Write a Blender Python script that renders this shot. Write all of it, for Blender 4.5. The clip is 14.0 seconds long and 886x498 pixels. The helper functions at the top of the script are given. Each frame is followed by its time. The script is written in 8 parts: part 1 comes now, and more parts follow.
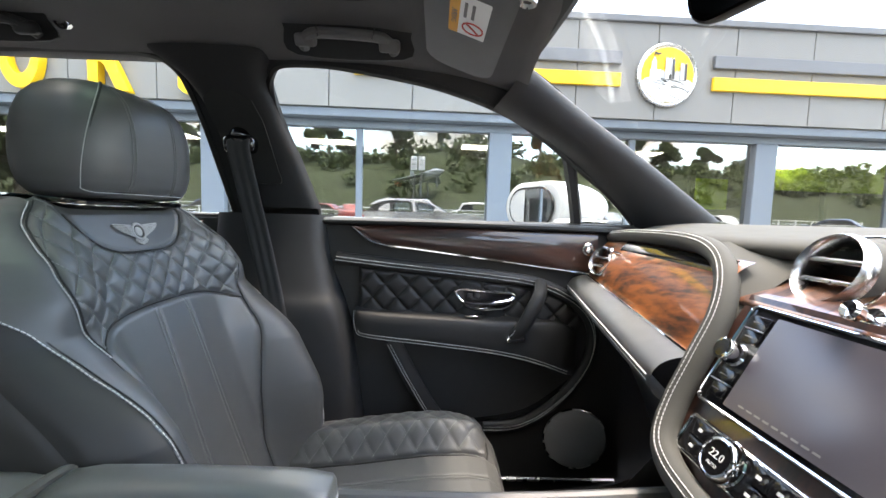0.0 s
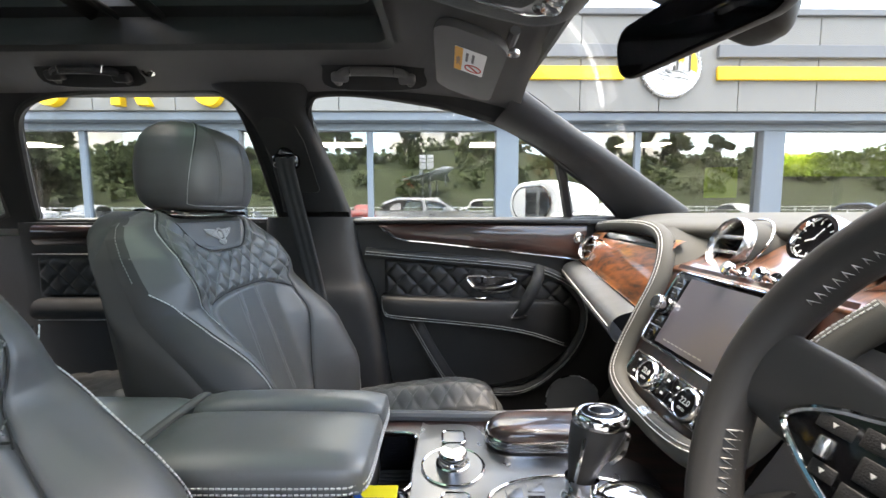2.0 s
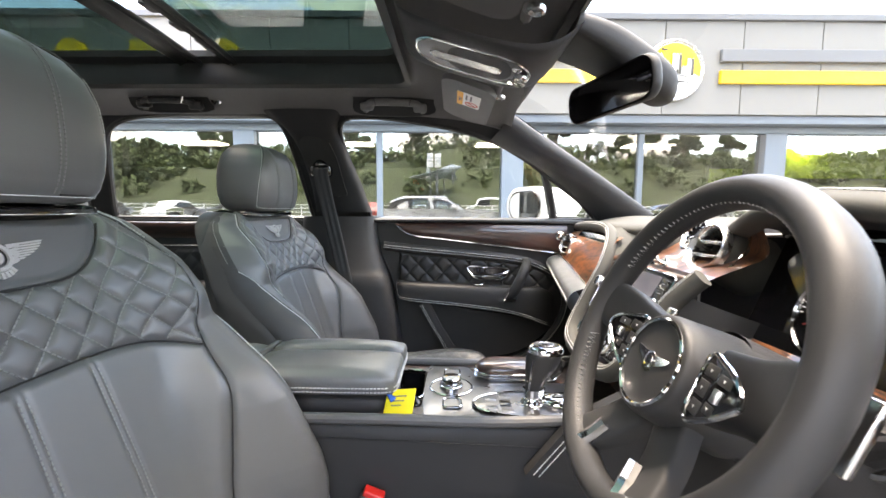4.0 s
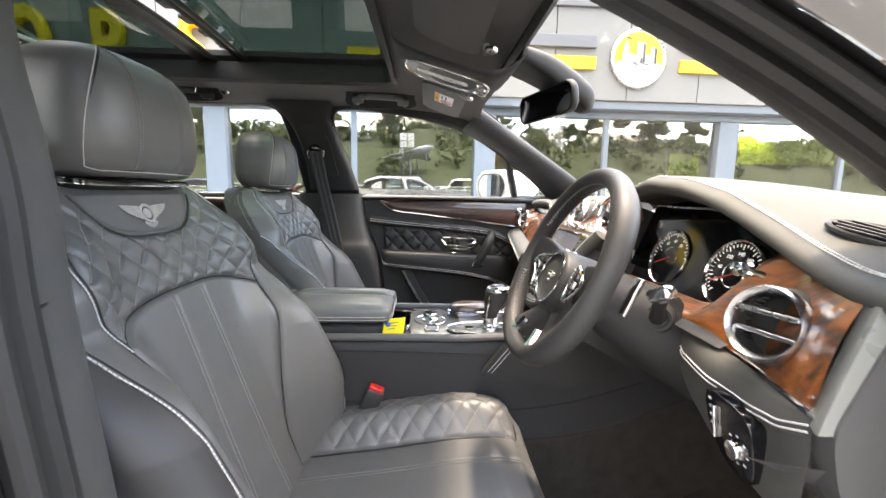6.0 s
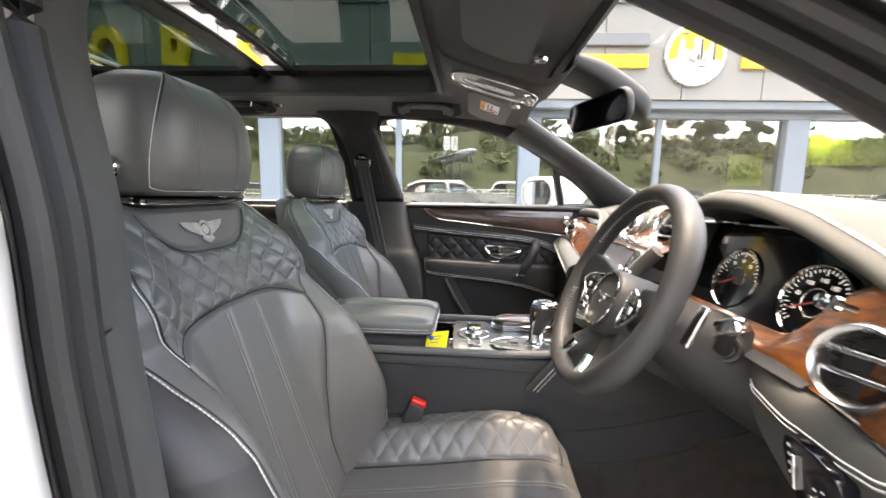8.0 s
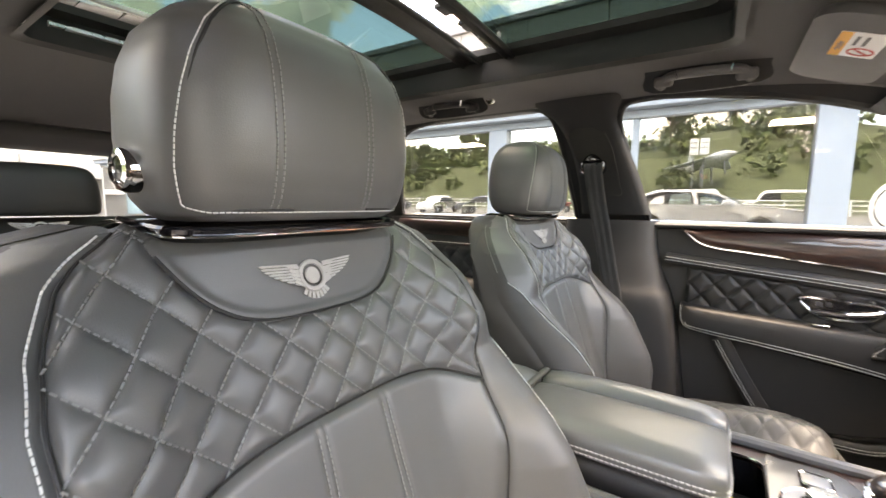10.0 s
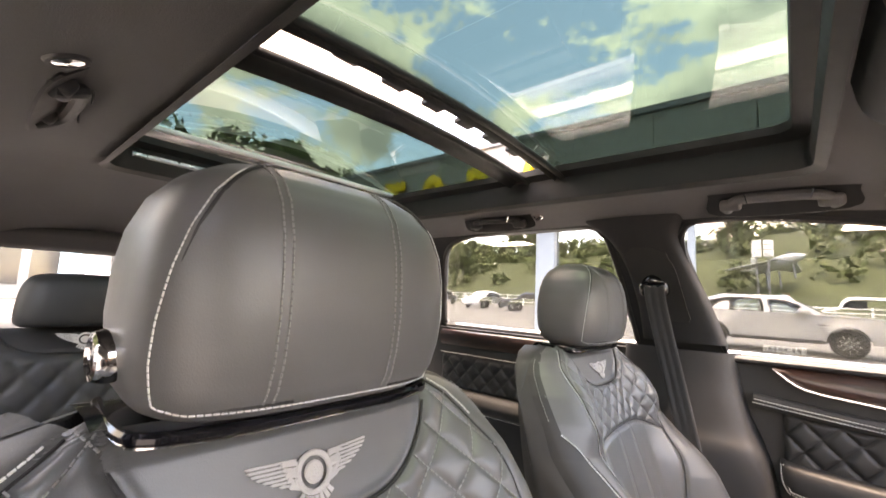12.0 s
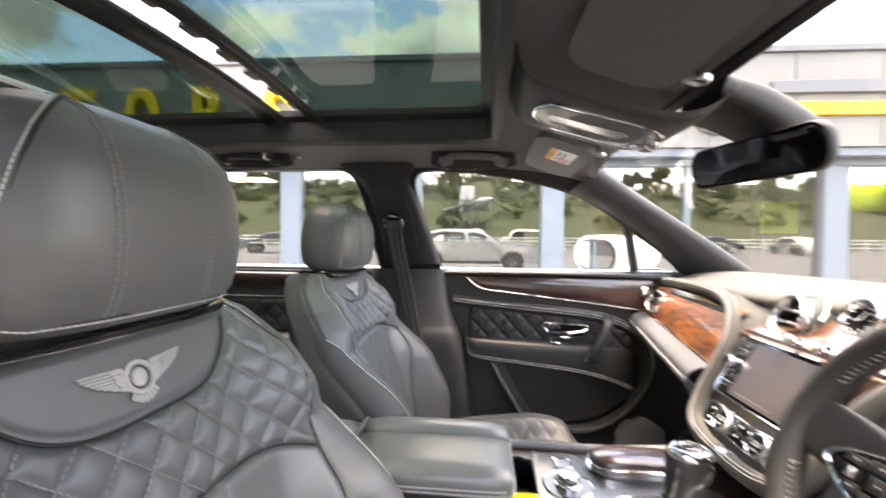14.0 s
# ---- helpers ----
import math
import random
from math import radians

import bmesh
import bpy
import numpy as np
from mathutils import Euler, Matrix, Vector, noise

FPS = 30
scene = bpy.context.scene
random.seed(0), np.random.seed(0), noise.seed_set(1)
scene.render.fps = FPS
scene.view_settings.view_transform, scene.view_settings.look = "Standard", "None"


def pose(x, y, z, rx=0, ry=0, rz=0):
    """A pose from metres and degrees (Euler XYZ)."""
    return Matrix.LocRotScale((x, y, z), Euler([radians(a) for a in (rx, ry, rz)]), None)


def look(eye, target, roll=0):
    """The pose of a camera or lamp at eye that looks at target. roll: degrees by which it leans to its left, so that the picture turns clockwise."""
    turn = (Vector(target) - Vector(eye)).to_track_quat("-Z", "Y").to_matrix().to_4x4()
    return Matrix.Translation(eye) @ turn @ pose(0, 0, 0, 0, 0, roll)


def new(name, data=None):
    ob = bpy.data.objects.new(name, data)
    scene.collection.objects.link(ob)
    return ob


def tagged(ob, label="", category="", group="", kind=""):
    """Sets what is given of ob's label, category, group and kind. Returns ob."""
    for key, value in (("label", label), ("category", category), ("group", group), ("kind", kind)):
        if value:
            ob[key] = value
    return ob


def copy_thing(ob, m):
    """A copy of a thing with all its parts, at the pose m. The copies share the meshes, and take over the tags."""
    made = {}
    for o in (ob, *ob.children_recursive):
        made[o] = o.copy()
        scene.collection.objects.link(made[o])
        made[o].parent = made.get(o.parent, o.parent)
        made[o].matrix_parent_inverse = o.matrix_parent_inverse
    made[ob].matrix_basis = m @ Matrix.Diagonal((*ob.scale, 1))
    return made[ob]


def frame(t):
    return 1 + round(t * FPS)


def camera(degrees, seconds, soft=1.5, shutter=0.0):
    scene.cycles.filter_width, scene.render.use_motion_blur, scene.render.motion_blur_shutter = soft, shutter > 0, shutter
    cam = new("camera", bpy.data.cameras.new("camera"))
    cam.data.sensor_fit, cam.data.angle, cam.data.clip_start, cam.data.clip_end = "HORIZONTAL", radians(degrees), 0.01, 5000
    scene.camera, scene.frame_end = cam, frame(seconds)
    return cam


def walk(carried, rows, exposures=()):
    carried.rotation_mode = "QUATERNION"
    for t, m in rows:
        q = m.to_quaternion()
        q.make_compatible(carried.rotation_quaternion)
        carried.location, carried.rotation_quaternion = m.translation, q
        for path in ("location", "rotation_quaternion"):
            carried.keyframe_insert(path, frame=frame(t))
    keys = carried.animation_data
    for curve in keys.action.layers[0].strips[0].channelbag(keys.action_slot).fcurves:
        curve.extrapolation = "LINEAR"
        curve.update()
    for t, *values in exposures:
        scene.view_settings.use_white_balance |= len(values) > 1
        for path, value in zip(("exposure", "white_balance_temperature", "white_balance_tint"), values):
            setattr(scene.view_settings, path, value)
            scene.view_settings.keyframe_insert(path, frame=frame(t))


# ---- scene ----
cam = camera(94.7, 14.0, shutter=0.3)
METRES, EYE, SIDE, TILT, LEAN, TURN = 1.6, 1.17, -0.30, -4.8, -1.8, -1.0
ROWS = [
    (0.0, 0.0, 0.0, 0.0, 0.0, 0.0, -0.0),
    (0.5, -0.0005, -0.0277, -0.0018, 0.14, -0.27, 1.01),
    (1.0, -0.0004, -0.058, -0.0034, 0.43, -0.39, 1.72),
    (1.5, -0.0001, -0.0899, -0.0066, 0.9, -0.41, 1.99),
    (2.0, -0.0019, -0.1183, -0.0082, 1.55, -0.29, 1.83),
    (4.5, 0.0079, -0.319, -0.0168, 2.49, -0.76, 1.24),
    (5.0, 0.0034, -0.358, -0.0185, 1.12, -1.82, 0.73),
    (5.5, -0.0041, -0.3992, -0.0262, -0.35, -2.77, 0.87),
    (6.0, -0.0003, -0.4418, -0.0335, -1.3, -3.25, 0.94),
    (6.5, 0.0014, -0.4826, -0.0339, -1.84, -3.43, 0.96),
    (7.0, 0.0001, -0.4923, -0.033, -1.77, -3.34, 0.93),
    (9.5, -0.0329, -0.2455, 0.0101, 27.26, -1.31, -1.32),
    (10.0, -0.0743, -0.1965, 0.0073, 35.01, -1.51, -1.96),
    (10.5, -0.0987, -0.164, 0.011, 39.64, -0.4, -2.41),
    (11.0, -0.1015, -0.1579, 0.0201, 41.44, 2.55, -2.95),
    (11.5, -0.1001, -0.16, 0.0376, 41.71, 6.43, -3.8),
    (12.0, -0.0954, -0.1639, 0.0525, 41.26, 11.26, -4.49),
    (12.5, -0.0898, -0.176, 0.0641, 40.54, 14.97, -4.89),
    (13.0, -0.0854, -0.1899, 0.0651, 38.58, 14.34, -4.69),
    (13.5, -0.0914, -0.208, 0.0516, 26.8, 9.99, -3.21),
    (14.0, -0.0826, -0.248, 0.0353, 6.91, 3.88, 0.66),
]
walk(cam, [(t, pose(0, SIDE, EYE, TILT, LEAN, TURN) @ pose(METRES * x, METRES * y, METRES * z, 90 + pitch, roll, yaw)) for t, x, y, z, yaw, pitch, roll in ROWS], exposures=((0.0, 3.70, 7500, 14), (2.5, 3.88, 7800, 14), (4.5, 4.22, 8100, 17), (7.0, 4.20, 8450, 17), (9.5, 4.32, 9300, 20), (10.5, 4.70, 9900, 20), (11.0, 4.70, 9900, 22), (13.0, 4.62, 9700, 30), (14.0, 4.38, 8700, 22)))

# ---- light ----
SUN_AZ, SUN_EL = 15.0, 78.0
world = bpy.data.worlds.new("sky")
scene.world = world
world.use_nodes = True
wn, wl = world.node_tree.nodes, world.node_tree.links
wn.clear()
w_out = wn.new("ShaderNodeOutputWorld")
w_bg = wn.new("ShaderNodeBackground")
w_bg.inputs["Strength"].default_value = 0.15
w_sky = wn.new("ShaderNodeTexSky")
w_sky.sky_type = "NISHITA"
w_sky.sun_disc = False
w_sky.sun_elevation = radians(SUN_EL)
w_sky.sun_rotation = radians(90 - SUN_AZ)
w_sky.dust_density = 0.6
w_co = wn.new("ShaderNodeTexCoord")
w_map = wn.new("ShaderNodeMapping")
w_map.inputs["Scale"].default_value = (1.0, 1.0, 1.6)
w_map.inputs["Location"].default_value = (0.35, 0.1, 0.2)
w_n = wn.new("ShaderNodeTexNoise")
w_n.inputs["Scale"].default_value = 2.1
w_n.inputs["Detail"].default_value = 12.0
w_n.inputs["Roughness"].default_value = 0.66
w_n.inputs["Distortion"].default_value = 0.05
w_r = wn.new("ShaderNodeValToRGB")
w_r.color_ramp.elements[0].position, w_r.color_ramp.elements[1].position = 0.480, 0.522
w_r.color_ramp.elements[0].color, w_r.color_ramp.elements[1].color = (0, 0, 0, 1), (1, 1, 1, 1)
w_n2 = wn.new("ShaderNodeTexNoise")
w_n2.inputs["Scale"].default_value = 5.0
w_n2.inputs["Detail"].default_value = 6.0
w_c = wn.new("ShaderNodeValToRGB")
w_c.color_ramp.elements[0].position, w_c.color_ramp.elements[1].position = 0.35, 0.65
w_c.color_ramp.elements[0].color, w_c.color_ramp.elements[1].color = (3.6, 3.9, 4.3, 1), (9.5, 9.5, 9.3, 1)
w_mix = wn.new("ShaderNodeMix")
w_mix.data_type = "RGBA"
wl.new(w_co.outputs["Generated"], w_map.inputs["Vector"])
wl.new(w_map.outputs["Vector"], w_n.inputs["Vector"])
wl.new(w_map.outputs["Vector"], w_n2.inputs["Vector"])
wl.new(w_n.outputs["Fac"], w_r.inputs["Fac"])
wl.new(w_n2.outputs["Fac"], w_c.inputs["Fac"])
wl.new(w_r.outputs["Color"], w_mix.inputs["Factor"])
wl.new(w_sky.outputs["Color"], w_mix.inputs["A"])
# clouds glow towards the sun
w_dot = wn.new("ShaderNodeVectorMath")
w_dot.operation = "DOT_PRODUCT"
w_dot.inputs[1].default_value = (math.cos(radians(SUN_EL)) * math.cos(radians(SUN_AZ)), math.cos(radians(SUN_EL)) * math.sin(radians(SUN_AZ)), math.sin(radians(SUN_EL)))
w_pos = wn.new("ShaderNodeMath")
w_pos.operation = "MAXIMUM"
w_pos.inputs[1].default_value = 0.0
w_pow = wn.new("ShaderNodeMath")
w_pow.operation = "POWER"
w_pow.inputs[1].default_value = 3.0
w_amt = wn.new("ShaderNodeMath")
w_amt.operation = "MULTIPLY_ADD"
w_amt.inputs[1].default_value, w_amt.inputs[2].default_value = 1.5, 0.33
w_scl = wn.new("ShaderNodeVectorMath")
w_scl.operation = "SCALE"
wl.new(w_co.outputs["Generated"], w_dot.inputs[0])
wl.new(w_dot.outputs["Value"], w_pos.inputs[0])
wl.new(w_pos.outputs["Value"], w_pow.inputs[0])
wl.new(w_pow.outputs["Value"], w_amt.inputs[0])
wl.new(w_c.outputs["Color"], w_scl.inputs[0])
wl.new(w_amt.outputs["Value"], w_scl.inputs["Scale"])
wl.new(w_scl.outputs["Vector"], w_mix.inputs["B"])
wl.new(w_mix.outputs["Result"], w_bg.inputs["Color"])
wl.new(w_bg.outputs["Background"], w_out.inputs["Surface"])

sun = new("sun", bpy.data.lights.new("sun", "SUN"))
sun.data.energy, sun.data.angle, sun.data.color = 0.5, radians(5.0), (1.0, 0.95, 0.88)
sun.matrix_world = look((0, 0, 0), (-math.cos(radians(SUN_EL)) * math.cos(radians(SUN_AZ)), -math.cos(radians(SUN_EL)) * math.sin(radians(SUN_AZ)), -math.sin(radians(SUN_EL))))

# ---- materials ----
def material(name, color, rough=0.5, metal=0.0, spec=0.5, coat=0.0, bump=0.0, scale=200.0, vary=0.12, vscale=6.0, kind="noise", color2=None, rvary=0.08, sheen=0.0, piece=0.0):
    m = bpy.data.materials.new(name)
    m.use_nodes = True
    n, l = m.node_tree.nodes, m.node_tree.links
    b = n["Principled BSDF"]
    b.inputs["Metallic"].default_value = metal
    b.inputs["Specular IOR Level"].default_value = spec
    b.inputs["Coat Weight"].default_value = coat
    b.inputs["Coat Roughness"].default_value = 0.04
    b.inputs["Sheen Weight"].default_value = sheen
    co = n.new("ShaderNodeTexCoord")
    big = n.new("ShaderNodeTexNoise")
    big.inputs["Scale"].default_value, big.inputs["Detail"].default_value = vscale, 5.0
    l.new(co.outputs["Object"], big.inputs["Vector"])
    ramp = n.new("ShaderNodeMix")
    ramp.data_type = "RGBA"
    c2 = color2 or [min(1.0, c * (1 + vary)) for c in color]
    ramp.inputs["A"].default_value = (*[c * (1 - vary) for c in color], 1)
    ramp.inputs["B"].default_value = (*c2, 1)
    l.new(big.outputs["Fac"], ramp.inputs["Factor"])
    out = ramp.outputs["Result"]
    if piece:
        info = n.new("ShaderNodeObjectInfo")
        hsv = n.new("ShaderNodeHueSaturation")
        rng = n.new("ShaderNodeMapRange")
        rng.inputs["To Min"].default_value, rng.inputs["To Max"].default_value = 1 - piece, 1 + piece
        l.new(info.outputs["Random"], rng.inputs["Value"])
        l.new(rng.outputs["Result"], hsv.inputs["Value"])
        l.new(out, hsv.inputs["Color"])
        out = hsv.outputs["Color"]
    l.new(out, b.inputs["Base Color"])
    rr = n.new("ShaderNodeMapRange")
    rr.inputs["To Min"].default_value, rr.inputs["To Max"].default_value = max(0.02, rough - rvary), min(1, rough + rvary)
    fine = n.new("ShaderNodeTexNoise")
    fine.inputs["Scale"].default_value, fine.inputs["Detail"].default_value = vscale * 5, 4.0
    l.new(co.outputs["Object"], fine.inputs["Vector"])
    l.new(fine.outputs["Fac"], rr.inputs["Value"])
    l.new(rr.outputs["Result"], b.inputs["Roughness"])
    if bump:
        if kind == "grain":
            t = n.new("ShaderNodeTexVoronoi")
            t.feature = "F1"
            t.inputs["Scale"].default_value = scale
            h = t.outputs["Distance"]
        else:
            t = n.new("ShaderNodeTexNoise")
            t.inputs["Scale"].default_value, t.inputs["Detail"].default_value = scale, 6.0
            h = t.outputs["Fac"]
        l.new(co.outputs["Object"], t.inputs["Vector"])
        bp = n.new("ShaderNodeBump")
        bp.inputs["Strength"].default_value, bp.inputs["Distance"].default_value = bump, 0.002
        l.new(h, bp.inputs["Height"])
        l.new(bp.outputs["Normal"], b.inputs["Normal"])
    return m


def wood_material(name, dark, light, stretch, scale):
    m = bpy.data.materials.new(name)
    m.use_nodes = True
    n, l = m.node_tree.nodes, m.node_tree.links
    b = n["Principled BSDF"]
    co = n.new("ShaderNodeTexCoord")
    mp = n.new("ShaderNodeMapping")
    mp.inputs["Scale"].default_value = stretch
    mp.inputs["Rotation"].default_value = (0.3, 0.15, 0.0)
    l.new(co.outputs["Object"], mp.inputs["Vector"])
    warp = n.new("ShaderNodeTexNoise")
    warp.inputs["Scale"].default_value, warp.inputs["Detail"].default_value, warp.inputs["Distortion"].default_value = scale, 8.0, 1.6
    l.new(mp.outputs["Vector"], warp.inputs["Vector"])
    fig = n.new("ShaderNodeTexNoise")
    fig.inputs["Scale"].default_value, fig.inputs["Detail"].default_value = scale * 0.35, 3.0
    l.new(co.outputs["Object"], fig.inputs["Vector"])
    fine = n.new("ShaderNodeTexNoise")
    fine.inputs["Scale"].default_value, fine.inputs["Detail"].default_value = scale * 7, 4.0
    l.new(mp.outputs["Vector"], fine.inputs["Vector"])
    add = n.new("ShaderNodeMath")
    add.operation = "MULTIPLY_ADD"
    add.inputs[1].default_value = 0.55
    l.new(fine.outputs["Fac"], add.inputs[0])
    l.new(warp.outputs["Fac"], add.inputs[2])
    add2 = n.new("ShaderNodeMath")
    add2.operation = "MULTIPLY_ADD"
    add2.inputs[1].default_value = 0.5
    l.new(fig.outputs["Fac"], add2.inputs[0])
    l.new(add.outputs["Value"], add2.inputs[2])
    r = n.new("ShaderNodeValToRGB")
    r.color_ramp.elements[0].position, r.color_ramp.elements[1].position = 0.82, 1.24
    r.color_ramp.elements[0].color, r.color_ramp.elements[1].color = (*dark, 1), (*light, 1)
    mr = n.new("ShaderNodeMapRange")
    mr.inputs["From Min"].default_value, mr.inputs["From Max"].default_value = 0.72, 1.3
    l.new(add2.outputs["Value"], mr.inputs["Value"])
    r.color_ramp.elements[0].position, r.color_ramp.elements[1].position = 0.22, 0.78
    l.new(mr.outputs["Result"], r.inputs["Fac"])
    l.new(r.outputs["Color"], b.inputs["Base Color"])
    b.inputs["Roughness"].default_value = 0.4
    b.inputs["Coat Weight"].default_value = 1.0
    b.inputs["Coat Roughness"].default_value = 0.03
    return m


def glass_material(name, tint, gloss=0.08, rough=0.0):
    """A pane: clear or tinted, with a share of mirror reflection."""
    m = bpy.data.materials.new(name)
    m.use_nodes = True
    n, l = m.node_tree.nodes, m.node_tree.links
    n.remove(n["Principled BSDF"])
    tr, gl, mix = n.new("ShaderNodeBsdfTransparent"), n.new("ShaderNodeBsdfGlossy"), n.new("ShaderNodeMixShader")
    tr.inputs["Color"].default_value = (*tint, 1)
    gl.inputs["Roughness"].default_value = rough
    fr = n.new("ShaderNodeLayerWeight")
    fr.inputs["Blend"].default_value = 0.5
    pw = n.new("ShaderNodeMath")
    pw.operation = "POWER"
    pw.inputs[1].default_value = 5.0
    l.new(fr.outputs["Facing"], pw.inputs[0])
    ad = n.new("ShaderNodeMath")
    ad.operation = "MULTIPLY_ADD"
    ad.inputs[1].default_value = 0.6
    ad.inputs[2].default_value = gloss
    ad.use_clamp = True
    l.new(pw.outputs["Value"], ad.inputs[0])
    l.new(ad.outputs["Value"], mix.inputs["Fac"])
    l.new(tr.outputs["BSDF"], mix.inputs[1])
    l.new(gl.outputs["BSDF"], mix.inputs[2])
    l.new(mix.outputs["Shader"], n["Material Output"].inputs["Surface"])
    return m


def glow_material(name, color, strength):
    m = bpy.data.materials.new(name)
    m.use_nodes = True
    b = m.node_tree.nodes["Principled BSDF"]
    b.inputs["Base Color"].default_value = (0.8, 0.8, 0.8, 1)
    b.inputs["Emission Color"].default_value = (*color, 1)
    b.inputs["Emission Strength"].default_value = strength
    return m


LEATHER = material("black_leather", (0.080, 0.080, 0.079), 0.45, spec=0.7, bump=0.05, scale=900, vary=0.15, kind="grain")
# same leather, darkened to carry shade on doors, rear bench and seat sides
LEATHER_SHADE = material("shaded_black_leather", (0.024, 0.024, 0.024), 0.52, spec=0.4, bump=0.05, scale=900, vary=0.15, kind="grain")
LEATHER_C = material("black_leather_smooth", (0.080, 0.081, 0.080), 0.44, spec=0.8, bump=0.04, scale=1100, vary=0.12, kind="grain")
LEATHER_G = material("grey_leather", (0.078, 0.077, 0.070), 0.68, spec=0.14, bump=0.08, scale=800, vary=0.1, kind="grain")
# seat leather, paler and shinier, to paint in roof light falling on the lids
LEATHER_LIT = material("lit_lid_leather", (0.105, 0.108, 0.106), 0.38, spec=1.0, bump=0.04, scale=1000, vary=0.1, kind="grain")
LEATHER_W = material("wheel_leather", (0.034, 0.034, 0.034), 0.50, spec=0.38, bump=0.12, scale=1700, vary=0.1, kind="grain")
SUEDE = material("dark_headlining", (0.072, 0.070, 0.071), 0.9, spec=0.15, bump=0.3, scale=600, vary=0.15, sheen=0.15)
SUEDE_D = material("black_pillar_cloth", (0.030, 0.030, 0.031), 0.85, spec=0.2, bump=0.3, scale=600, vary=0.15)
PLASTIC = material("dark_soft_plastic", (0.026, 0.026, 0.027), 0.5, spec=0.4, bump=0.2, scale=900, vary=0.1, kind="grain")
GREYPL = material("grey_visor_cloth", (0.12, 0.118, 0.118), 0.7, spec=0.3, bump=0.2, scale=900, vary=0.08)
RUBBER = material("black_rubber", (0.012, 0.012, 0.012), 0.6, bump=0.1, scale=300)
GLOSS = material("gloss_black", (0.006, 0.006, 0.007), 0.1, spec=0.5, rvary=0.04)
DIMMED = material("dimmed_mirror", (0.10, 0.10, 0.11), 0.04, metal=1.0, vary=0.0, rvary=0.01)
WEBBING = material("black_webbing", (0.032, 0.032, 0.033), 0.75, bump=0.4, scale=900)
GRILLE = material("grey_speaker_mesh", (0.30, 0.30, 0.30), 0.6, bump=0.5, scale=900)
CHROME = material("chrome", (0.82, 0.82, 0.82), 0.07, metal=1.0, vary=0.02, rvary=0.03)
EDGETRIM = material("pale_edge_trim", (0.17, 0.175, 0.16), 0.30, spec=0.6, vary=0.05)
SATIN = material("satin_metal", (0.55, 0.55, 0.55), 0.27, metal=1.0, vary=0.04)
BRUSH = material("brushed_aluminium", (0.21, 0.205, 0.205), 0.30, metal=1.0, vary=0.05, bump=0.06, scale=400)
THREAD = material("white_thread", (0.58, 0.58, 0.56), 0.8, bump=0.2, scale=900)
THREAD_D = material("grey_thread", (0.19, 0.19, 0.185), 0.8)
CARPET = material("dark_carpet", (0.034, 0.030, 0.027), 0.95, spec=0.1, bump=1.0, scale=260, vary=0.4, vscale=30)
# the dark walnut brightened to orange: sunlight on the fascia put into its colour
WOOD_L = wood_material("walnut_veneer_sunlit", (0.018, 0.005, 0.002), (0.33, 0.100, 0.022), (30.0, 3.0, 9.0), 1.4)
# dark walnut lightened to stand in for the reflection on the vent hood
WOOD_M = wood_material("walnut_veneer_reflecting", (0.014, 0.005, 0.003), (0.135, 0.048, 0.019), (3.0, 30.0, 14.0), 1.4)
VENTRING = material("silver_vent_metal", (0.50, 0.50, 0.495), 0.26, metal=1.0, vary=0.04)
GREYTRIM = material("grey_soft_plastic", (0.060, 0.060, 0.059), 0.52, spec=0.4, bump=0.2, scale=900, vary=0.1, kind="grain")
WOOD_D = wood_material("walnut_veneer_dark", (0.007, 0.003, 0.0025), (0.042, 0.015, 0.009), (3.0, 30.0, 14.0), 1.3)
PAINT = material("white_car_paint", (0.48, 0.48, 0.47), 0.35, coat=1.0, vary=0.02, rvary=0.03)
EMBROID = material("silver_embroidery", (0.42, 0.405, 0.385), 0.6, bump=0.8, scale=700, vary=0.15)
GLASS = glass_material("clear_glass", (0.93, 0.96, 0.95), 0.05)
SCREENGLASS = glass_material("windscreen_glass", (0.80, 0.81, 0.78), 0.05)
ROOFGLASS = glass_material("green_tinted_glass", (0.185, 0.245, 0.228), 0.03)
SHOPGLASS = glass_material("showroom_glass", (0.70, 0.71, 0.70), 0.26)
SCREEN = material("screen_glass", (0.075, 0.07, 0.085), 0.16, spec=0.6, vary=0.06, rvary=0.02)
MIRROR = material("mirror_silver", (0.9, 0.9, 0.9), 0.01, metal=1.0, vary=0.0, rvary=0.0)
RED = material("red_plastic", (0.62, 0.02, 0.015), 0.35, vary=0.05)
YELLOW = material("yellow_card", (0.80, 0.66, 0.02), 0.6, vary=0.05)
BLUEP = material("blue_plastic", (0.02, 0.13, 0.55), 0.4)
TEAL = material("pale_blue_panel", (0.22, 0.36, 0.42), 0.5)
WHITE = material("white_plastic", (0.75, 0.75, 0.74), 0.5, vary=0.04)
DIALINK = glow_material("lit_dial_print", (0.9, 0.95, 1.0), 0.035)
ORANGE = material("orange_print", (0.78, 0.36, 0.03), 0.6)
INK = material("grey_ink", (0.16, 0.16, 0.16), 0.7)
REDINK = material("red_ink", (0.55, 0.06, 0.05), 0.7)

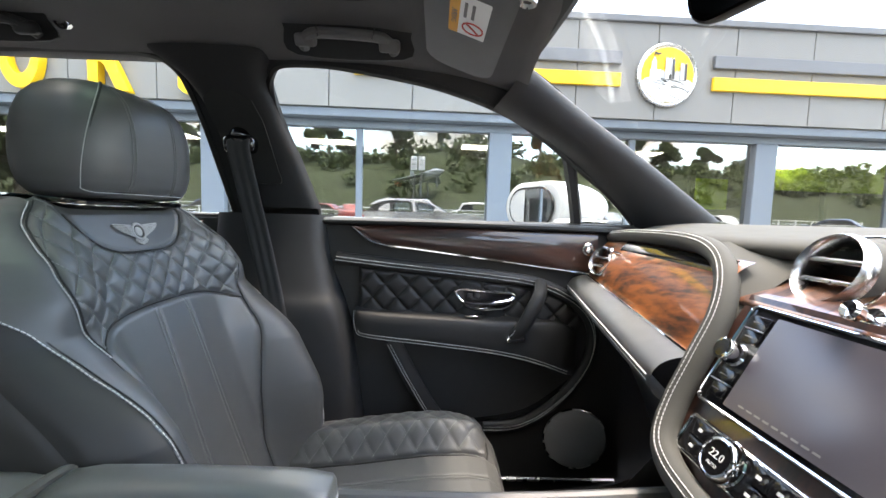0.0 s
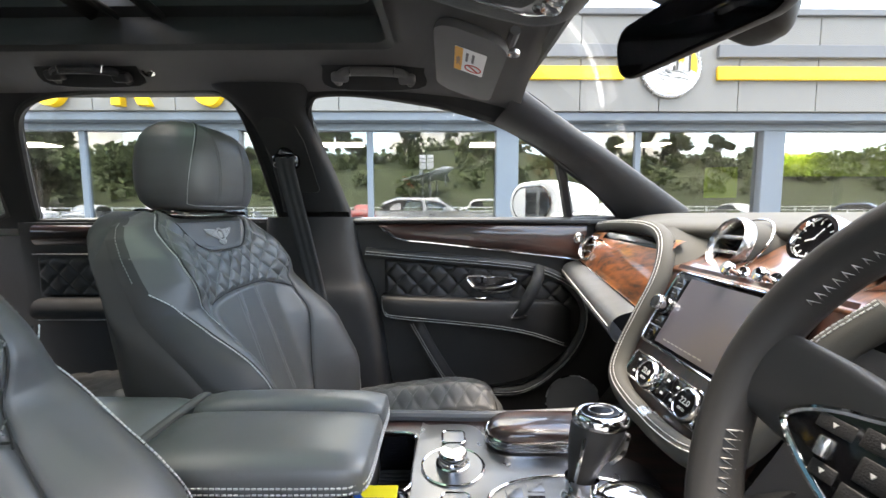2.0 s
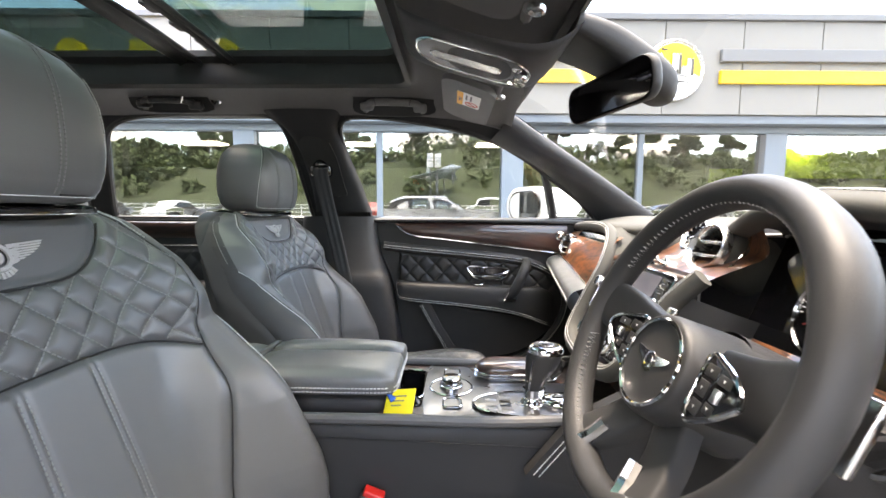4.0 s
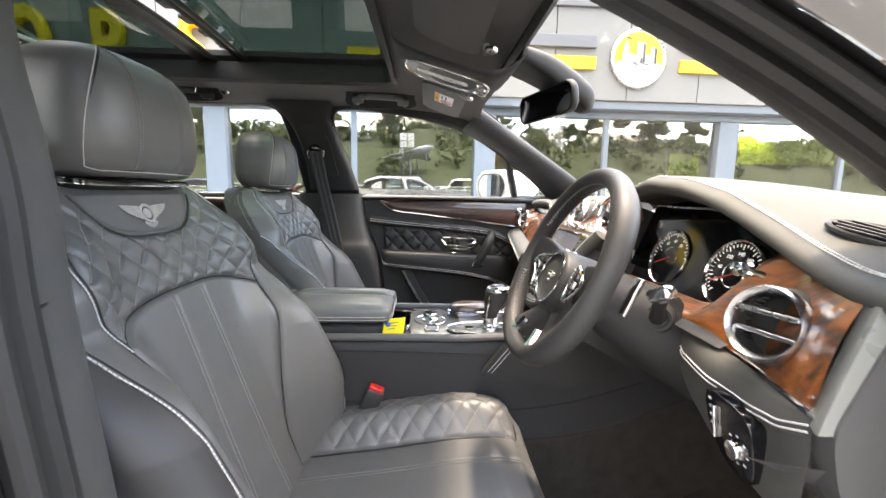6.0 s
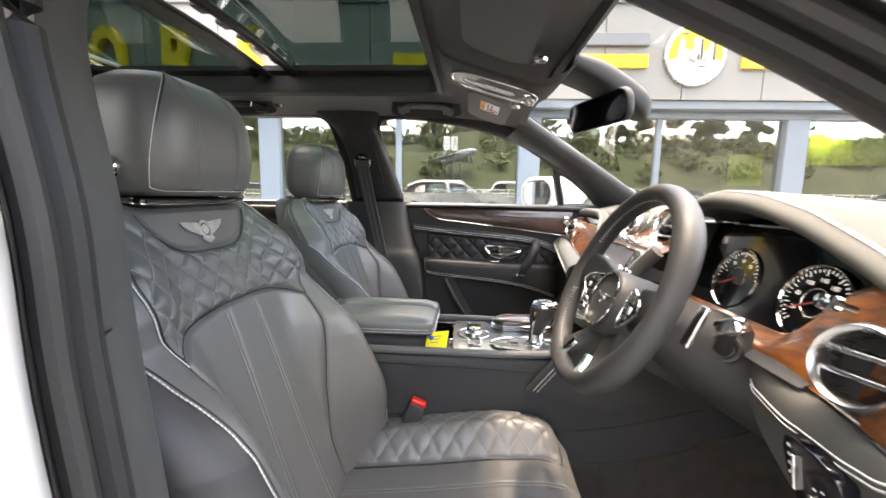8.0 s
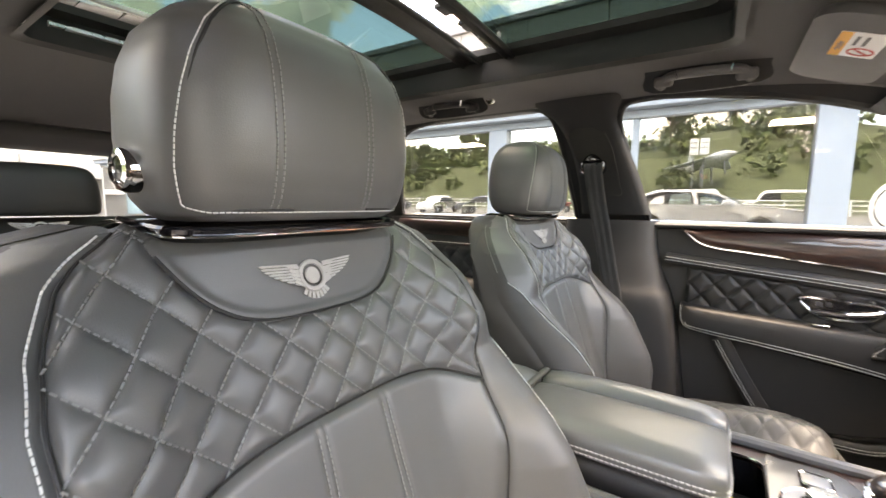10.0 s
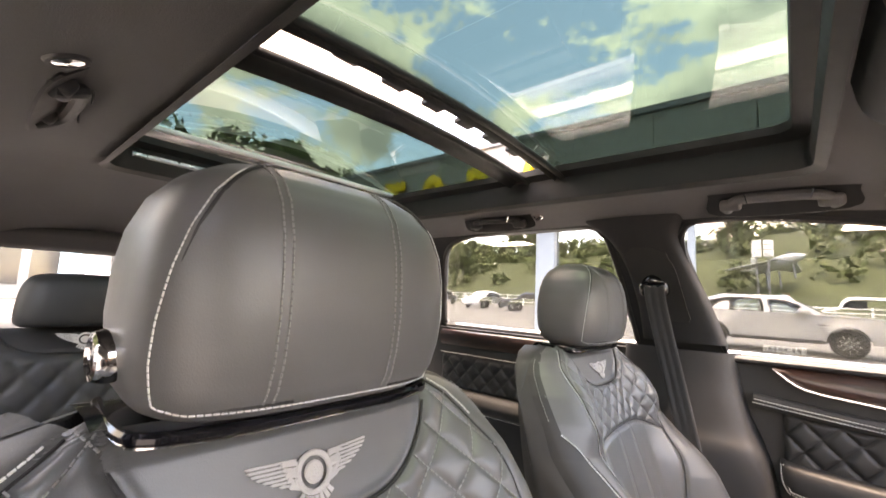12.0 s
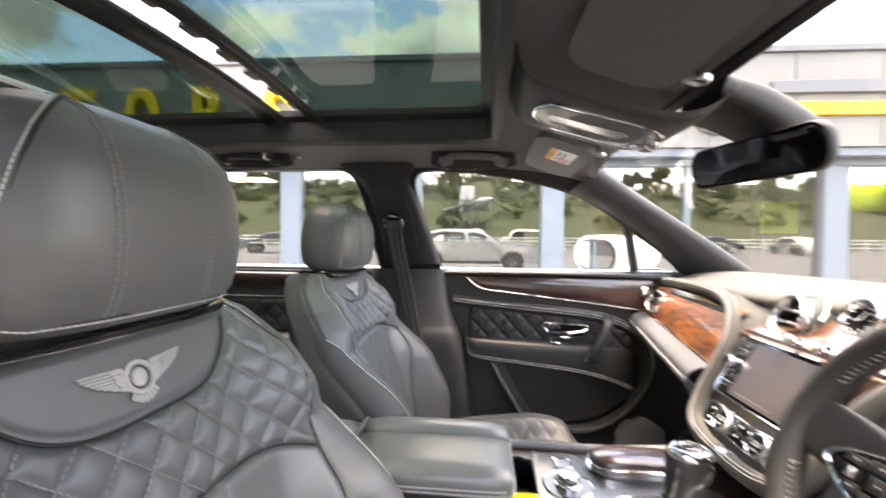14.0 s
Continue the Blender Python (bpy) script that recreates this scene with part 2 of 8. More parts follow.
# ---- mesh helpers ----
def mesh_part(name, verts, faces, mat, parent=None, label="", angle=35.0):
    me = bpy.data.meshes.new(name)
    me.from_pydata([tuple(map(float, v)) for v in verts], [], [tuple(map(int, f)) for f in faces])
    me.materials.append(mat)
    me.validate()
    bm = bmesh.new()
    bm.from_mesh(me)
    bmesh.ops.recalc_face_normals(bm, faces=bm.faces)
    bm.to_mesh(me)
    bm.free()
    me.shade_smooth()
    me.set_sharp_from_angle(angle=radians(angle))
    ob = new(name, me)
    if parent:
        ob.parent = parent
    if label:
        ob["label"] = label
    return ob


def part(name, bm, mat, parent=None, label="", angle=35.0):
    me = bpy.data.meshes.new(name)
    bmesh.ops.recalc_face_normals(bm, faces=bm.faces)
    bm.to_mesh(me)
    bm.free()
    me.materials.append(mat)
    me.shade_smooth()
    me.set_sharp_from_angle(angle=radians(angle))
    ob = new(name, me)
    if parent:
        ob.parent = parent
    if label:
        ob["label"] = label
    return ob


def thing(name, label, category, at=(0, 0, 0), group="", kind=""):
    ob = new(name)
    ob.empty_display_size = 0.05
    ob.matrix_world = pose(*at)
    return tagged(ob, label, category, group, kind)


def grid_faces(nu, nv, close_u=False, close_v=False):
    f = []
    for j in range(nv - (0 if close_v else 1)):
        for i in range(nu - (0 if close_u else 1)):
            a, b = j * nu + i, j * nu + (i + 1) % nu
            c, d = ((j + 1) % nv) * nu + (i + 1) % nu, ((j + 1) % nv) * nu + i
            f.append((a, b, c, d))
    return f


def smooth_path(pts, n=8, closed=False):
    """Catmull-Rom points through pts."""
    p = np.array(pts, float)
    k = len(p)
    out = []
    segs = k if closed else k - 1
    for i in range(segs):
        if closed:
            a, b, c, d = p[(i - 1) % k], p[i], p[(i + 1) % k], p[(i + 2) % k]
        else:
            a, b, c, d = p[max(i - 1, 0)], p[i], p[i + 1], p[min(i + 2, k - 1)]
        for j in range(n):
            t = j / n
            out.append(0.5 * ((2 * b) + (c - a) * t + (2 * a - 5 * b + 4 * c - d) * t * t + (3 * b - a - 3 * c + d) * t ** 3))
    if not closed:
        out.append(p[-1])
    return np.array(out)


def frames_along(p, closed=False):
    t = np.gradient(p, axis=0)
    if closed:
        t = np.roll(p, -1, 0) - np.roll(p, 1, 0)
    t /= np.linalg.norm(t, axis=1)[:, None] + 1e-12
    return t


def tube(name, pts, r, mat, parent=None, label="", sides=8, closed=False, n=6, flat=1.0, up=(0, 0, 1), caps=True):
    """A swept round or oval bar. r: radius, or one for each of pts."""
    p = smooth_path(pts, n, closed)
    rad = np.full(len(p), r) if np.isscalar(r) else np.interp(np.linspace(0, 1, len(p)), np.linspace(0, 1, len(r)), r)
    t = frames_along(p, closed)
    verts, upv = [], np.array(up, float)
    for q, d, a in zip(p, t, rad):
        s = np.cross(d, upv)
        s /= np.linalg.norm(s) + 1e-12
        w = np.cross(s, d)
        for k in range(sides):
            an = 2 * math.pi * (k + 0.5) / sides
            verts.append(q + a * (math.cos(an) * s + flat * math.sin(an) * w))
    f = grid_faces(sides, len(p), True, closed)
    if caps and not closed:
        f += [tuple(range(sides)), tuple(range((len(p) - 1) * sides, len(p) * sides))]
    return mesh_part(name, verts, f, mat, parent, label)


def stitches(name, runs, mat, parent=None, label="", step=0.0062, length=0.0042, r=0.0009, lift=None):
    """Rows of thread: small oblong dashes along each run of points."""
    verts, faces = [], []
    for run in runs:
        p = np.array(run, float)
        if len(p) < 2:
            continue
        d = np.concatenate([[0], np.cumsum(np.linalg.norm(np.diff(p, axis=0), axis=1))])
        if d[-1] < step:
            continue
        at = np.arange(step / 2, d[-1], step)
        for s in at:
            a = np.array([np.interp(s - length / 2, d, p[:, i]) for i in range(3)])
            b = np.array([np.interp(s + length / 2, d, p[:, i]) for i in range(3)])
            t = (b - a) / (np.linalg.norm(b - a) + 1e-12)
            s1 = np.cross(t, (0.31, 0.52, 0.79))
            s1 /= np.linalg.norm(s1) + 1e-12
            s2 = np.cross(t, s1)
            k = len(verts)
            for q in (a, b):
                verts += [q + r * s1, q + r * s2, q - r * s1, q - r * s2]
            faces += [(k, k + 1, k + 5, k + 4), (k + 1, k + 2, k + 6, k + 5), (k + 2, k + 3, k + 7, k + 6), (k + 3, k, k + 4, k + 7), (k, k + 3, k + 2, k + 1), (k + 4, k + 5, k + 6, k + 7)]
    me = bpy.data.meshes.new(name)
    me.from_pydata([tuple(map(float, v)) for v in verts], [], faces)
    me.materials.append(mat)
    ob = new(name, me)
    if parent:
        ob.parent = parent
    if label:
        ob["label"] = label
    return ob


def rbox(name, lo, hi, mat, parent=None, label="", bevel=0.006, seg=3, m=None):
    bm = bmesh.new()
    bmesh.ops.create_cube(bm, size=1.0)
    lo, hi = Vector(lo), Vector(hi)
    for v in bm.verts:
        v.co = Vector([lo[i] + (v.co[i] + 0.5) * (hi[i] - lo[i]) for i in range(3)])
    b = min(bevel, 0.49 * min(abs(hi[i] - lo[i]) for i in range(3)))
    if b > 0:
        bmesh.ops.bevel(bm, geom=list(bm.edges), offset=b, segments=seg, profile=0.5, affect="EDGES")
    if m is not None:
        bmesh.ops.transform(bm, matrix=m, verts=bm.verts)
    return part(name, bm, mat, parent, label)


def lathe(name, profile, mat, parent=None, label="", m=None, sides=40):
    """profile: (radius, height) pairs turned round local z, then posed by m."""
    m = m or Matrix()
    verts, n = [], len(profile)
    for k in range(sides):
        a = 2 * math.pi * k / sides
        for r, h in profile:
            verts.append(m @ Vector((r * math.cos(a), r * math.sin(a), h)))
    return mesh_part(name, verts, grid_faces(n, sides, False, True), mat, parent, label, 30)


def plate(name, outline, depth, mat, parent=None, label="", m=None, bevel=0.0, holes=(), warp=None):
    """A flat outline in local x, y, with holes, thickened along local z."""
    bm = bmesh.new()
    edges = []
    for loop in (outline, *holes):
        vs = [bm.verts.new((p[0], p[1], 0)) for p in loop]
        edges += [bm.edges.new((vs[i], vs[(i + 1) % len(vs)])) for i in range(len(vs))]
    bmesh.ops.triangle_fill(bm, edges=edges, use_beauty=True, use_dissolve=False)
    if depth:
        g = bmesh.ops.extrude_face_region(bm, geom=list(bm.faces))
        top = [v for v in g["geom"] if isinstance(v, bmesh.types.BMVert)]
        bmesh.ops.translate(bm, verts=top, vec=(0, 0, depth))
        if bevel:
            bm.normal_update()
            rim = [e for e in bm.edges if len(e.link_faces) == 2 and e.calc_face_angle(0) > 1.0 and all(v in set(top) for v in e.verts)]
            bmesh.ops.bevel(bm, geom=rim, offset=bevel, segments=3, profile=0.5, affect="EDGES")
    if warp:
        for v in bm.verts:
            v.co = Vector(warp(v.co))
    if m is not None:
        bmesh.ops.transform(bm, matrix=m, verts=bm.verts)
    return part(name, bm, mat, parent, label)


def surface(name, fn, nu, nv, mat, parent=None, label="", close_u=False, thick=0.0, angle=50.0):
    us = np.linspace(0, 1, nu + 1)[:-1] if close_u else np.linspace(0, 1, nu)
    verts = [fn(u, v) for v in np.linspace(0, 1, nv) for u in us]
    ob = mesh_part(name, verts, grid_faces(nu, nv, close_u), mat, parent, label, angle)
    if thick:
        s = ob.modifiers.new("thick", "SOLIDIFY")
        s.thickness, s.offset = thick, 0
    return ob


def loft(name, sections, mat, parent=None, label="", n=6, m=4, closed=False, caps=False, angle=50.0, thick=0.0):
    """A skin through sections (rows of points), smoothed both ways."""
    rows = np.array([smooth_path(s, m, closed) for s in sections])
    cols = np.array([smooth_path(rows[:, i], n) for i in range(rows.shape[1])])
    cols = np.transpose(cols, (1, 0, 2))
    nv, nu = cols.shape[:2]
    f = grid_faces(nu, nv, closed)
    if caps and closed:
        f += [tuple(range(nu)), tuple(range((nv - 1) * nu, nv * nu))]
    ob = mesh_part(name, cols.reshape(-1, 3), f, mat, parent, label, angle)
    if thick:
        s = ob.modifiers.new("thick", "SOLIDIFY")
        s.thickness, s.offset = thick, 0
    return ob


def ring_pts(c, r, normal, n=32, r2=None, up=(0, 0, 1)):
    nn = Vector(normal).normalized()
    a = Vector(up).cross(nn).normalized()
    b = nn.cross(a)
    r2 = r2 or r
    return [np.array(Vector(c) + a * (r * math.cos(2 * math.pi * k / n)) + b * (r2 * math.sin(2 * math.pi * k / n))) for k in range(n)]


def facing(c, normal, up=(0, 0, 1)):
    """A pose at c whose local z looks along normal and whose local y points up."""
    z = Vector(normal).normalized()
    x = Vector(up).cross(z).normalized()
    y = z.cross(x)
    return Matrix(((x[0], y[0], z[0], c[0]), (x[1], y[1], z[1], c[1]), (x[2], y[2], z[2], c[2]), (0, 0, 0, 1)))


def rounded(w, h, r, n=6):
    """A rounded oblong outline, centred."""
    out = []
    for cx, cy, a0 in ((w / 2 - r, h / 2 - r, 0), (-w / 2 + r, h / 2 - r, 90), (-w / 2 + r, -h / 2 + r, 180), (w / 2 - r, -h / 2 + r, 270)):
        for k in range(n + 1):
            a = radians(a0 + 90 * k / n)
            out.append((cx + r * math.cos(a), cy + r * math.sin(a)))
    return out


def wing_emblem(parent, m, w, mat, d=0.0012):
    """A pair of spread wings, feather by feather, with a round boss between them, as plain raised shapes."""
    for s in (1, -1):
        for k in range(8):
            x0, y0 = 0.135, 0.112 - 0.026 * k
            x1, y1 = 0.500 - 0.010 * k - 0.0046 * k * k, 0.132 - 0.0275 * k
            t = 0.0100
            o = [(x0, y0 - t), ((x0 + x1) / 2, (y0 + y1) / 2 - t), (x1 - 0.018, y1 - t * 0.9), (x1, y1 + t * 0.55), (x1 - 0.03, y1 + t * 0.9), ((x0 + x1) / 2, (y0 + y1) / 2 + t * 0.72), (x0, y0 + t * 0.6)]
            plate("feather", [(s * w * x, w * y) for x, y in o][::s], d * (1.0 - 0.04 * k), mat, parent, m=m)
        for k in range(5):
            x0, y0 = 0.13, 0.085 - 0.040 * k
            x1, y1 = 0.255 - 0.012 * k, 0.100 - 0.036 * k
            o = [(x0, y0 - 0.014), (x1 - 0.02, y1 - 0.015), (x1, y1), (x1 - 0.02, y1 + 0.015), (x0, y0 + 0.014)]
            plate("covert", [(s * w * x, w * y) for x, y in o][::s], d * 1.5, mat, parent, m=m)
    lathe("boss", [(0.108 * w, 0), (0.112 * w, d * 1.7), (0.140 * w, d * 1.9), (0.150 * w, d * 1.3), (0.150 * w, 0)], mat, parent, m=m, sides=32)
    lathe("boss_centre", [(0, d * 1.4), (0.070 * w, d * 1.4), (0.080 * w, d * 0.4)], mat, parent, m=m, sides=24)
    for k in range(7):
        a = radians(270 + 13 * (k - 3))
        c, n = (math.cos(a), math.sin(a)), (-math.sin(a), math.cos(a))
        r0, r1 = 0.155 * w, (0.222 - 0.004 * abs(k - 3)) * w
        plate("tail", [(c[0] * r0 + n[0] * 0.014 * w, c[1] * r0 + n[1] * 0.014 * w), (c[0] * r0 - n[0] * 0.014 * w, c[1] * r0 - n[1] * 0.014 * w), (c[0] * r1 - n[0] * 0.016 * w, c[1] * r1 - n[1] * 0.016 * w), (c[0] * r1 + n[0] * 0.016 * w, c[1] * r1 + n[1] * 0.016 * w)], d, mat, parent, m=m)

# ---- car shell ----
CY = 0.01            # centre line of the car
DRIVER_Y, PASS_Y = -0.37, 0.39


def mir(y):
    return 2 * CY - y


def side_y(z, off=0.0):
    """Inner face of the glasshouse on the passenger side at height z."""
    return 0.765 - 0.40 * (z - 1.15) - 0.25 * max(0.0, z - 1.42) ** 1.0 + off


SIDE_OUT = smooth_path([(-1.95, 1.13), (-1.9, 1.27), (-1.72, 1.40), (-1.35, 1.49), (-0.9, 1.525), (-0.4, 1.535), (-0.05, 1.53), (0.10, 1.515), (0.19, 1.495), (0.30, 1.435), (0.5, 1.305), (0.72, 1.165), (0.73, 1.12)], 4)[:, :2].tolist() + [(-0.6, 1.12)]
WIN_F = smooth_path([(-0.297, 1.148), (-0.333, 1.272), (-0.364, 1.370), (-0.378, 1.432), (-0.370, 1.466), (-0.338, 1.484), (-0.239, 1.485), (-0.105, 1.470), (0.005, 1.452), (0.137, 1.416), (0.245, 1.362), (0.345, 1.296), (0.448, 1.225), (0.530, 1.150)], 4)[:, :2].tolist()
WIN_R = smooth_path([(-1.268, 1.148), (-1.243, 1.25), (-1.213, 1.355), (-1.186, 1.428), (-1.122, 1.470), (-1.02, 1.489), (-0.887, 1.496), (-0.733, 1.497), (-0.618, 1.493), (-0.572, 1.467), (-0.555, 1.412), (-0.541, 1.344), (-0.527, 1.25), (-0.512, 1.148)], 4)[:, :2].tolist()
WIN_Q = smooth_path([(-1.72, 1.20), (-1.55, 1.33), (-1.40, 1.385), (-1.34, 1.38), (-1.35, 1.17), (-1.5, 1.165)], 3)[:, :2].tolist()


def side_warp(flip, off):
    def f(c):
        y = side_y(c[1], off + c[2])
        return (c[0], mir(y) if flip else y, c[1])
    return f


def grown(loop, d):
    """An outline moved outwards by d."""
    n = len(loop)
    area = sum(loop[i][0] * loop[(i + 1) % n][1] - loop[(i + 1) % n][0] * loop[i][1] for i in range(n))
    out = []
    for i in range(n):
        (x0, z0), (x1, z1) = loop[i - 1], loop[(i + 1) % n]
        t = math.hypot(x1 - x0, z1 - z0) + 1e-9
        k = d if area > 0 else -d
        out.append((loop[i][0] + k * (z1 - z0) / t, loop[i][1] - k * (x1 - x0) / t))
    return out


for flip, nm in ((False, "left"), (True, "right")):
    for name, off, grow, thick, mat in (("cabin_side_", 0.0, 0.0, 0.02, SUEDE_D), ("body_side_", 0.045, 0.028, 0.02, PAINT)):
        wf, wr, wq = (grown(w, g) if grow else w for w, g in ((WIN_F, grow), (WIN_R, grow * 1.5), (WIN_Q, grow)))
        if grow:
            wf, wr, wq = ([(x, max(z, 1.135)) for x, z in w] for w in (wf, wr, wq))
        if flip:
            shape, holes = SIDE_OUT[:-1] + [(wf[-1][0] + 0.01, 1.12)] + wf[::-1] + [(wf[0][0], 1.12)], (wr, wq)
        else:
            shape, holes = SIDE_OUT, (wf, wr, wq)
        ob = plate(name + nm, shape, thick, mat, holes=holes, warp=side_warp(flip, off))
        if mat is PAINT:
            tagged(ob, "white painted outer window frame of the car body", "car body", kind="structure")
        else:
            tagged(ob, "dark leather-covered pillars and window surrounds of the car", "pillar trim", kind="structure")

# rubber seals round the front and rear windows, panes
win_no = 0
for flip in (False, True):
    for outl, nm in ((WIN_F, "front"), (WIN_R, "rear"), (WIN_Q, "quarter")):
        if flip and nm == "front":
            continue
        win_no += 1
        w = thing("window_%d" % win_no, "clear side window glass in a black rubber seal", "car window", kind="structure")
        pts = []
        for x, z in outl:
            y = side_y(z, 0.004)
            pts.append((x, mir(y) if flip else y, z))
        tube("rubber_seal", pts, 0.009, RUBBER, w, closed=True, n=1, sides=6)
        pane = plate("pane", outl, 0.004, GLASS, w, warp=side_warp(flip, 0.030))
        pane.visible_shadow = False
        pts = [(x, mir(side_y(1.147, 0.075)) if flip else side_y(1.147, 0.075), 1.147) for x in np.linspace(min(p[0] for p in outl) + 0.01, max(p[0] for p in outl) - 0.01, 6)]
        tube("belt_moulding", pts, 0.014, CHROME, w, "bright metal belt moulding", sides=6, flat=0.7)
        if nm == "front":
            q = [(0.318, side_y(1.335, 0.02), 1.335), (0.340, side_y(1.27, 0.02), 1.27), (0.362, side_y(1.2, 0.02), 1.2), (0.380, side_y(1.135, 0.02), 1.135)]
            tube("quarter_divider", q, 0.015, RUBBER, w, sides=6)

# driver's door opening: trim, seals and painted jamb
JAMB = [(0.56, 1.06), (0.455, 1.136), (0.345, 1.207), (0.225, 1.274), (0.073, 1.344), (-0.06, 1.392), (-0.20, 1.412), (-0.285, 1.398), (-0.322, 1.36), (-0.331, 1.30), (-0.314, 1.18), (-0.310, 1.08), (-0.294, 0.92), (-0.284, 0.82), (-0.262, 0.68), (-0.22, 0.56)]


def jamb(y, k=0.0, grow=0.0, shift=0.0, inner=0.0):
    """The edge of the opening at depth y, the middle pillar moved forwards by k, all moved outwards by grow;
    the roof side alone moved inwards by shift and outwards by inner."""
    out = []
    for x, z in JAMB:
        b = min(1.0, max(0.0, (-0.08 - x) / 0.20))
        dx, dz = x - 0.1, z - 0.95
        g = (grow + inner * (1 - b)) / math.hypot(dx, dz)
        out.append((x + k * b + dx * g, y + shift * (1 - b), z + dz * g))
    return out


frame_r = thing("door_frame_right", "open front door frame with black rubber seals and white painted jamb", "door frame", kind="structure")
TRIM_STEPS = ((-0.60, -0.16, 0, 0, 0.07), (-0.630, -0.06, 0, 0, 0.045), (-0.648, -0.012, 0, 0, 0.014), (-0.665, 0.0, 0, 0, 0.004), (-0.695, 0.010, 0, 0.01), (-0.715, 0.016, 0, 0.018))
loft("roof_trim", [jamb(*q)[:8] for q in TRIM_STEPS], PLASTIC, frame_r, "dark trim of the door frame", n=3, m=5)
loft("pillar_trim", [jamb(*q)[7:] for q in TRIM_STEPS], GREYTRIM, frame_r, "grey trim of the middle pillar", n=3, m=5)
tube("inner_seal", jamb(-0.728, 0.020, 0, 0.022), 0.012, RUBBER, frame_r, "black rubber seal", sides=10)
loft("gutter", [jamb(-0.735, 0.018, 0.012, 0.03), jamb(-0.755, 0.03, 0.016, 0.035), jamb(-0.785, 0.055, 0.01, 0.04), jamb(-0.800, 0.066, 0.004, 0.042)], PLASTIC, frame_r, "dark gutter", n=3, m=5)
tube("outer_seal", jamb(-0.772, 0.046, 0, 0.034), 0.009, RUBBER, frame_r, "black rubber seal", sides=10)
loft("painted_jamb", [jamb(-0.800, 0.066, 0.006, 0.042), jamb(-0.815, 0.074, 0.004, 0.030), jamb(-0.835, 0.074, 0.008, 0.032), jamb(-0.850, 0.055, 0.020, 0.046), jamb(-0.855, 0.01, 0.04, 0.052), jamb(-0.850, -0.05, 0.07, 0.052), jamb(-0.842, -0.2, 0.105, 0.060)], PAINT, frame_r, "white painted door jamb", n=4, m=5)
tube("trim_joint", [(-0.318, -0.655, 1.087), (-0.300, -0.700, 1.086), (-0.292, -0.716, 1.085)], 0.002, GLOSS, frame_r, sides=6)

# lower inner trim of both middle pillars and the passenger sill
for flip, nm in ((False, "left"), (True, "right")):
    f = (lambda y: mir(y)) if flip else (lambda y: y)
    secs = []
    if flip:
        continue
    for z, x0, x1, y in ((1.16, -0.545, -0.275, 0.72), (1.08, -0.55, -0.268, 0.715), (0.98, -0.55, -0.245, 0.70), (0.93, -0.55, -0.225, 0.685), (0.80, -0.55, -0.20, 0.69), (0.6, -0.55, -0.175, 0.70), (0.42, -0.55, -0.15, 0.70)):
        secs.append([(x0, f(y + 0.03), z), (x0 + 0.03, f(y - 0.025), z), ((x0 + x1) / 2, f(y - 0.04), z), (x1 - 0.03, f(y - 0.03), z), (x1, f(y + 0.01), z), (x1 + 0.004, f(y + 0.08), z)])
    ob = loft("pillar_lower_" + nm, secs, PLASTIC, n=5, m=4)
    tagged(ob, "dark plastic lower trim of the middle pillar", "pillar trim", kind="structure")
    secs = []
    for z, x0, x1 in ((1.175, -0.50, -0.295), (1.28, -0.505, -0.325), (1.38, -0.525, -0.36), (1.45, -0.56, -0.38), (1.50, -0.62, -0.36)):
        y = side_y(z)
        secs.append([(x0, f(y + 0.005), z), (x0 + 0.02, f(y - 0.028), z), ((x0 + x1) / 2, f(y - 0.04), z), (x1 - 0.02, f(y - 0.03), z), (x1, f(y + 0.005), z)])
    ob = loft("pillar_upper_" + nm, secs, SUEDE_D, n=5, m=4)
    tagged(ob, "dark leather upper trim of the middle pillar", "pillar trim", kind="structure")
for flip, nm in ((False, "left"), (True, "right")):
    f = (lambda y: mir(y)) if flip else (lambda y: y)
    # front roof pillar
    secs = []
    for s in np.linspace(0, 1, 8):
        a = np.array([0.122 + s * 0.405, 0, 1.414 - s * 0.264 + 0.026 * math.sin(math.pi * s)])
        b = np.array([0.185 + s * 0.525, 0, 1.497 - s * 0.322 + 0.004 * math.sin(math.pi * s)])
        row = []
        for t, bulge in ((0, 0.0), (0.12, -0.018), (0.35, -0.034), (0.65, -0.034), (0.9, -0.016), (1, 0.004)):
            q = a + (b - a) * t
            row.append((q[0] - 0.2 * bulge, f(side_y(q[2]) + bulge - 0.035 * t * (0.3 + s)), q[2]))
        v_ = 1.0 - s
        row.append((0.70 - 0.52 * v_ + 0.0024 * math.sin(math.pi * v_), f(CY + 0.735 - 0.12 * v_), 1.165 + 0.332 * v_ + 0.006 * math.sin(math.pi * v_)))
        secs.append(row)
    ob = loft("roof_pillar_" + nm, secs, PLASTIC, n=3, m=4)
    tagged(ob, "dark grey trim of the front roof pillar", "pillar trim", kind="structure")

# headlining with the long roof opening
RX0, RX1, RY0, RY1 = -1.30, -0.122, -0.382, 0.392


def head_z(x, y):
    a = abs(y - CY)
    z = 1.553 - 0.055 * min(1, a / 0.6) ** 2.5 - 0.012 * max(0, (a - 0.50) / 0.12) ** 1.5
    if x > -0.14:
        z -= 0.02 * ((x + 0.14) / 0.30) + 0.018 * max(0, (x + 0.02) / 0.19) ** 2
    if x < -1.3:
        z -= 0.13 * ((-1.3 - x) / 0.6) ** 1.5
    return z


xs = sorted(set(np.round(np.concatenate([np.linspace(-1.95, RX0, 12), np.linspace(RX0, RX1, 22), np.linspace(RX1, 0.188, 12)]), 4)))
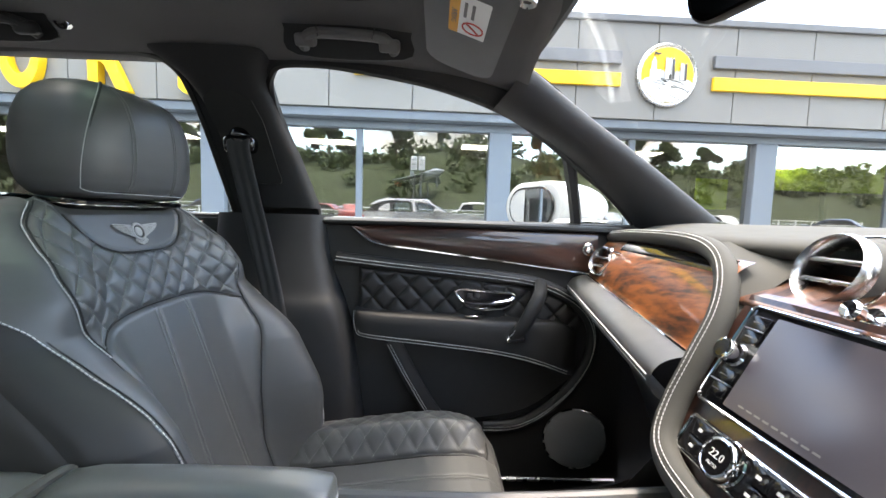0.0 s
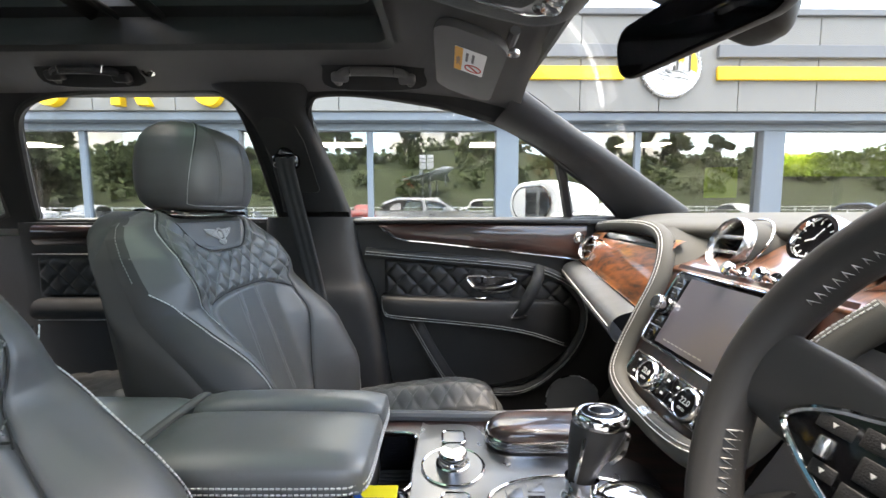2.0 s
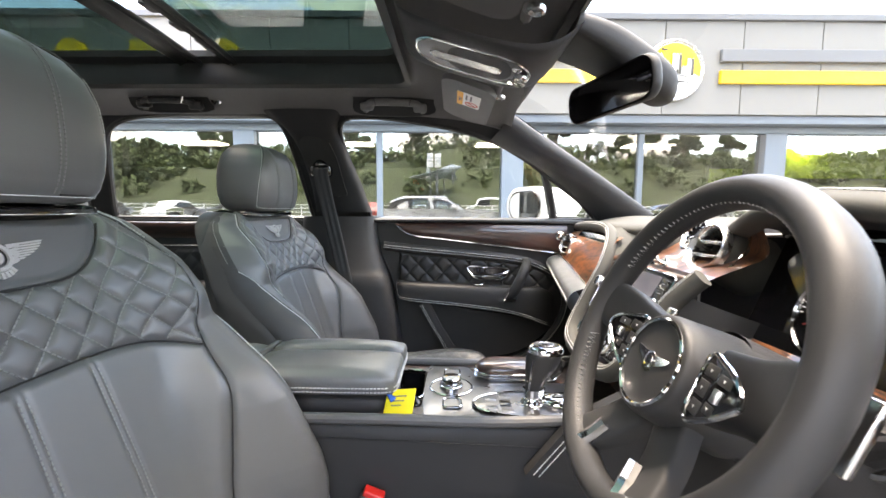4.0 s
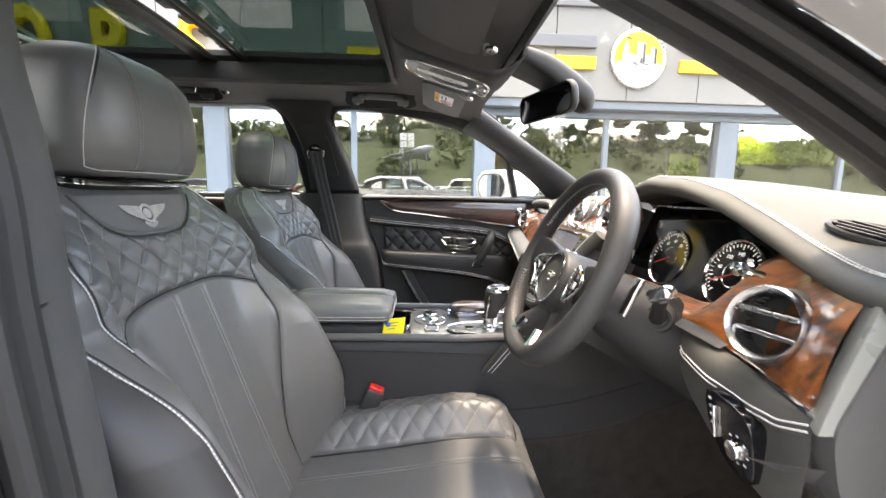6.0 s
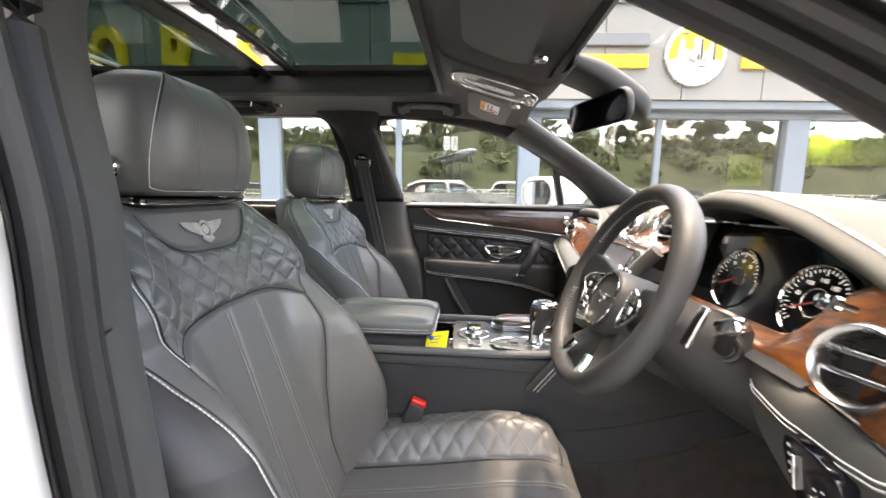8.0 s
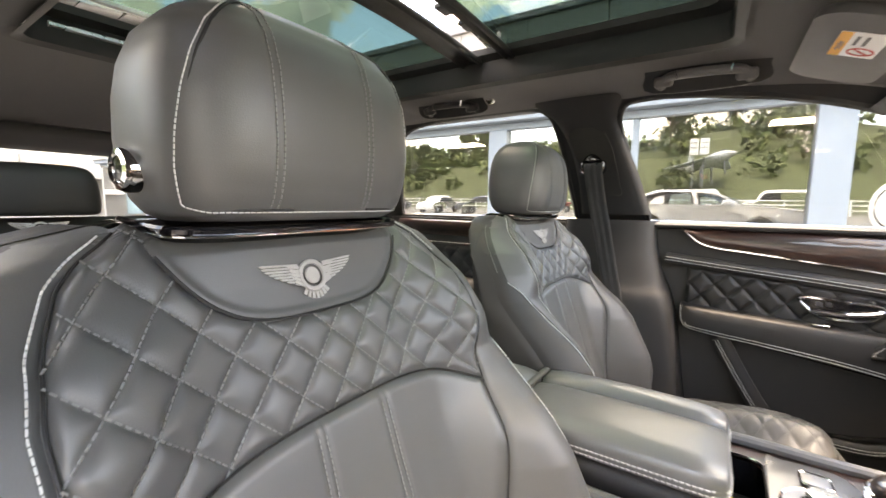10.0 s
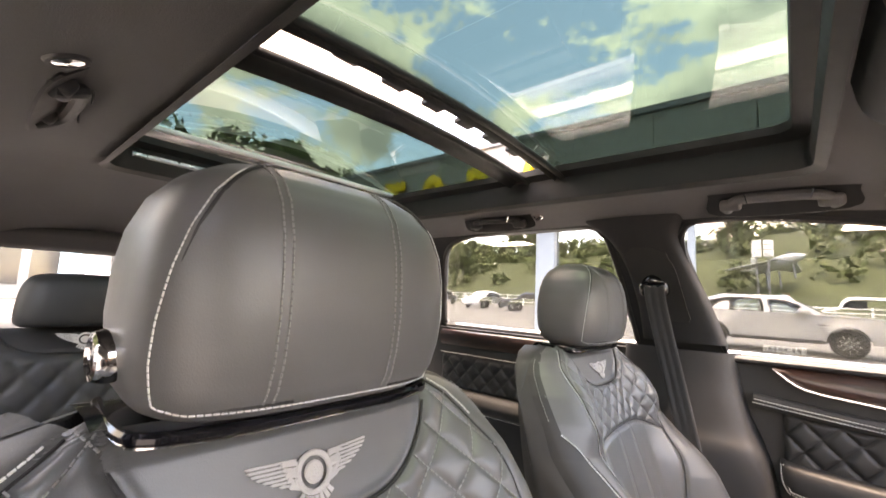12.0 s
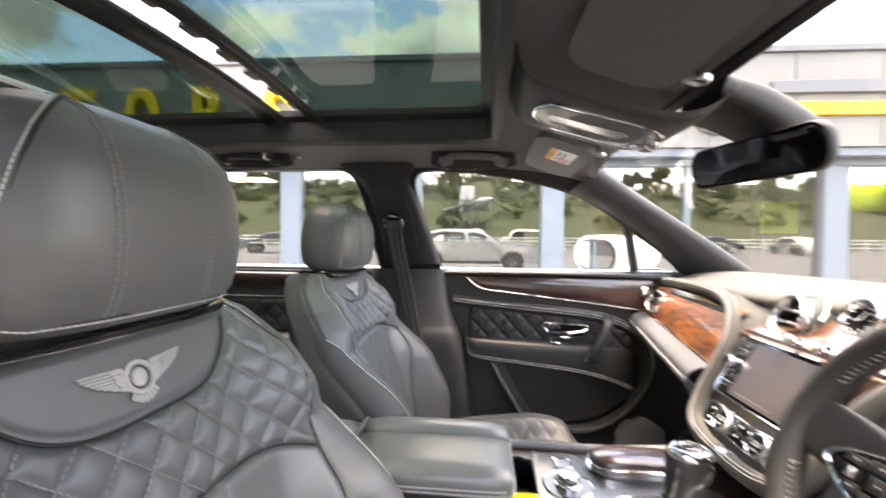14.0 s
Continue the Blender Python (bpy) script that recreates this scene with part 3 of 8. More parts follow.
ys = sorted(set(np.round(np.concatenate([np.linspace(-0.62, RY0, 12), np.linspace(RY0, RY1, 12), np.linspace(RY1, 0.64, 12)]), 4)))
verts = [(x, y, head_z(x, y)) for y in ys for x in xs]
faces = []
for j in range(len(ys) - 1):
    for i in range(len(xs) - 1):
        cx, cy = (xs[i] + xs[i + 1]) / 2, (ys[j] + ys[j + 1]) / 2
        if RX0 < cx < RX1 and RY0 < cy < RY1:
            continue
        a = j * len(xs) + i
        faces.append((a, a + 1, a + 1 + len(xs), a + len(xs)))
ob = mesh_part("ceiling", verts, faces, SUEDE)
tagged(ob, "dark suede headlining with a long panoramic roof opening", "headlining", kind="structure")
sol = ob.modifiers.new("thick", "SOLIDIFY")
sol.thickness, sol.offset = 0.012, 1

# roof opening trim, glass, cross bar
roof = thing("panoramic_roof", "long panoramic glass roof, green tinted, in a black frame", "glass roof", kind="structure")


def hole_loop(grow, z):
    r = 0.03
    o = rounded(RX1 - RX0 + 2 * grow, RY1 - RY0 + 2 * grow, r, 4)
    return [((RX0 + RX1) / 2 + x, (RY0 + RY1) / 2 + y, head_z((RX0 + RX1) / 2 + x, (RY0 + RY1) / 2 + y) * 0 + z) for x, y in o]


tr = [hole_loop(0.012, 1.515), hole_loop(-0.004, 1.522), hole_loop(-0.008, 1.545), hole_loop(-0.006, 1.575), hole_loop(-0.03, 1.585), hole_loop(-0.032, 1.60)]
rows_t = np.array(tr)
nl = rows_t.shape[1]
mesh_part("opening_trim", rows_t.reshape(-1, 3), grid_faces(nl, len(tr), True), RUBBER, roof, "black opening trim")
for x0, x1 in ((RX0 - 0.05, -0.738), (-0.652, RX1 + 0.10)):
    g = surface("roof_glass", lambda u, v, a=x0, b=x1: (a + (b - a) * u, -0.46 + 0.94 * v, 1.632 - 0.05 * (2 * v - 1) ** 2), 6, 12, ROOFGLASS, roof, thick=0.004)
    g.visible_shadow = True
for x0, x1 in ((-0.74, -0.678), (-0.612, -0.585)):
    surface("cross_bar", lambda u, v, a=x0, b=x1: (a + (b - a) * u, -0.38 + 0.78 * v, 1.592 + 0.012 * math.sin(math.pi * u) - 0.02 * (2 * v - 1) ** 2), 5, 10, RUBBER, roof, "black cross bar", thick=0.012)
for k in range(9):
    yy = -0.35 + 0.09 * k
    rbox("bar_clip", (-0.634, yy, 1.592), (-0.606, yy + 0.042, 1.602), PLASTIC, roof, bevel=0.003)
tube("guide_rail", [(RX0 + 0.03, -0.34, 1.553), (RX0 + 0.03, 0.36, 1.553)], 0.006, SATIN, roof, "bright rear rail", sides=6)
tube("blind_edge", [(RX0 + 0.11, -0.35, 1.60), (RX0 + 0.11, 0.37, 1.60)], 0.007, WHITE, roof, sides=6)

# outer roof skin, bonnet and the left side, seen in the showroom glass
outer = thing("car_body", "white painted outer body of a large car", "car body", kind="structure")
verts, faces = [], []
xs2 = sorted(set(np.round(np.concatenate([np.linspace(-2.0, RX0 - 0.06, 8), np.linspace(RX0 - 0.06, RX1 + 0.1, 8), np.linspace(RX1 + 0.1, 0.185, 6)]), 4)))
ys2 = sorted(set(np.round(np.concatenate([np.linspace(-0.63, -0.44, 5), np.linspace(-0.44, 0.46, 6), np.linspace(0.46, 0.65, 5)]), 4)))
for y in ys2:
    for x in xs2:
        verts.append((x, y, 1.66 - 0.11 * abs((y - CY) / 0.64) ** 3 - 0.10 * max(0, (x - 0.0) / 0.20) ** 2 - 0.2 * max(0, (-1.3 - x) / 0.7) ** 1.6))
for j in range(len(ys2) - 1):
    for i in range(len(xs2) - 1):
        cx, cy = (xs2[i] + xs2[i + 1]) / 2, (ys2[j] + ys2[j + 1]) / 2
        if RX0 - 0.06 < cx < RX1 + 0.1 and -0.44 < cy < 0.46:
            continue
        a = j * len(xs2) + i
        faces.append((a, a + 1, a + 1 + len(xs2), a + len(xs2)))
mesh_part("roof_skin", verts, faces, PAINT, outer)


def body_outline():
    o = [(-2.42, 0.55), (-2.45, 0.85), (-2.38, 1.02), (-2.15, 1.12), (-1.0, 1.135), (0.6, 1.13), (1.3, 1.10), (1.9, 1.04), (2.2, 0.95), (2.32, 0.80), (2.33, 0.5), (2.2, 0.38)]
    for cx in (1.25, -1.745):
        for k in range(13):
            a = math.pi * k / 12
            o.append((cx + 0.44 * math.cos(a), 0.40 + 0.44 * math.sin(a)))
    o += [(-2.25, 0.42)]
    return o


def body_warp(c):
    x, z = c[0], c[1]
    y = 1.0 - 0.10 * max(0, (abs(x + 0.1) - 1.7) / 0.6) ** 2 - 0.06 * max(0, (z - 0.95) / 0.18) ** 2 - 0.05 * max(0, (0.6 - z) / 0.2) + 0.015 * math.sin((z - 0.5) * 7)
    return (x, y + c[2] - 0.04, z)


plate("side_panel", body_outline(), 0.03, PAINT, outer, warp=body_warp)
plate("side_panel", [(-2.42, 0.55), (-2.45, 0.85), (-2.38, 1.02), (-2.15, 1.12), (-0.40, 1.13), (-0.385, 0.9), (-0.37, 0.6), (-0.35, 0.42)] + [(-1.745 + 0.44 * math.cos(math.pi * k / 12), 0.40 + 0.44 * math.sin(math.pi * k / 12)) for k in range(13)] + [(-2.25, 0.42)], 0.03, PAINT, outer, warp=lambda c: (body_warp(c)[0], mir(body_warp(c)[1]), body_warp(c)[2]))
plate("side_panel", [(0.80, 1.12), (1.3, 1.10), (1.9, 1.04), (2.2, 0.95), (2.32, 0.80), (2.33, 0.5), (2.2, 0.38)] + [(1.25 + 0.44 * math.cos(math.pi * k / 12), 0.40 + 0.44 * math.sin(math.pi * k / 12)) for k in range(13)] + [(0.75, 0.40)], 0.03, PAINT, outer, warp=lambda c: (body_warp(c)[0], mir(body_warp(c)[1]), body_warp(c)[2]))
surface("shoulder", lambda u, v: (-1.95 + 2.68 * u, 0.92 - 0.135 * v, 1.133 + 0.01 * math.sin(math.pi * v)), 14, 4, PAINT, outer)
surface("bonnet", lambda u, v: (0.86 + 1.42 * u - 0.10 * abs(2 * v - 1) ** 2, -0.93 + 1.88 * v, 1.135 - 0.10 * u ** 2.2 + 0.02 * math.cos(math.pi * (v - 0.5) * 2.0) - 0.02), 14, 16, PAINT, outer, thick=0.01)
surface("tail_panel", lambda u, v: (-2.42 + 0.06 * v, -0.86 + 1.74 * u, 0.5 + 0.62 * v), 8, 8, PAINT, outer, thick=0.02)
surface("nose_panel", lambda u, v: (2.30 - 0.03 * v, -0.86 + 1.74 * u, 0.35 + 0.65 * v), 8, 8, PAINT, outer, thick=0.02)
for x in (1.25, -1.745):
    m = facing((x, 0.93, 0.40), (0, 1, 0))
    wheel = lathe("tyre", [(0.25, -0.12), (0.36, -0.13), (0.385, -0.08), (0.385, 0.06), (0.36, 0.10), (0.27, 0.10), (0.25, 0.07)], RUBBER, outer, m=m)
    lathe("rim", [(0.265, 0.0), (0.265, 0.075), (0.25, 0.08), (0.24, 0.05), (0.06, 0.03), (0.05, 0.06), (0.0, 0.06)], GLOSS, wheel, m=m)
    for k in range(10):
        rbox("spoke", (-0.018, 0.04, 0.045), (0.018, 0.25, 0.075), SATIN, wheel, bevel=0.006, seg=1, m=m @ pose(0, 0, 0, 0, 0, 36 * k))
for x in (-0.15, -1.05):
    rbox("door_handle", (x - 0.1, 0.995, 0.985), (x + 0.1, 1.025, 1.01), CHROME, outer, bevel=0.008)
rbox("tail_lamp", (-2.40, 0.80, 0.86), (-2.22, 0.965, 0.98), RED, outer, bevel=0.02)
rbox("wing_vent", (0.66, 0.985, 0.84), (0.80, 1.012, 0.87), GLOSS, outer, bevel=0.008)
rbox("sill_cover", (-1.25, 0.90, 0.34), (0.78, 0.975, 0.44), PLASTIC, outer, bevel=0.02)

# windscreen and rear window


def screen_pt(u, v):
    a = 2 * u - 1
    x0, z0 = 0.70 + 0.17 * (1 - a * a), 1.165 + 0.0 * a
    x1, z1 = 0.180 + 0.02 * (1 - a * a), 1.497 + 0.012 * (1 - a * a)
    y0, y1 = 0.735, 0.615
    b = (0.006 + 0.029 * (1 - a * a)) * math.sin(math.pi * v)
    return (x0 + (x1 - x0) * v + b * 0.4, CY + a * (y0 + (y1 - y0) * v), z0 + (z1 - z0) * v + b)


ws = surface("windscreen", screen_pt, 20, 12, SCREENGLASS)
ws.visible_shadow = False
tagged(ws, "clear curved windscreen of the car", "windscreen", kind="structure")
tube("windscreen_edge", [screen_pt(u, 1.0) for u in np.linspace(0, 1, 12)], 0.014, RUBBER, ws, sides=6)
tube("windscreen_edge", [screen_pt(0, v) for v in np.linspace(0, 1, 8)], 0.010, RUBBER, ws, sides=6)
tube("windscreen_edge", [screen_pt(1, v) for v in np.linspace(0, 1, 8)], 0.010, RUBBER, ws, sides=6)
rw = surface("rear_window", lambda u, v: (-2.15 + 0.27 * v, CY + (2 * u - 1) * (0.66 - 0.08 * v), 1.14 + 0.27 * v), 8, 6, GLASS)
rw.visible_shadow = False
tagged(rw, "clear rear window of the car", "rear window", kind="structure")
for s in (0, 1):
    ob = loft("rear_pillar_left" if s else "rear_pillar_right", [[(x, (y if s else mir(y)), z) for x, y, z in r] for r in (
        [(-1.78, 0.66, 1.15), (-1.95, 0.69, 1.14), (-2.15, 0.67, 1.13)], [(-1.72, 0.61, 1.30), (-1.85, 0.62, 1.32), (-2.0, 0.60, 1.30)], [(-1.6, 0.58, 1.42), (-1.75, 0.58, 1.42), (-1.88, 0.56, 1.41)])], SUEDE, n=4, m=4)
    tagged(ob, "dark trim of the rear roof pillar", "pillar trim", kind="structure")
tail = surface("tailgate_trim", lambda u, v: (-1.80 - 0.38 * v, CY + (2 * u - 1) * 0.72, 1.10 + 0.03 * v), 6, 6, SUEDE)
tagged(tail, "dark luggage cover behind the rear seats", "luggage cover", kind="structure")
hdr = surface("tailgate_header", lambda u, v: (-1.93 + 0.09 * v - 0.02 * abs(2 * u - 1), CY + (2 * u - 1) * 0.60, 1.36 + 0.06 * v), 8, 5, SUEDE, thick=0.02)
tagged(hdr, "dark headlining edge above the rear window", "headlining", kind="structure")

# floor, with raised footwell walls
ob = surface("floor", lambda u, v: (-1.75 + 2.75 * u, -0.76 + 1.54 * v, 0.40 + 0.30 * max(0, (u - 0.78) / 0.22) ** 1.5), 30, 8, CARPET)
tagged(ob, "dark carpet on the car floor", "carpet", kind="structure")
ob = surface("firewall", lambda u, v: (0.93 + 0.02 * v, -0.78 + 1.58 * u, 0.38 + 0.76 * v), 4, 4, PLASTIC)
tagged(ob, "dark bulkhead under the windscreen", "bulkhead", kind="structure")
ob = rbox("cabin_wall_left", (-1.8, 0.83, 0.36), (0.95, 0.88, 1.10), PLASTIC, bevel=0)
tagged(ob, "dark inner wall of the car body", "body wall", kind="structure")
ob = rbox("cabin_wall_right", (0.40, mir(0.88), 0.36), (0.95, mir(0.79), 1.12), PLASTIC, bevel=0.01)
tagged(ob, "dark inner wall of the car body", "body wall", kind="structure")
ob = rbox("cabin_wall_rear", (-1.8, mir(0.88), 0.36), (-0.5, mir(0.83), 1.10), PLASTIC, bevel=0)
tagged(ob, "dark inner wall of the car body", "body wall", kind="structure")

# ---- front seats ----
def smooth01(t):
    t = np.clip(t, 0, 1)
    return t * t * (3 - 2 * t)


def back_x(z):
    return np.interp(z, [0.56, 0.62, 0.70, 0.80, 0.90, 1.0, 1.07, 1.133, 1.165, 1.185], [-0.235, -0.262, -0.292, -0.326, -0.358, -0.392, -0.418, -0.442, -0.452, -0.470])


def back_w(z):
    return np.interp(z, [0.56, 0.62, 0.75, 0.90, 0.99, 1.03, 1.07, 1.11, 1.14, 1.16, 1.175, 1.185], [0.235, 0.25, 0.27, 0.277, 0.276, 0.274, 0.271, 0.262, 0.245, 0.226, 0.195, 0.155])


def back_bolster(z):
    return np.interp(z, [0.56, 0.62, 0.70, 0.80, 0.90, 0.97, 1.02, 1.10, 1.185], [0.05, 0.07, 0.095, 0.10, 0.082, 0.05, 0.022, 0.004, -0.004])


def back_point(u, z):
    """Backrest front: u across (-1 to 1), z up. Seat's own centre line is y = 0."""
    w = back_w(z)
    a = np.abs(u)
    y = u * w
    x = back_x(z) + back_bolster(z) * smooth01((a * w - 0.115) / 0.10)
    e = np.clip((a - 0.80) / 0.20, 0, 1)
    x = x - (0.055 - 0.022 * smooth01((z - 0.98) / 0.1)) * (1 - np.sqrt(np.clip(1 - e * e, 0, 1)))
    x = x - 0.02 * (a ** 2) * smooth01((z - 0.98) / 0.1)
    swell = 0.034 * smooth01((z - 1.0) / 0.07) * smooth01((1.166 - z) / 0.07) + 0.020 * smooth01((z - 0.68) / 0.1) * smooth01((0.985 - z) / 0.06)
    x = x + swell * smooth01((a * w - 0.09) / 0.10) * (1 - 0.7 * smooth01((a - 0.80) / 0.2))
    return x, y, z


def arch_z(y):
    return 1.022 - 0.032 * (np.abs(y) / 0.18) ** 3.0


def mid_y(z):
    return np.interp(z, [0.56, 0.70, 0.80, 0.90, 0.96, 0.99, 1.02], [0.118, 0.124, 0.138, 0.158, 0.174, 0.182, 0.184])


def edge_y(z):
    """Half width of the quilted panel at height z."""
    return np.interp(z, [0.985, 1.0, 1.03, 1.06, 1.09, 1.12, 1.15, 1.165, 1.178, 1.19], [0.180, 0.186, 0.196, 0.202, 0.203, 0.197, 0.181, 0.167, 0.147, 0.135])


def quilt_low(y):
    a = np.abs(y)
    return np.where(a < 0.182, arch_z(y), 0.990 + 0.035 * np.clip((a - 0.182) / 0.085, 0, 1) ** 1.4)


def emblem_low(y):
    return 1.104 + 0.062 * (np.abs(y) / 0.128) ** 4


def seat_region(y, z):
    a = np.abs(y)
    r = np.full(np.shape(y), 3)
    r = np.where((z < arch_z(y)) & (a < mid_y(z)), 1, r)
    r = np.where((z >= quilt_low(y)) & (a < edge_y(z)), 2, r)
    r = np.where((z > emblem_low(y)) & (a < 0.128), 4, r)
    return r


def quilt_ab(p, q, dp, dq):
    return p / dp + q / dq, p / dp - q / dq


QP, QQ, QS = 0.0447, 0.0450, 0.0072     # diamond spacing across and up, and the rise of the pattern


def quilt_h(p, q, dp, dq, h):
    a, b = quilt_ab(p, q, dp, dq)
    d = np.minimum(np.abs(a - np.round(a)), np.abs(b - np.round(b))) / math.sqrt(1 / dp ** 2 + 1 / dq ** 2)
    e = np.abs(np.sin(math.pi * a) * np.sin(math.pi * b))
    return h * (0.72 * (1 - np.exp(-d / 0.0030)) + 0.28 * e ** 0.6)


def normals(px, py, pz):
    gu = np.stack([np.gradient(c, axis=1) for c in (px, py, pz)], -1)
    gv = np.stack([np.gradient(c, axis=0) for c in (px, py, pz)], -1)
    nn = np.cross(gu, gv)
    return nn / (np.linalg.norm(nn, axis=-1, keepdims=True) + 1e-12)


def region_part(name, verts, faces, keep, mat, parent, label=""):
    f = [fc for fc, k in zip(faces, keep) if k]
    used = sorted({i for fc in f for i in fc})
    idx = {o: i for i, o in enumerate(used)}
    return mesh_part(name, [verts[i] for i in used], [tuple(idx[i] for i in fc) for fc in f], mat, parent, label, 60)


# white seam along the bolster: half width by height
LOW_Z, LOW_Y = (0.60, 0.75, 0.90, 0.96, 1.0, 1.03, 1.055), (0.205, 0.226, 0.226, 0.228, 0.236, 0.246, 0.262)


def front_seat():
    seat = thing("front_seat", "black leather front seat with diamond-quilted shoulders and white piping", "car seat", group="front seats")
    back = new("backrest")
    back.parent = seat
    back["label"] = "reclined black leather backrest with a plain fluted centre"
    # front of the backrest
    nu, nv = 291, 321
    U, Z = np.meshgrid(np.linspace(-1, 1, nu), np.linspace(0.56, 1.185, nv))
    X, Y, Zz = back_point(U, Z)
    N = normals(X, Y, Zz)
    if N[nv // 2, nu // 2, 0] < 0:
        N = -N
    ya = np.linspace(-0.182, 0.182, 240)
    zm = np.linspace(0.56, 0.99, 200)
    zq = np.linspace(0.985, 1.185, 160)
    ye = np.linspace(-0.128, 0.128, 240)
    curves = [np.stack([ya, arch_z(ya)], -1), np.stack([ye, np.minimum(emblem_low(ye), 1.19)], -1)]
    for s in (1, -1):
        curves += [np.stack([s * mid_y(zm), zm], -1), np.stack([s * edge_y(zq), zq], -1), np.stack([np.full(20, s * 0.128), np.linspace(1.166, 1.19, 20)], -1)]
    E = np.concatenate(curves)
    Pf = np.stack([Y.ravel(), Z.ravel()], -1)
    near, D = np.zeros(len(Pf), int), np.zeros(len(Pf))
    for c0 in range(0, len(Pf), 4000):
        dd = ((Pf[c0:c0 + 4000, None, :] - E[None]) ** 2).sum(-1)
        near[c0:c0 + 4000] = dd.argmin(1)
        D[c0:c0 + 4000] = np.sqrt(dd.min(1))
    snap = (D < 0.0014) & (np.abs(U.ravel()) < 0.995)
    Pf[snap] = E[near[snap]]
    D[snap] = 0
    D = D.reshape(Y.shape)
    Z = Pf[:, 1].reshape(Y.shape)
    Yn = Pf[:, 0].reshape(Y.shape)
    X, Y, Zz = back_point(np.clip(Yn / back_w(Z), -1, 1), Z)
    R = seat_region(Y, Z)
    h = -0.0032 * np.exp(-(D / 0.0028) ** 2)
    inner = smooth01(D / 0.010)
    h = h + np.where(R == 2, quilt_h(Y, Z - QS, QP, QQ, 0.0052) * inner, 0.0)
    h = h + np.where(R == 1, 0.004 * inner, 0.0) - np.where(R == 4, 0.004 * inner, 0.0)
    for yl in (-0.046, -0.038, 0.038, 0.046):
        h = h - np.where((R == 1), 0.0016 * np.exp(-((Y - yl * (0.9 + 0.25 * (1.02 - Z) / 0.4)) / 0.0028) ** 2), 0)
    V = np.stack([X, Y, Zz], -1) + N * h[..., None]
    verts = V.reshape(-1, 3)
    faces = grid_faces(nu, nv)
    yz = np.stack([Y.ravel(), Z.ravel()], -1)
    fc = yz[np.array(faces)].mean(1)
    reg = seat_region(fc[:, 0], fc[:, 1])
    region_part("centre_panel", verts, faces, reg == 1, LEATHER_C, back, "smooth fluted centre panel")
    region_part("quilted_shoulder", verts, faces, reg == 2, LEATHER, back, "diamond-quilted shoulder panel")
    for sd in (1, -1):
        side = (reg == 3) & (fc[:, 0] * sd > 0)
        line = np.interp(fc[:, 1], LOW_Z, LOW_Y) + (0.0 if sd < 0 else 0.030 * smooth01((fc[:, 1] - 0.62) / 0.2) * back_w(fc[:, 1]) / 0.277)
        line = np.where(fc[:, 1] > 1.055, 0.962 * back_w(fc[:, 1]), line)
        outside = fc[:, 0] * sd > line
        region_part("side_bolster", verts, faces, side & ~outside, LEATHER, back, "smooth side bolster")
        # beyond the thread the same leather is darkened to paint in side shade
        region_part("outer_bolster", verts, faces, side & outside, LEATHER_SHADE, back, "outer bolster beyond the white thread, leather darkened as in shade")
    region_part("badge_panel", verts, faces, reg == 4, LEATHER, back, "smooth badge panel")

    def on(y, z, lift=0.0):
        u = y / back_w(z)
        x, yy, zz = back_point(np.array(u), np.array(z))
        e = 0.002
        xa, ya, za = back_point(np.array((y + e) / back_w(z)), np.array(z))
        xb, yb, zb = back_point(np.array(y / back_w(z + e)), np.array(z + e))
        a = np.array([float(xa - x), float(ya - yy), float(za - zz)])
        b = np.array([float(xb - x), float(yb - yy), float(zb - zz)])
        n = np.cross(a, b)
        n /= np.linalg.norm(n) + 1e-12
        if n[0] < 0:
            n = -n
        return np.array([float(x), float(yy), float(zz)]) + n * lift

    # thread along the diamonds
    runs = []
    for k in range(-45, 46):
        for sgn in (1, -1):
            run = []
            for z in np.arange(0.985, 1.185, 0.0025):
                y = QP * (k - sgn * (z - QS) / QQ)
                if abs(y) < back_w(z) - 0.008 and seat_region(np.array(y), np.array(z)) == 2:
                    run.append(on(y, z, 0.0012))
                else:
                    if len(run) > 3:
                        runs.append(run)
                    run = []
            if len(run) > 3:
                runs.append(run)
    stitches("quilting_thread", runs, THREAD_D, back, "grey quilting thread", step=0.0056, length=0.0036, r=0.0008)
    # double fluting seams
    for yl in (-0.046, -0.038, 0.038, 0.046):
        run = [on(yl * (0.9 + 0.25 * (1.02 - z) / 0.4), z, 0.003) for z in np.arange(0.62, 1.012, 0.006)]
        stitches("fluting_thread", [run], THREAD_D, back, step=0.0052, length=0.0032, r=0.0007)
    # cords along the seams
    tube("arch_seam", [on(y, float(arch_z(y)), -0.001) for y in np.linspace(-0.18, 0.18, 22)], 0.0011, RUBBER, back, n=2, sides=6)
    for s in (1, -1):
        tube("bolster_seam", [on(s * float(mid_y(z)), z, -0.001) for z in np.linspace(0.60, 0.99, 18)], 0.0010, RUBBER, back, n=2, sides=6)
    tube("badge_seam", [on(y, float(min(emblem_low(y), 1.178)), -0.0005) for y in np.linspace(-0.127, 0.127, 24)], 0.0014, RUBBER, back, n=2, sides=6)
    # white piping and twin thread at the shoulder edge and along the bolster
    for s in (1, -1):
        full = smooth_path([on(s * (float(edge_y(z)) + 0.005), z, 0.0015) for z in np.linspace(1.178, 0.985 if s < 0 else 1.140, 40)], 2)
        stitches("shoulder_thread", [full], THREAD, back, "white contrast thread", step=0.0046, length=0.0036, r=0.0008)
        tube("shoulder_piping", [on(s * (float(edge_y(z)) - 0.001), z, 0.0005) for z in np.linspace(1.180, 0.985, 26)], 0.0011, RUBBER, back, n=2, sides=6)
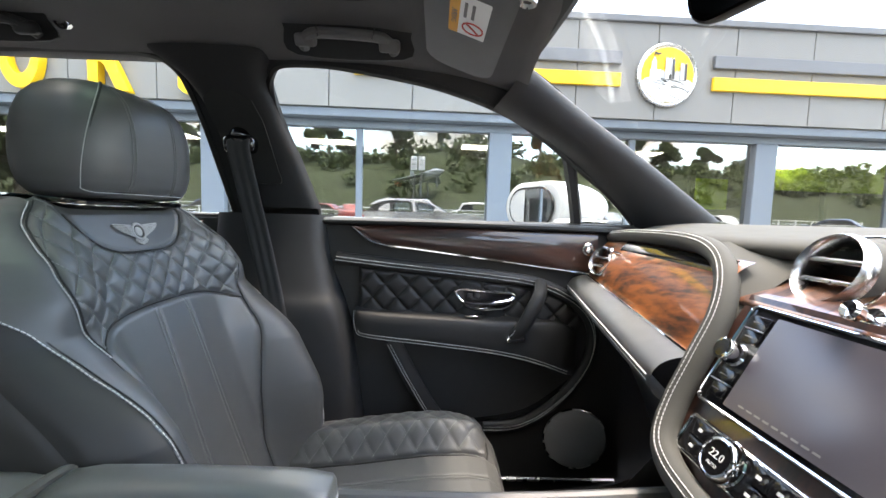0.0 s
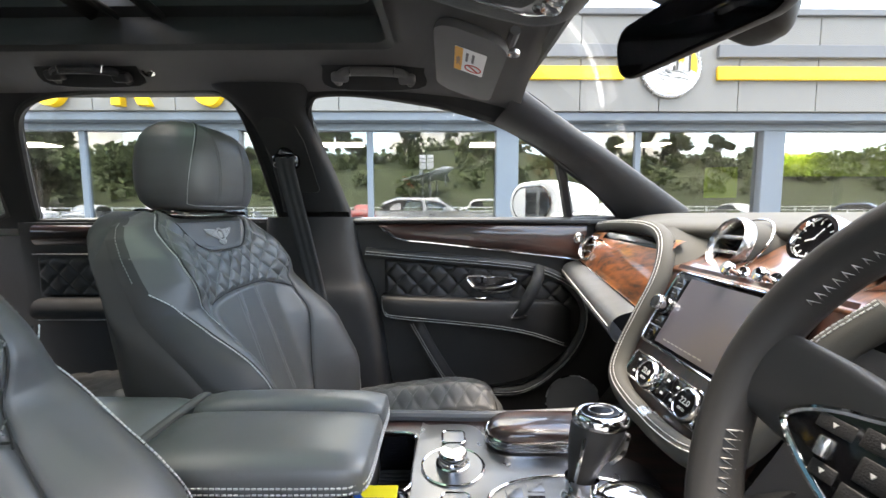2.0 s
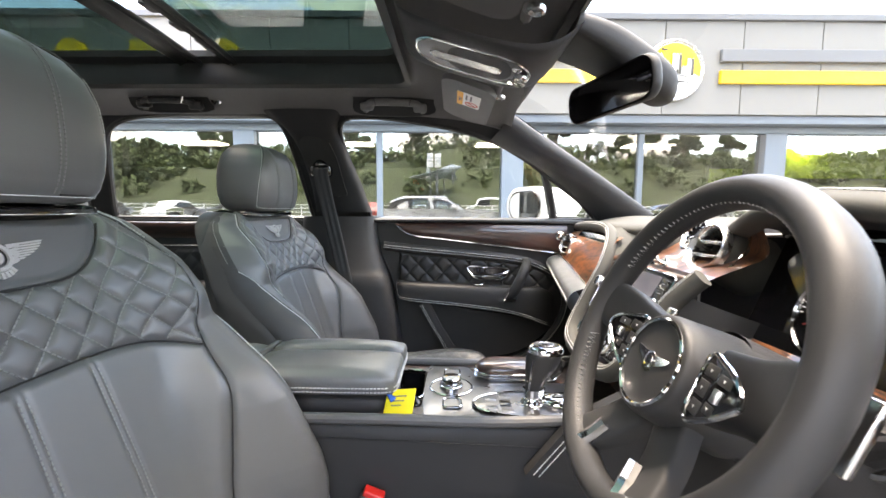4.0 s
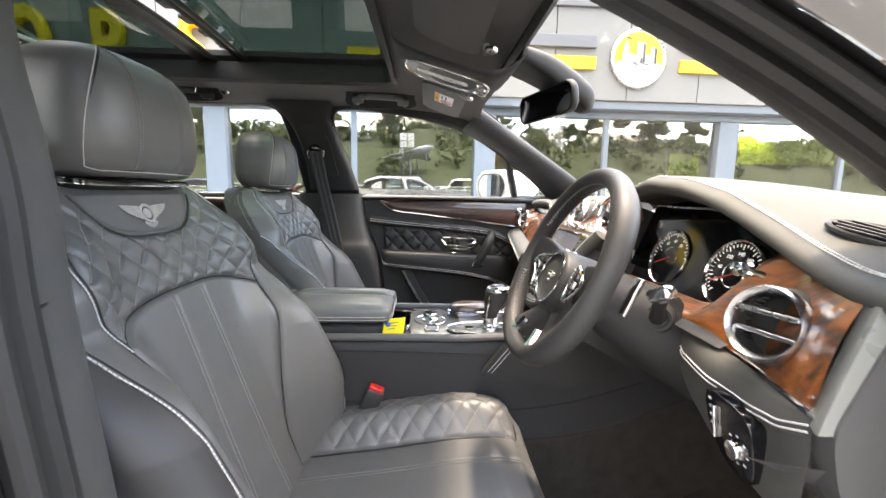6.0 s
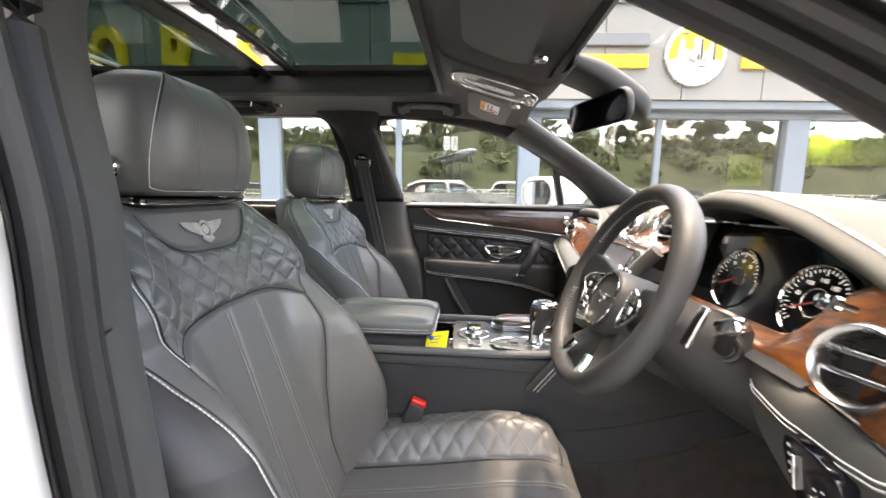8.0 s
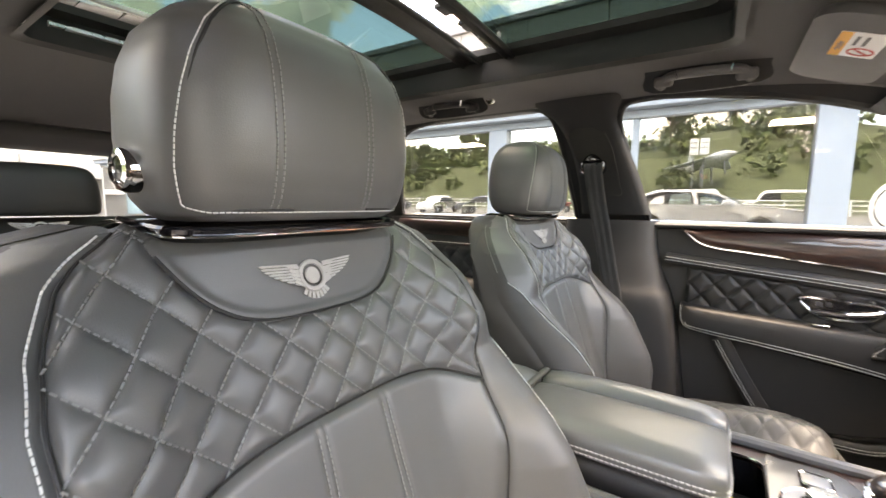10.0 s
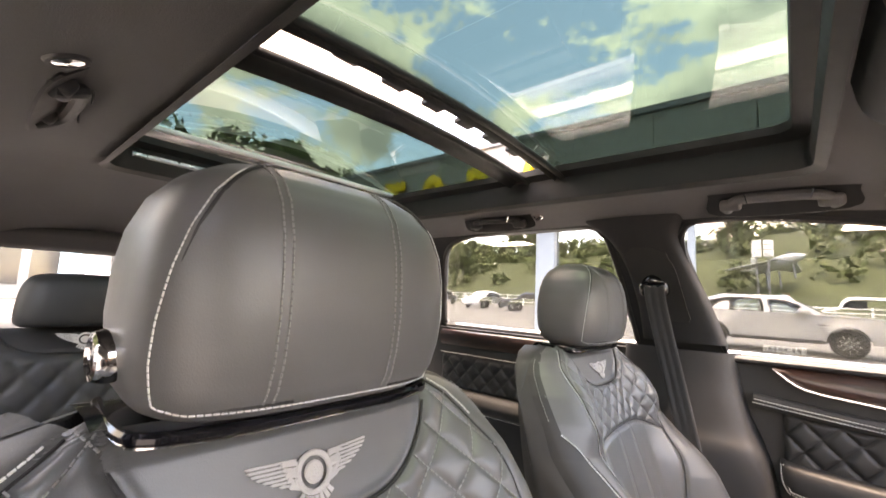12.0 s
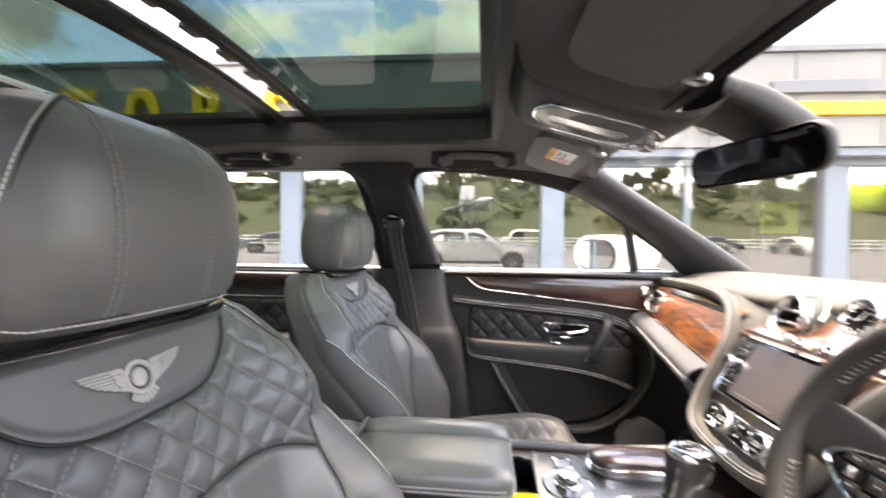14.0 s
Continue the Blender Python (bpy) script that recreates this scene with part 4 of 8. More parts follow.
        low = [on(s * float(np.interp(z, LOW_Z, LOW_Y)) + (0.0 if s < 0 else 0.030 * float(smooth01((z - 0.62) / 0.2)) * float(back_w(z)) / 0.277), z, 0.002) for z in np.linspace(1.055, 0.60, 44)]
        stitches("bolster_thread", [smooth_path(low, 3)], THREAD, back, "white contrast thread", step=0.0058, length=0.0046, r=0.0009)
        tube("bolster_piping", [q + np.array([-0.001, -s * 0.006, 0]) for q in low[::2]], 0.0010, RUBBER, back, n=2, sides=6)
        side = [on(s * float(back_w(z)) * 0.985, z, 0.001) for z in np.linspace(1.165, 1.07, 14)]
        stitches("side_thread", [smooth_path(side, 2)], THREAD_D, back, step=0.0060, length=0.0036, r=0.0008)
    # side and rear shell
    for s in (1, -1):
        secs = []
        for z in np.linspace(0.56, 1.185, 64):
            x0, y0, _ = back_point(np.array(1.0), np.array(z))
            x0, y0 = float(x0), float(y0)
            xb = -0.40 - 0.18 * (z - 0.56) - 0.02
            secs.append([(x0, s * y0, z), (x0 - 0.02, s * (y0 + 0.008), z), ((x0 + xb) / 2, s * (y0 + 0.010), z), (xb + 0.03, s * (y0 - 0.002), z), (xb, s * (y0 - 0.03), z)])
        # seat side in the darkened leather, its shade painted by colour
        loft("side_panel", secs, LEATHER_SHADE, back, "black leather side panel darkened as in shade", n=1, m=3)
    surface("rear_shell", lambda u, v: (-0.40 - 0.18 * v * 0.625 - 0.02 - 0.012 * math.sin(math.pi * u), (2 * u - 1) * float(back_w(0.56 + 0.625 * v) - 0.03), 0.56 + 0.625 * v), 12, 14, PLASTIC, back, "dark rear shell")
    surface("top_panel", lambda u, v: (-0.470 - 0.075 * v, (2 * u - 1) * 0.135, 1.185 + 0.004 * math.sin(math.pi * v)), 8, 4, GLOSS, back)
    wing_emblem(back, facing((-0.4465, -0.004, 1.1345), (0.93, 0, 0.36)) @ pose(0, 0, 0.002), 0.102, EMBROID)
    # bright bezel under the headrest
    bz = [(-0.535, -0.122, 1.186), (-0.475, -0.124, 1.182), (-0.452, -0.112, 1.180), (-0.444, -0.06, 1.179), (-0.443, 0.0, 1.179), (-0.444, 0.06, 1.179), (-0.452, 0.112, 1.180), (-0.475, 0.124, 1.182), (-0.535, 0.122, 1.186)]
    tube("headrest_bezel", [(x + 0.004, y, z + 0.001) for x, y, z in bz], 0.0034, GLOSS, back, "gloss black headrest bezel", sides=8, flat=1.2)
    tube("bezel_line", [(x + 0.0065, y * 1.01, z - 0.0025) for x, y, z in bz], 0.0009, CHROME, back, "thin bright edge", sides=6)
    loft("bezel_tray", [[(x + 0.003, y * 0.99, z + 0.004) for x, y, z in bz], [(x - 0.004, y * 0.975, z + 0.003) for x, y, z in bz], [(x - 0.02, y * 0.95, z - 0.010) for x, y, z in bz], [(-0.51, y * 0.6, z - 0.012) for x, y, z in bz]], GLOSS, back, n=2, m=3)
    # headrest
    rest = new("headrest")
    rest.parent = seat
    rest["label"] = "padded black leather headrest with white piping"
    hz = [1.188, 1.193, 1.205, 1.225, 1.25, 1.28, 1.305, 1.328, 1.345, 1.357, 1.364, 1.367]
    ha = [0.106, 0.115, 0.123, 0.128, 0.130, 0.129, 0.125, 0.116, 0.101, 0.080, 0.052, 0.02]
    hf = [-0.430, -0.421, -0.413, -0.408, -0.406, -0.407, -0.410, -0.417, -0.429, -0.447, -0.47, -0.49]
    hb = [-0.535, -0.545, -0.556, -0.562, -0.564, -0.563, -0.560, -0.554, -0.545, -0.533, -0.52, -0.505]

    def rest_pt(an, z):
        a, f, b = (np.interp(z, hz, q) for q in (ha, hf, hb))
        c, d = (f + b) / 2, (f - b) / 2
        ca, sa = math.cos(an), math.sin(an)
        p = 2 / 3.2
        return np.array([c + d * math.copysign(abs(ca) ** p, ca), a * math.copysign(abs(sa) ** p, sa), z])

    zr = smooth_path([(z, 0, 0) for z in hz], 3)[:, 0]
    verts = [rest_pt(2 * math.pi * k / 64, z) for z in zr for k in range(64)]
    f = grid_faces(64, len(zr), True) + [tuple(range(64)), tuple(range((len(zr) - 1) * 64, len(zr) * 64))]
    mesh_part("cushion", verts, f, LEATHER, rest, angle=80)
    for s in (1, -1):
        line = [rest_pt(s * (1.12 - 0.40 * ((z - 1.199) / 0.163) ** 1.5), z) + np.array([0.0008, s * 0.0010, 0]) for z in np.linspace(1.199, 1.362, 34)]
        corner = [rest_pt(s * q, 1.196) + np.array([0.001, 0, -0.001]) for q in np.linspace(0.0, 0.9, 9)]
        stitches("piping_thread", [smooth_path(corner + line, 3)], THREAD, rest, "white contrast thread", step=0.0042, length=0.0033, r=0.0006)
        tube("seam_piping", [q + np.array([0.0003, -s * 0.0045, 0.002]) for q in (corner[2:] + line)[::2]], 0.0014, RUBBER, rest, n=2, sides=6)
    runs = []
    for y0 in (-0.061, -0.055, 0.033, 0.039):
        run = []
        for z in np.linspace(1.197, 1.36, 50):
            a = float(np.interp(z, hz, ha))
            sn = min(0.95, abs(y0) / a) ** 1.6
            q = rest_pt(math.copysign(math.asin(sn), y0), z)
            run.append(q + np.array([0.0007, 0, 0.0004]))
        stitches("fluting_thread", [run], THREAD_D, rest, step=0.0046, length=0.0031, r=0.0008)
    for s in (1, -1):
        tube("post", [(-0.50, s * 0.05, 1.15), (-0.50, s * 0.05, 1.20)], 0.007, CHROME, rest, sides=10)
    mb = facing((-0.485, -0.1285, 1.225), (0.05, -1, 0))
    lathe("release_button", [(0, 0.007), (0.010, 0.006), (0.011, 0.009), (0.0145, 0.008), (0.0165, 0.003), (0.0165, -0.01)], CHROME, rest, "round chrome release button", m=mb, sides=28)
    lathe("button_centre", [(0, 0.0085), (0.0085, 0.0075), (0.009, 0.005)], GLOSS, rest, m=mb, sides=24)
    # seat cushion
    cush = new("seat_cushion")
    cush.parent = seat
    cush["label"] = "black leather seat cushion with quilted side bolsters"

    def cz(x):
        return np.interp(x, [-0.36, -0.25, -0.10, 0.05, 0.13, 0.17, 0.195, 0.21, 0.218], [0.615, 0.625, 0.642, 0.664, 0.668, 0.662, 0.645, 0.61, 0.55])

    def cw(x):
        return np.interp(x, [-0.36, -0.2, 0.0, 0.10, 0.16, 0.20, 0.218], [0.24, 0.262, 0.262, 0.255, 0.243, 0.22, 0.20])

    nu, nv = 181, 171
    Vv = np.linspace(0, 1, nv)
    xs_ = np.interp(Vv, [0, 0.82, 1.0], [-0.36, 0.17, 0.218])
    U, XX = np.meshgrid(np.linspace(-1, 1, nu), xs_)
    W = cw(XX)
    YY = U * W
    ridge = np.interp(XX, [-0.36, -0.25, -0.1, 0.08, 0.15, 0.18, 0.218], [0.035, 0.05, 0.058, 0.055, 0.045, 0.02, 0.0])
    a = np.abs(YY)
    ZZ = cz(XX) + ridge * smooth01((a - 0.135) / 0.06)
    e = np.clip((np.abs(U) - 0.86) / 0.14, 0, 1)
    ZZ = ZZ - 0.07 * (1 - np.sqrt(np.clip(1 - e * e, 0, 1)))
    N = normals(XX, YY, ZZ)
    if N[nv // 2, nu // 2, 2] < 0:
        N = -N
    bol = (a > 0.142) & (XX < 0.176)
    d = np.abs(a - 0.142)
    h = -0.004 * np.exp(-(d / 0.003) ** 2) + np.where(bol, quilt_h(YY, XX, 0.043, 0.046, 0.0034) * smooth01(d / 0.008) * smooth01((0.176 - XX) / 0.01), 0)
    for yl in (-0.075, -0.067, 0.067, 0.075):
        h = h - 0.0015 * np.exp(-((YY - yl) / 0.003) ** 2)
    V = np.stack([XX, YY, ZZ], -1) + N * h[..., None]
    verts, faces = V.reshape(-1, 3), grid_faces(nu, nv)
    bf = bol.ravel()
    reg = np.array([bf[f[0]] for f in faces])
    yf = YY.ravel()
    sgn = np.array([yf[f[0]] for f in faces])
    region_part("centre_panel", verts, faces, ~reg, LEATHER_C, cush, "smooth fluted centre of the cushion")
    region_part("quilted_bolster", verts, faces, reg & (sgn > 0), LEATHER, cush, "diamond-quilted bolster")
    region_part("quilted_bolster", verts, faces, reg & (sgn < 0), LEATHER, cush, "diamond-quilted bolster")

    def con(x, y, lift=0.001):
        w = float(cw(x))
        z = float(cz(x)) + float(np.interp(x, [-0.36, -0.25, -0.1, 0.08, 0.15, 0.18, 0.218], [0.035, 0.05, 0.058, 0.055, 0.045, 0.02, 0.0])) * float(smooth01((abs(y) - 0.135) / 0.06))
        ee = min(1, max(0, (abs(y) / w - 0.86) / 0.14))
        z -= 0.07 * (1 - math.sqrt(max(0, 1 - ee * ee)))
        return np.array([x, y, z + lift])

    runs = []
    for k in range(-20, 21):
        for sg in (1, -1):
            run = []
            for x in np.arange(-0.33, 0.172, 0.003):
                y = 0.043 * (k - sg * x / 0.046)
                if 0.145 < abs(y) < float(cw(x)) - 0.012:
                    run.append(con(x, y))
                else:
                    if len(run) > 3:
                        runs.append(run)
                    run = []
            if len(run) > 3:
                runs.append(run)
    stitches("quilting_thread", runs, THREAD_D, cush, "grey quilting thread", step=0.0056, length=0.0036, r=0.0008)
    for yl in (-0.075, -0.067, 0.067, 0.075):
        stitches("fluting_thread", [[con(x, yl, 0.0006) for x in np.arange(-0.30, 0.205, 0.005)]], THREAD_D, cush, step=0.0052, length=0.0032, r=0.0007)
    for s in (1, -1):
        tube("bolster_seam", [con(x, s * 0.142, -0.002) for x in np.linspace(-0.30, 0.176, 18)] + [con(0.176, s * 0.17, 0.0), con(0.174, s * 0.215, 0.0)], 0.002, RUBBER, cush, n=2, sides=6)
        # skirt shade comes from the darkened leather tone
        surface("side_skirt", lambda u, v, s=s: (-0.36 + 0.57 * u, s * (float(cw(-0.36 + 0.57 * u)) + 0.006 * math.sin(math.pi * v)), 0.44 + v * (float(cz(min(0.19, -0.36 + 0.57 * u))) - 0.50)), 14, 5, LEATHER_SHADE, cush)
    surface("front_skirt", lambda u, v: (0.218 - 0.03 * (1 - v), (2 * u - 1) * 0.2, 0.44 + 0.11 * v), 8, 5, LEATHER, cush)
    rbox("seat_base", (-0.34, -0.22, 0.40), (0.15, 0.22, 0.50), PLASTIC, seat, "dark seat base on rails", bevel=0.02)
    return seat


driver_seat = front_seat()
driver_seat.matrix_world = pose(0.006, DRIVER_Y + 0.009, 0.0)
pass_seat = copy_thing(driver_seat, pose(-0.050, PASS_Y + 0.003, -0.009))
for ob in pass_seat.children_recursive:
    if ob.name.startswith(("release_button", "button_centre")):
        ob.matrix_basis = Matrix.Diagonal((1, -1, 1, 1)) @ ob.matrix_basis

# ---- dashboard ----
dash = thing("dashboard", "leather and walnut dashboard with round chrome vents", "dashboard", kind="")


def lip(y):
    """Rear edge of the dashboard pad at y: x, z."""
    x = np.interp(y, [-0.72, -0.66, -0.60, -0.52, -0.44, -0.36, -0.28, -0.20, -0.12, -0.05, 0.05, 0.2, 0.4, 0.6, 0.74], [0.348, 0.362, 0.385, 0.402, 0.398, 0.390, 0.385, 0.394, 0.42, 0.455, 0.462, 0.415, 0.42, 0.44, 0.455])
    z = np.interp(y, [-0.72, -0.66, -0.60, -0.52, -0.44, -0.36, -0.28, -0.20, -0.12, -0.05, 0.05, 0.2, 0.4, 0.6, 0.74], [1.098, 1.102, 1.112, 1.138, 1.172, 1.193, 1.200, 1.190, 1.168, 1.152, 1.148, 1.145, 1.142, 1.136, 1.130])
    return float(x), float(z)


secs = []
for y in np.linspace(-0.715, 0.735, 34):
    x, z = lip(y)
    a = (y - CY) / 0.735
    xe = 0.70 + 0.15 * (1 - a * a)
    zm = max(z + 0.006, 1.165)
    secs.append([(x + 0.03, y, z - 0.022), (x + 0.006, y, z - 0.016), (x, y, z - 0.004), (x + 0.012, y, z + 0.006), (x + 0.05, y, z + 0.012), ((x + xe) / 2, y, (z + 0.012 + 1.168) / 2 + 0.008), (xe - 0.04, y, 1.168), (xe + 0.02, y, 1.150)])
loft("upper_pad", secs, LEATHER_G, dash, "grey leather upper pad", n=2, m=3)
runs = []
for dx in (0.020, 0.026):
    runs.append(smooth_path([(lip(y)[0] + dx, y, lip(y)[1] + 0.0105) for y in np.linspace(-0.71, -0.06, 30)], 3))
stitches("pad_thread", runs, THREAD, dash, "white contrast thread", step=0.0060, length=0.0045, r=0.0009)


def vent(parent, c, normal, r, slats=2, up=(0, 0, 1), deep=0.02):
    m = facing(c, normal, up)
    v = lathe("round_vent", [(r * 0.80, -0.03), (r * 0.80, 0.0), (r * 0.84, 0.006), (r * 0.93, 0.010), (r * 1.0, 0.006), (r * 1.02, 0.0), (r * 1.01, -0.005)], VENTRING, parent, "round silver air vent", m=m, sides=48)
    lathe("vent_shell", [(r * 1.005, -0.004), (r * 1.03, -0.012), (r * 1.10, -0.5 * deep), (r * 1.22, -deep)], LEATHER_G, v, "grey leather vent shell", m=m, sides=32)
    lathe("vent_throat", [(0.0, -0.026), (r * 0.80, -0.026), (r * 0.805, -0.002)], RUBBER, v, m=m, sides=32)
    for k in range(slats):
        yy = r * (-0.27 + 0.54 * k / max(1, slats - 1)) if slats > 1 else 0
        hw = math.sqrt((0.8 * r) ** 2 - yy * yy)
        rbox("slat", (-hw, yy - 0.0028, -0.016), (hw, yy + 0.0028, 0.002), VENTRING, v, bevel=0.0018, m=m @ pose(0, 0, 0, 12, 0, 0))
    return v


def fascia_top(y):
    if y > 0:
        return (0.372 + 0.06 * (y - 0.2) / 0.5, y, 1.112)
    x = float(np.interp(y, [-0.70, -0.65, -0.60, -0.55, -0.52, -0.49, -0.46, -0.2], [0.352, 0.376, 0.402, 0.418, 0.418, 0.405, 0.392, 0.388]))
    z = float(np.interp(y, [-0.70, -0.60, -0.55, -0.52, -0.49, -0.46, -0.43, -0.2], [1.086, 1.098, 1.108, 1.100, 1.060, 1.020, 1.004, 1.002]))
    return (x, y, z)


def fascia_low(y):
    if y > 0:
        return (0.318 + 0.07 * (y - 0.2) / 0.5, y, 1.012 + 0.018 * (y - 0.2) / 0.5)
    x = float(np.interp(y, [-0.70, -0.65, -0.60, -0.55, -0.46, -0.2], [0.324, 0.340, 0.356, 0.368, 0.380, 0.382]))
    z = float(np.interp(y, [-0.70, -0.60, -0.50, -0.40, -0.2], [0.990, 0.986, 0.984, 0.986, 0.986]))
    return (x, y, z)


def knee_pad(y):
    """How far the knee pad stands out and drops at its seam, and the depth of the housing under it."""
    ys = [-0.70, -0.66, -0.62, -0.54, -0.46, -0.43]
    return (float(np.interp(y, ys, [-0.002, -0.012, -0.0205, -0.028, -0.020, -0.006])), float(np.interp(y, ys, [-0.008, -0.0235, -0.0285, -0.033, -0.032, -0.026])), float(np.interp(y, ys, [0.115, 0.112, 0.114, 0.112, 0.086, 0.060])))


for y0, y1, nm in ((0.185, 0.725, "left"), (-0.69, -0.20, "right")):
    secs = []
    for y in np.linspace(y0, y1, 26):
        a, b = np.array(fascia_top(y)), np.array(fascia_low(y))
        secs.append([a + np.array([0.02, 0, 0.012]), a, a * 0.66 + b * 0.34 + np.array([-0.006, 0, 0]), a * 0.33 + b * 0.67 + np.array([-0.005, 0, 0]), b])
    loft("veneer_fascia", secs, WOOD_L, dash, "glossy walnut veneer in a sunlit orange-brown tone", n=2, m=4)
    tube("fascia_strip", [np.array(fascia_low(y)) + np.array([-0.003, 0, -0.001]) for y in np.linspace(y0, y1, 8)], 0.003, CHROME, dash, "thin chrome strip", sides=6)
    secs = []
    if nm == "right":
        for y in np.linspace(-0.695, -0.43, 12):
            x, _, z = fascia_low(y)
            px, pz, d = knee_pad(y)
            secs.append([(x + 0.03, y, z + 0.004), (x + 0.25 * px, y, z + 0.10 * pz), (x + 0.80 * px, y, z + 0.45 * pz), (x + px, y, z + pz), (x + 0.92 * px, y, z + pz - 0.010), (x + 0.55 * px, y, z + pz - 0.022), (x + 0.45 * px, y, z - d), (x + 0.03, y, z - d - 0.022), (x + 0.20, y, z - d - 0.05)])
        loft("lower_pad", secs, LEATHER_G, dash, "leather knee pad with white thread", n=2, m=4)
        for k in (0, 1):
            stitches("knee_pad_thread", [smooth_path([(fascia_low(y)[0] + (1.02 - 0.02 * k) * knee_pad(y)[0] - 0.0006, y, fascia_low(y)[2] + knee_pad(y)[1] - 0.0065 * k + 0.001) for y in np.linspace(-0.692, -0.445, 16)], 3)], THREAD, dash, step=0.0062, length=0.005, r=0.0011)
        continue
    for y in np.linspace(y0 - 0.012, y1, 12):
        x, _, z = fascia_low(y)
        secs.append([(x + 0.01, y, z - 0.001), (x - 0.02, y, z - 0.004), (x - 0.042, y, z - 0.014), (x - 0.05, y, z - 0.032), (x - 0.042, y, z - 0.052), (x - 0.005, y, z - 0.075), (x + 0.07, y, z - 0.15), (x + 0.17, y, z - 0.33), (x + 0.24, y, z - 0.55)])
    loft("lower_pad", secs, LEATHER_C, dash, "leather knee pad with white thread", n=2, m=4)
    runs = []
    for k in (0, 1):
        runs.append(smooth_path([(fascia_low(y)[0] - 0.0505 + 0.001 * k, y, fascia_low(y)[2] - 0.030 - 0.007 * k) for y in np.linspace(y0, y1, 12)], 3))
    stitches("knee_pad_thread", runs, THREAD, dash, step=0.0066, length=0.005, r=0.0014)
# glossy strip over the passenger veneer
secs = []
for y in np.linspace(0.20, 0.60, 8):
    a = np.array(fascia_top(y))
    secs.append([a + np.array([0.010, 0, 0.012]), a + np.array([-0.0045, 0, -0.004]), a + np.array([-0.012, 0, -0.030 + 0.03 * (y - 0.2)])])
loft("gloss_panel", secs, GLOSS, dash, "glossy black glove panel", n=2, m=3)
vent(dash, (0.393, 0.645, 1.072), (-1, -0.25, 0.35), 0.036)
vent(dash, (0.349, -0.606, 1.043), (-1, -0.25, 0.30), 0.041, deep=0.06)
for (x, y, z) in ((0.398, 0.58, 1.098), (0.372, -0.548, 1.088), (0.368, -0.566, 1.090)):
    lathe("vent_pull", [(0, 0.016), (0.008, 0.015), (0.009, 0.010), (0.004, 0.006), (0.004, -0.01)], CHROME, dash, m=facing((x - 0.004, y, z), (-1, 0, 0.3)), sides=20)
# end caps towards the doors
END = [(0.69, 1.15), (0.56, 1.128), (0.442, 1.106), (0.396, 1.098), (0.374, 1.086), (0.357, 1.055), (0.341, 1.02), (0.327, 0.985), (0.330, 0.955), (0.343, 0.918), (0.378, 0.880), (0.44, 0.83), (0.52, 0.70), (0.58, 0.52), (0.70, 0.50)]
plate("end_panel", smooth_path(END, 4)[:, :2].tolist(), 0.025, GREYTRIM, dash, "grey end panel", warp=lambda c: (c[0], -0.712 + c[2] + 0.02 * max(0.0, c[0] - 0.4), c[1]), bevel=0.004)
loft("leg_panel", [[(0.30, -0.655, 0.925), (0.31, -0.68, 0.935), (0.335, -0.705, 0.945)], [(0.36, -0.655, 0.895), (0.365, -0.68, 0.900), (0.38, -0.706, 0.905)], [(0.43, -0.66, 0.835), (0.435, -0.685, 0.838), (0.445, -0.707, 0.842)], [(0.52, -0.66, 0.70), (0.525, -0.69, 0.70), (0.53, -0.708, 0.70)], [(0.58, -0.66, 0.50), (0.585, -0.69, 0.50), (0.59, -0.708, 0.50)]], GREYTRIM, dash, "grey leg panel", n=4, m=3)
loft("end_strip", [[(xw + 0.01, -0.680, z), (xw, -0.684, z), (xw - 0.006, -0.695, z), (xw - 0.013, -0.7085, z), (xw + 0.01, -0.7085, z)] for z, xw in ((1.090, 0.364), (1.055, 0.351), (1.02, 0.339), (0.980, 0.327))], EDGETRIM, dash, "pale grey edge strip", n=4, m=3)
# air vent in the top of the pad
mv = pose(0.478, -0.605, 1.1355, 14, -11, 18)
lathe("pad_vent_ring", [(0.93, 0.0), (1.0, 0.002), (1.05, 0.0), (1.06, -0.004)], PLASTIC, dash, m=mv @ Matrix.Diagonal((0.026, 0.058, 1, 1)), sides=36)
lathe("pad_vent_throat", [(0, 0.0005), (0.95, 0.0005), (0.96, -0.002)], GLOSS, dash, m=mv @ Matrix.Diagonal((0.026, 0.058, 1, 1)), sides=36)
for k in range(4):
    dx = -0.015 + 0.010 * k
    hw = 0.055 * math.sqrt(1 - (dx / 0.026) ** 2)
    rbox("slat", (dx - 0.001, -hw, 0.0006), (dx + 0.001, hw, 0.003), GREYTRIM, dash, bevel=0.0008, m=mv)

# stitched knee wing beside the console
plate("knee_wing", [(0.118, 0.776), (0.192, 0.868), (0.30, 0.925), (0.41, 0.90), (0.43, 0.78), (0.30, 0.735)], 0.022, LEATHER_SHADE, dash, "black leather knee wing", warp=lambda c: (c[0], -0.147 + c[2], c[1]), bevel=0.004)
stitches("wing_thread", [[(0.126 + d, -0.1478, 0.779 - 0.4 * d), (0.198 + d, -0.1478, 0.868 - 0.4 * d)] for d in (0.004, 0.012)], THREAD, dash, "white contrast thread", step=0.0060, length=0.0045, r=0.0009)
# instrument binnacle
binn = new("instrument_cluster")
binn.parent = dash
binn["label"] = "dark instrument cluster with two round dials"
secs = []
for y in np.linspace(-0.545, -0.165, 14):
    x, z = lip(y)
    secs.append([(x + 0.012, y, z - 0.018), (x + 0.05, y, z - 0.022), (0.465, y, z - 0.035)])
loft("hood_underside", secs, PLASTIC, binn, n=2, m=3)
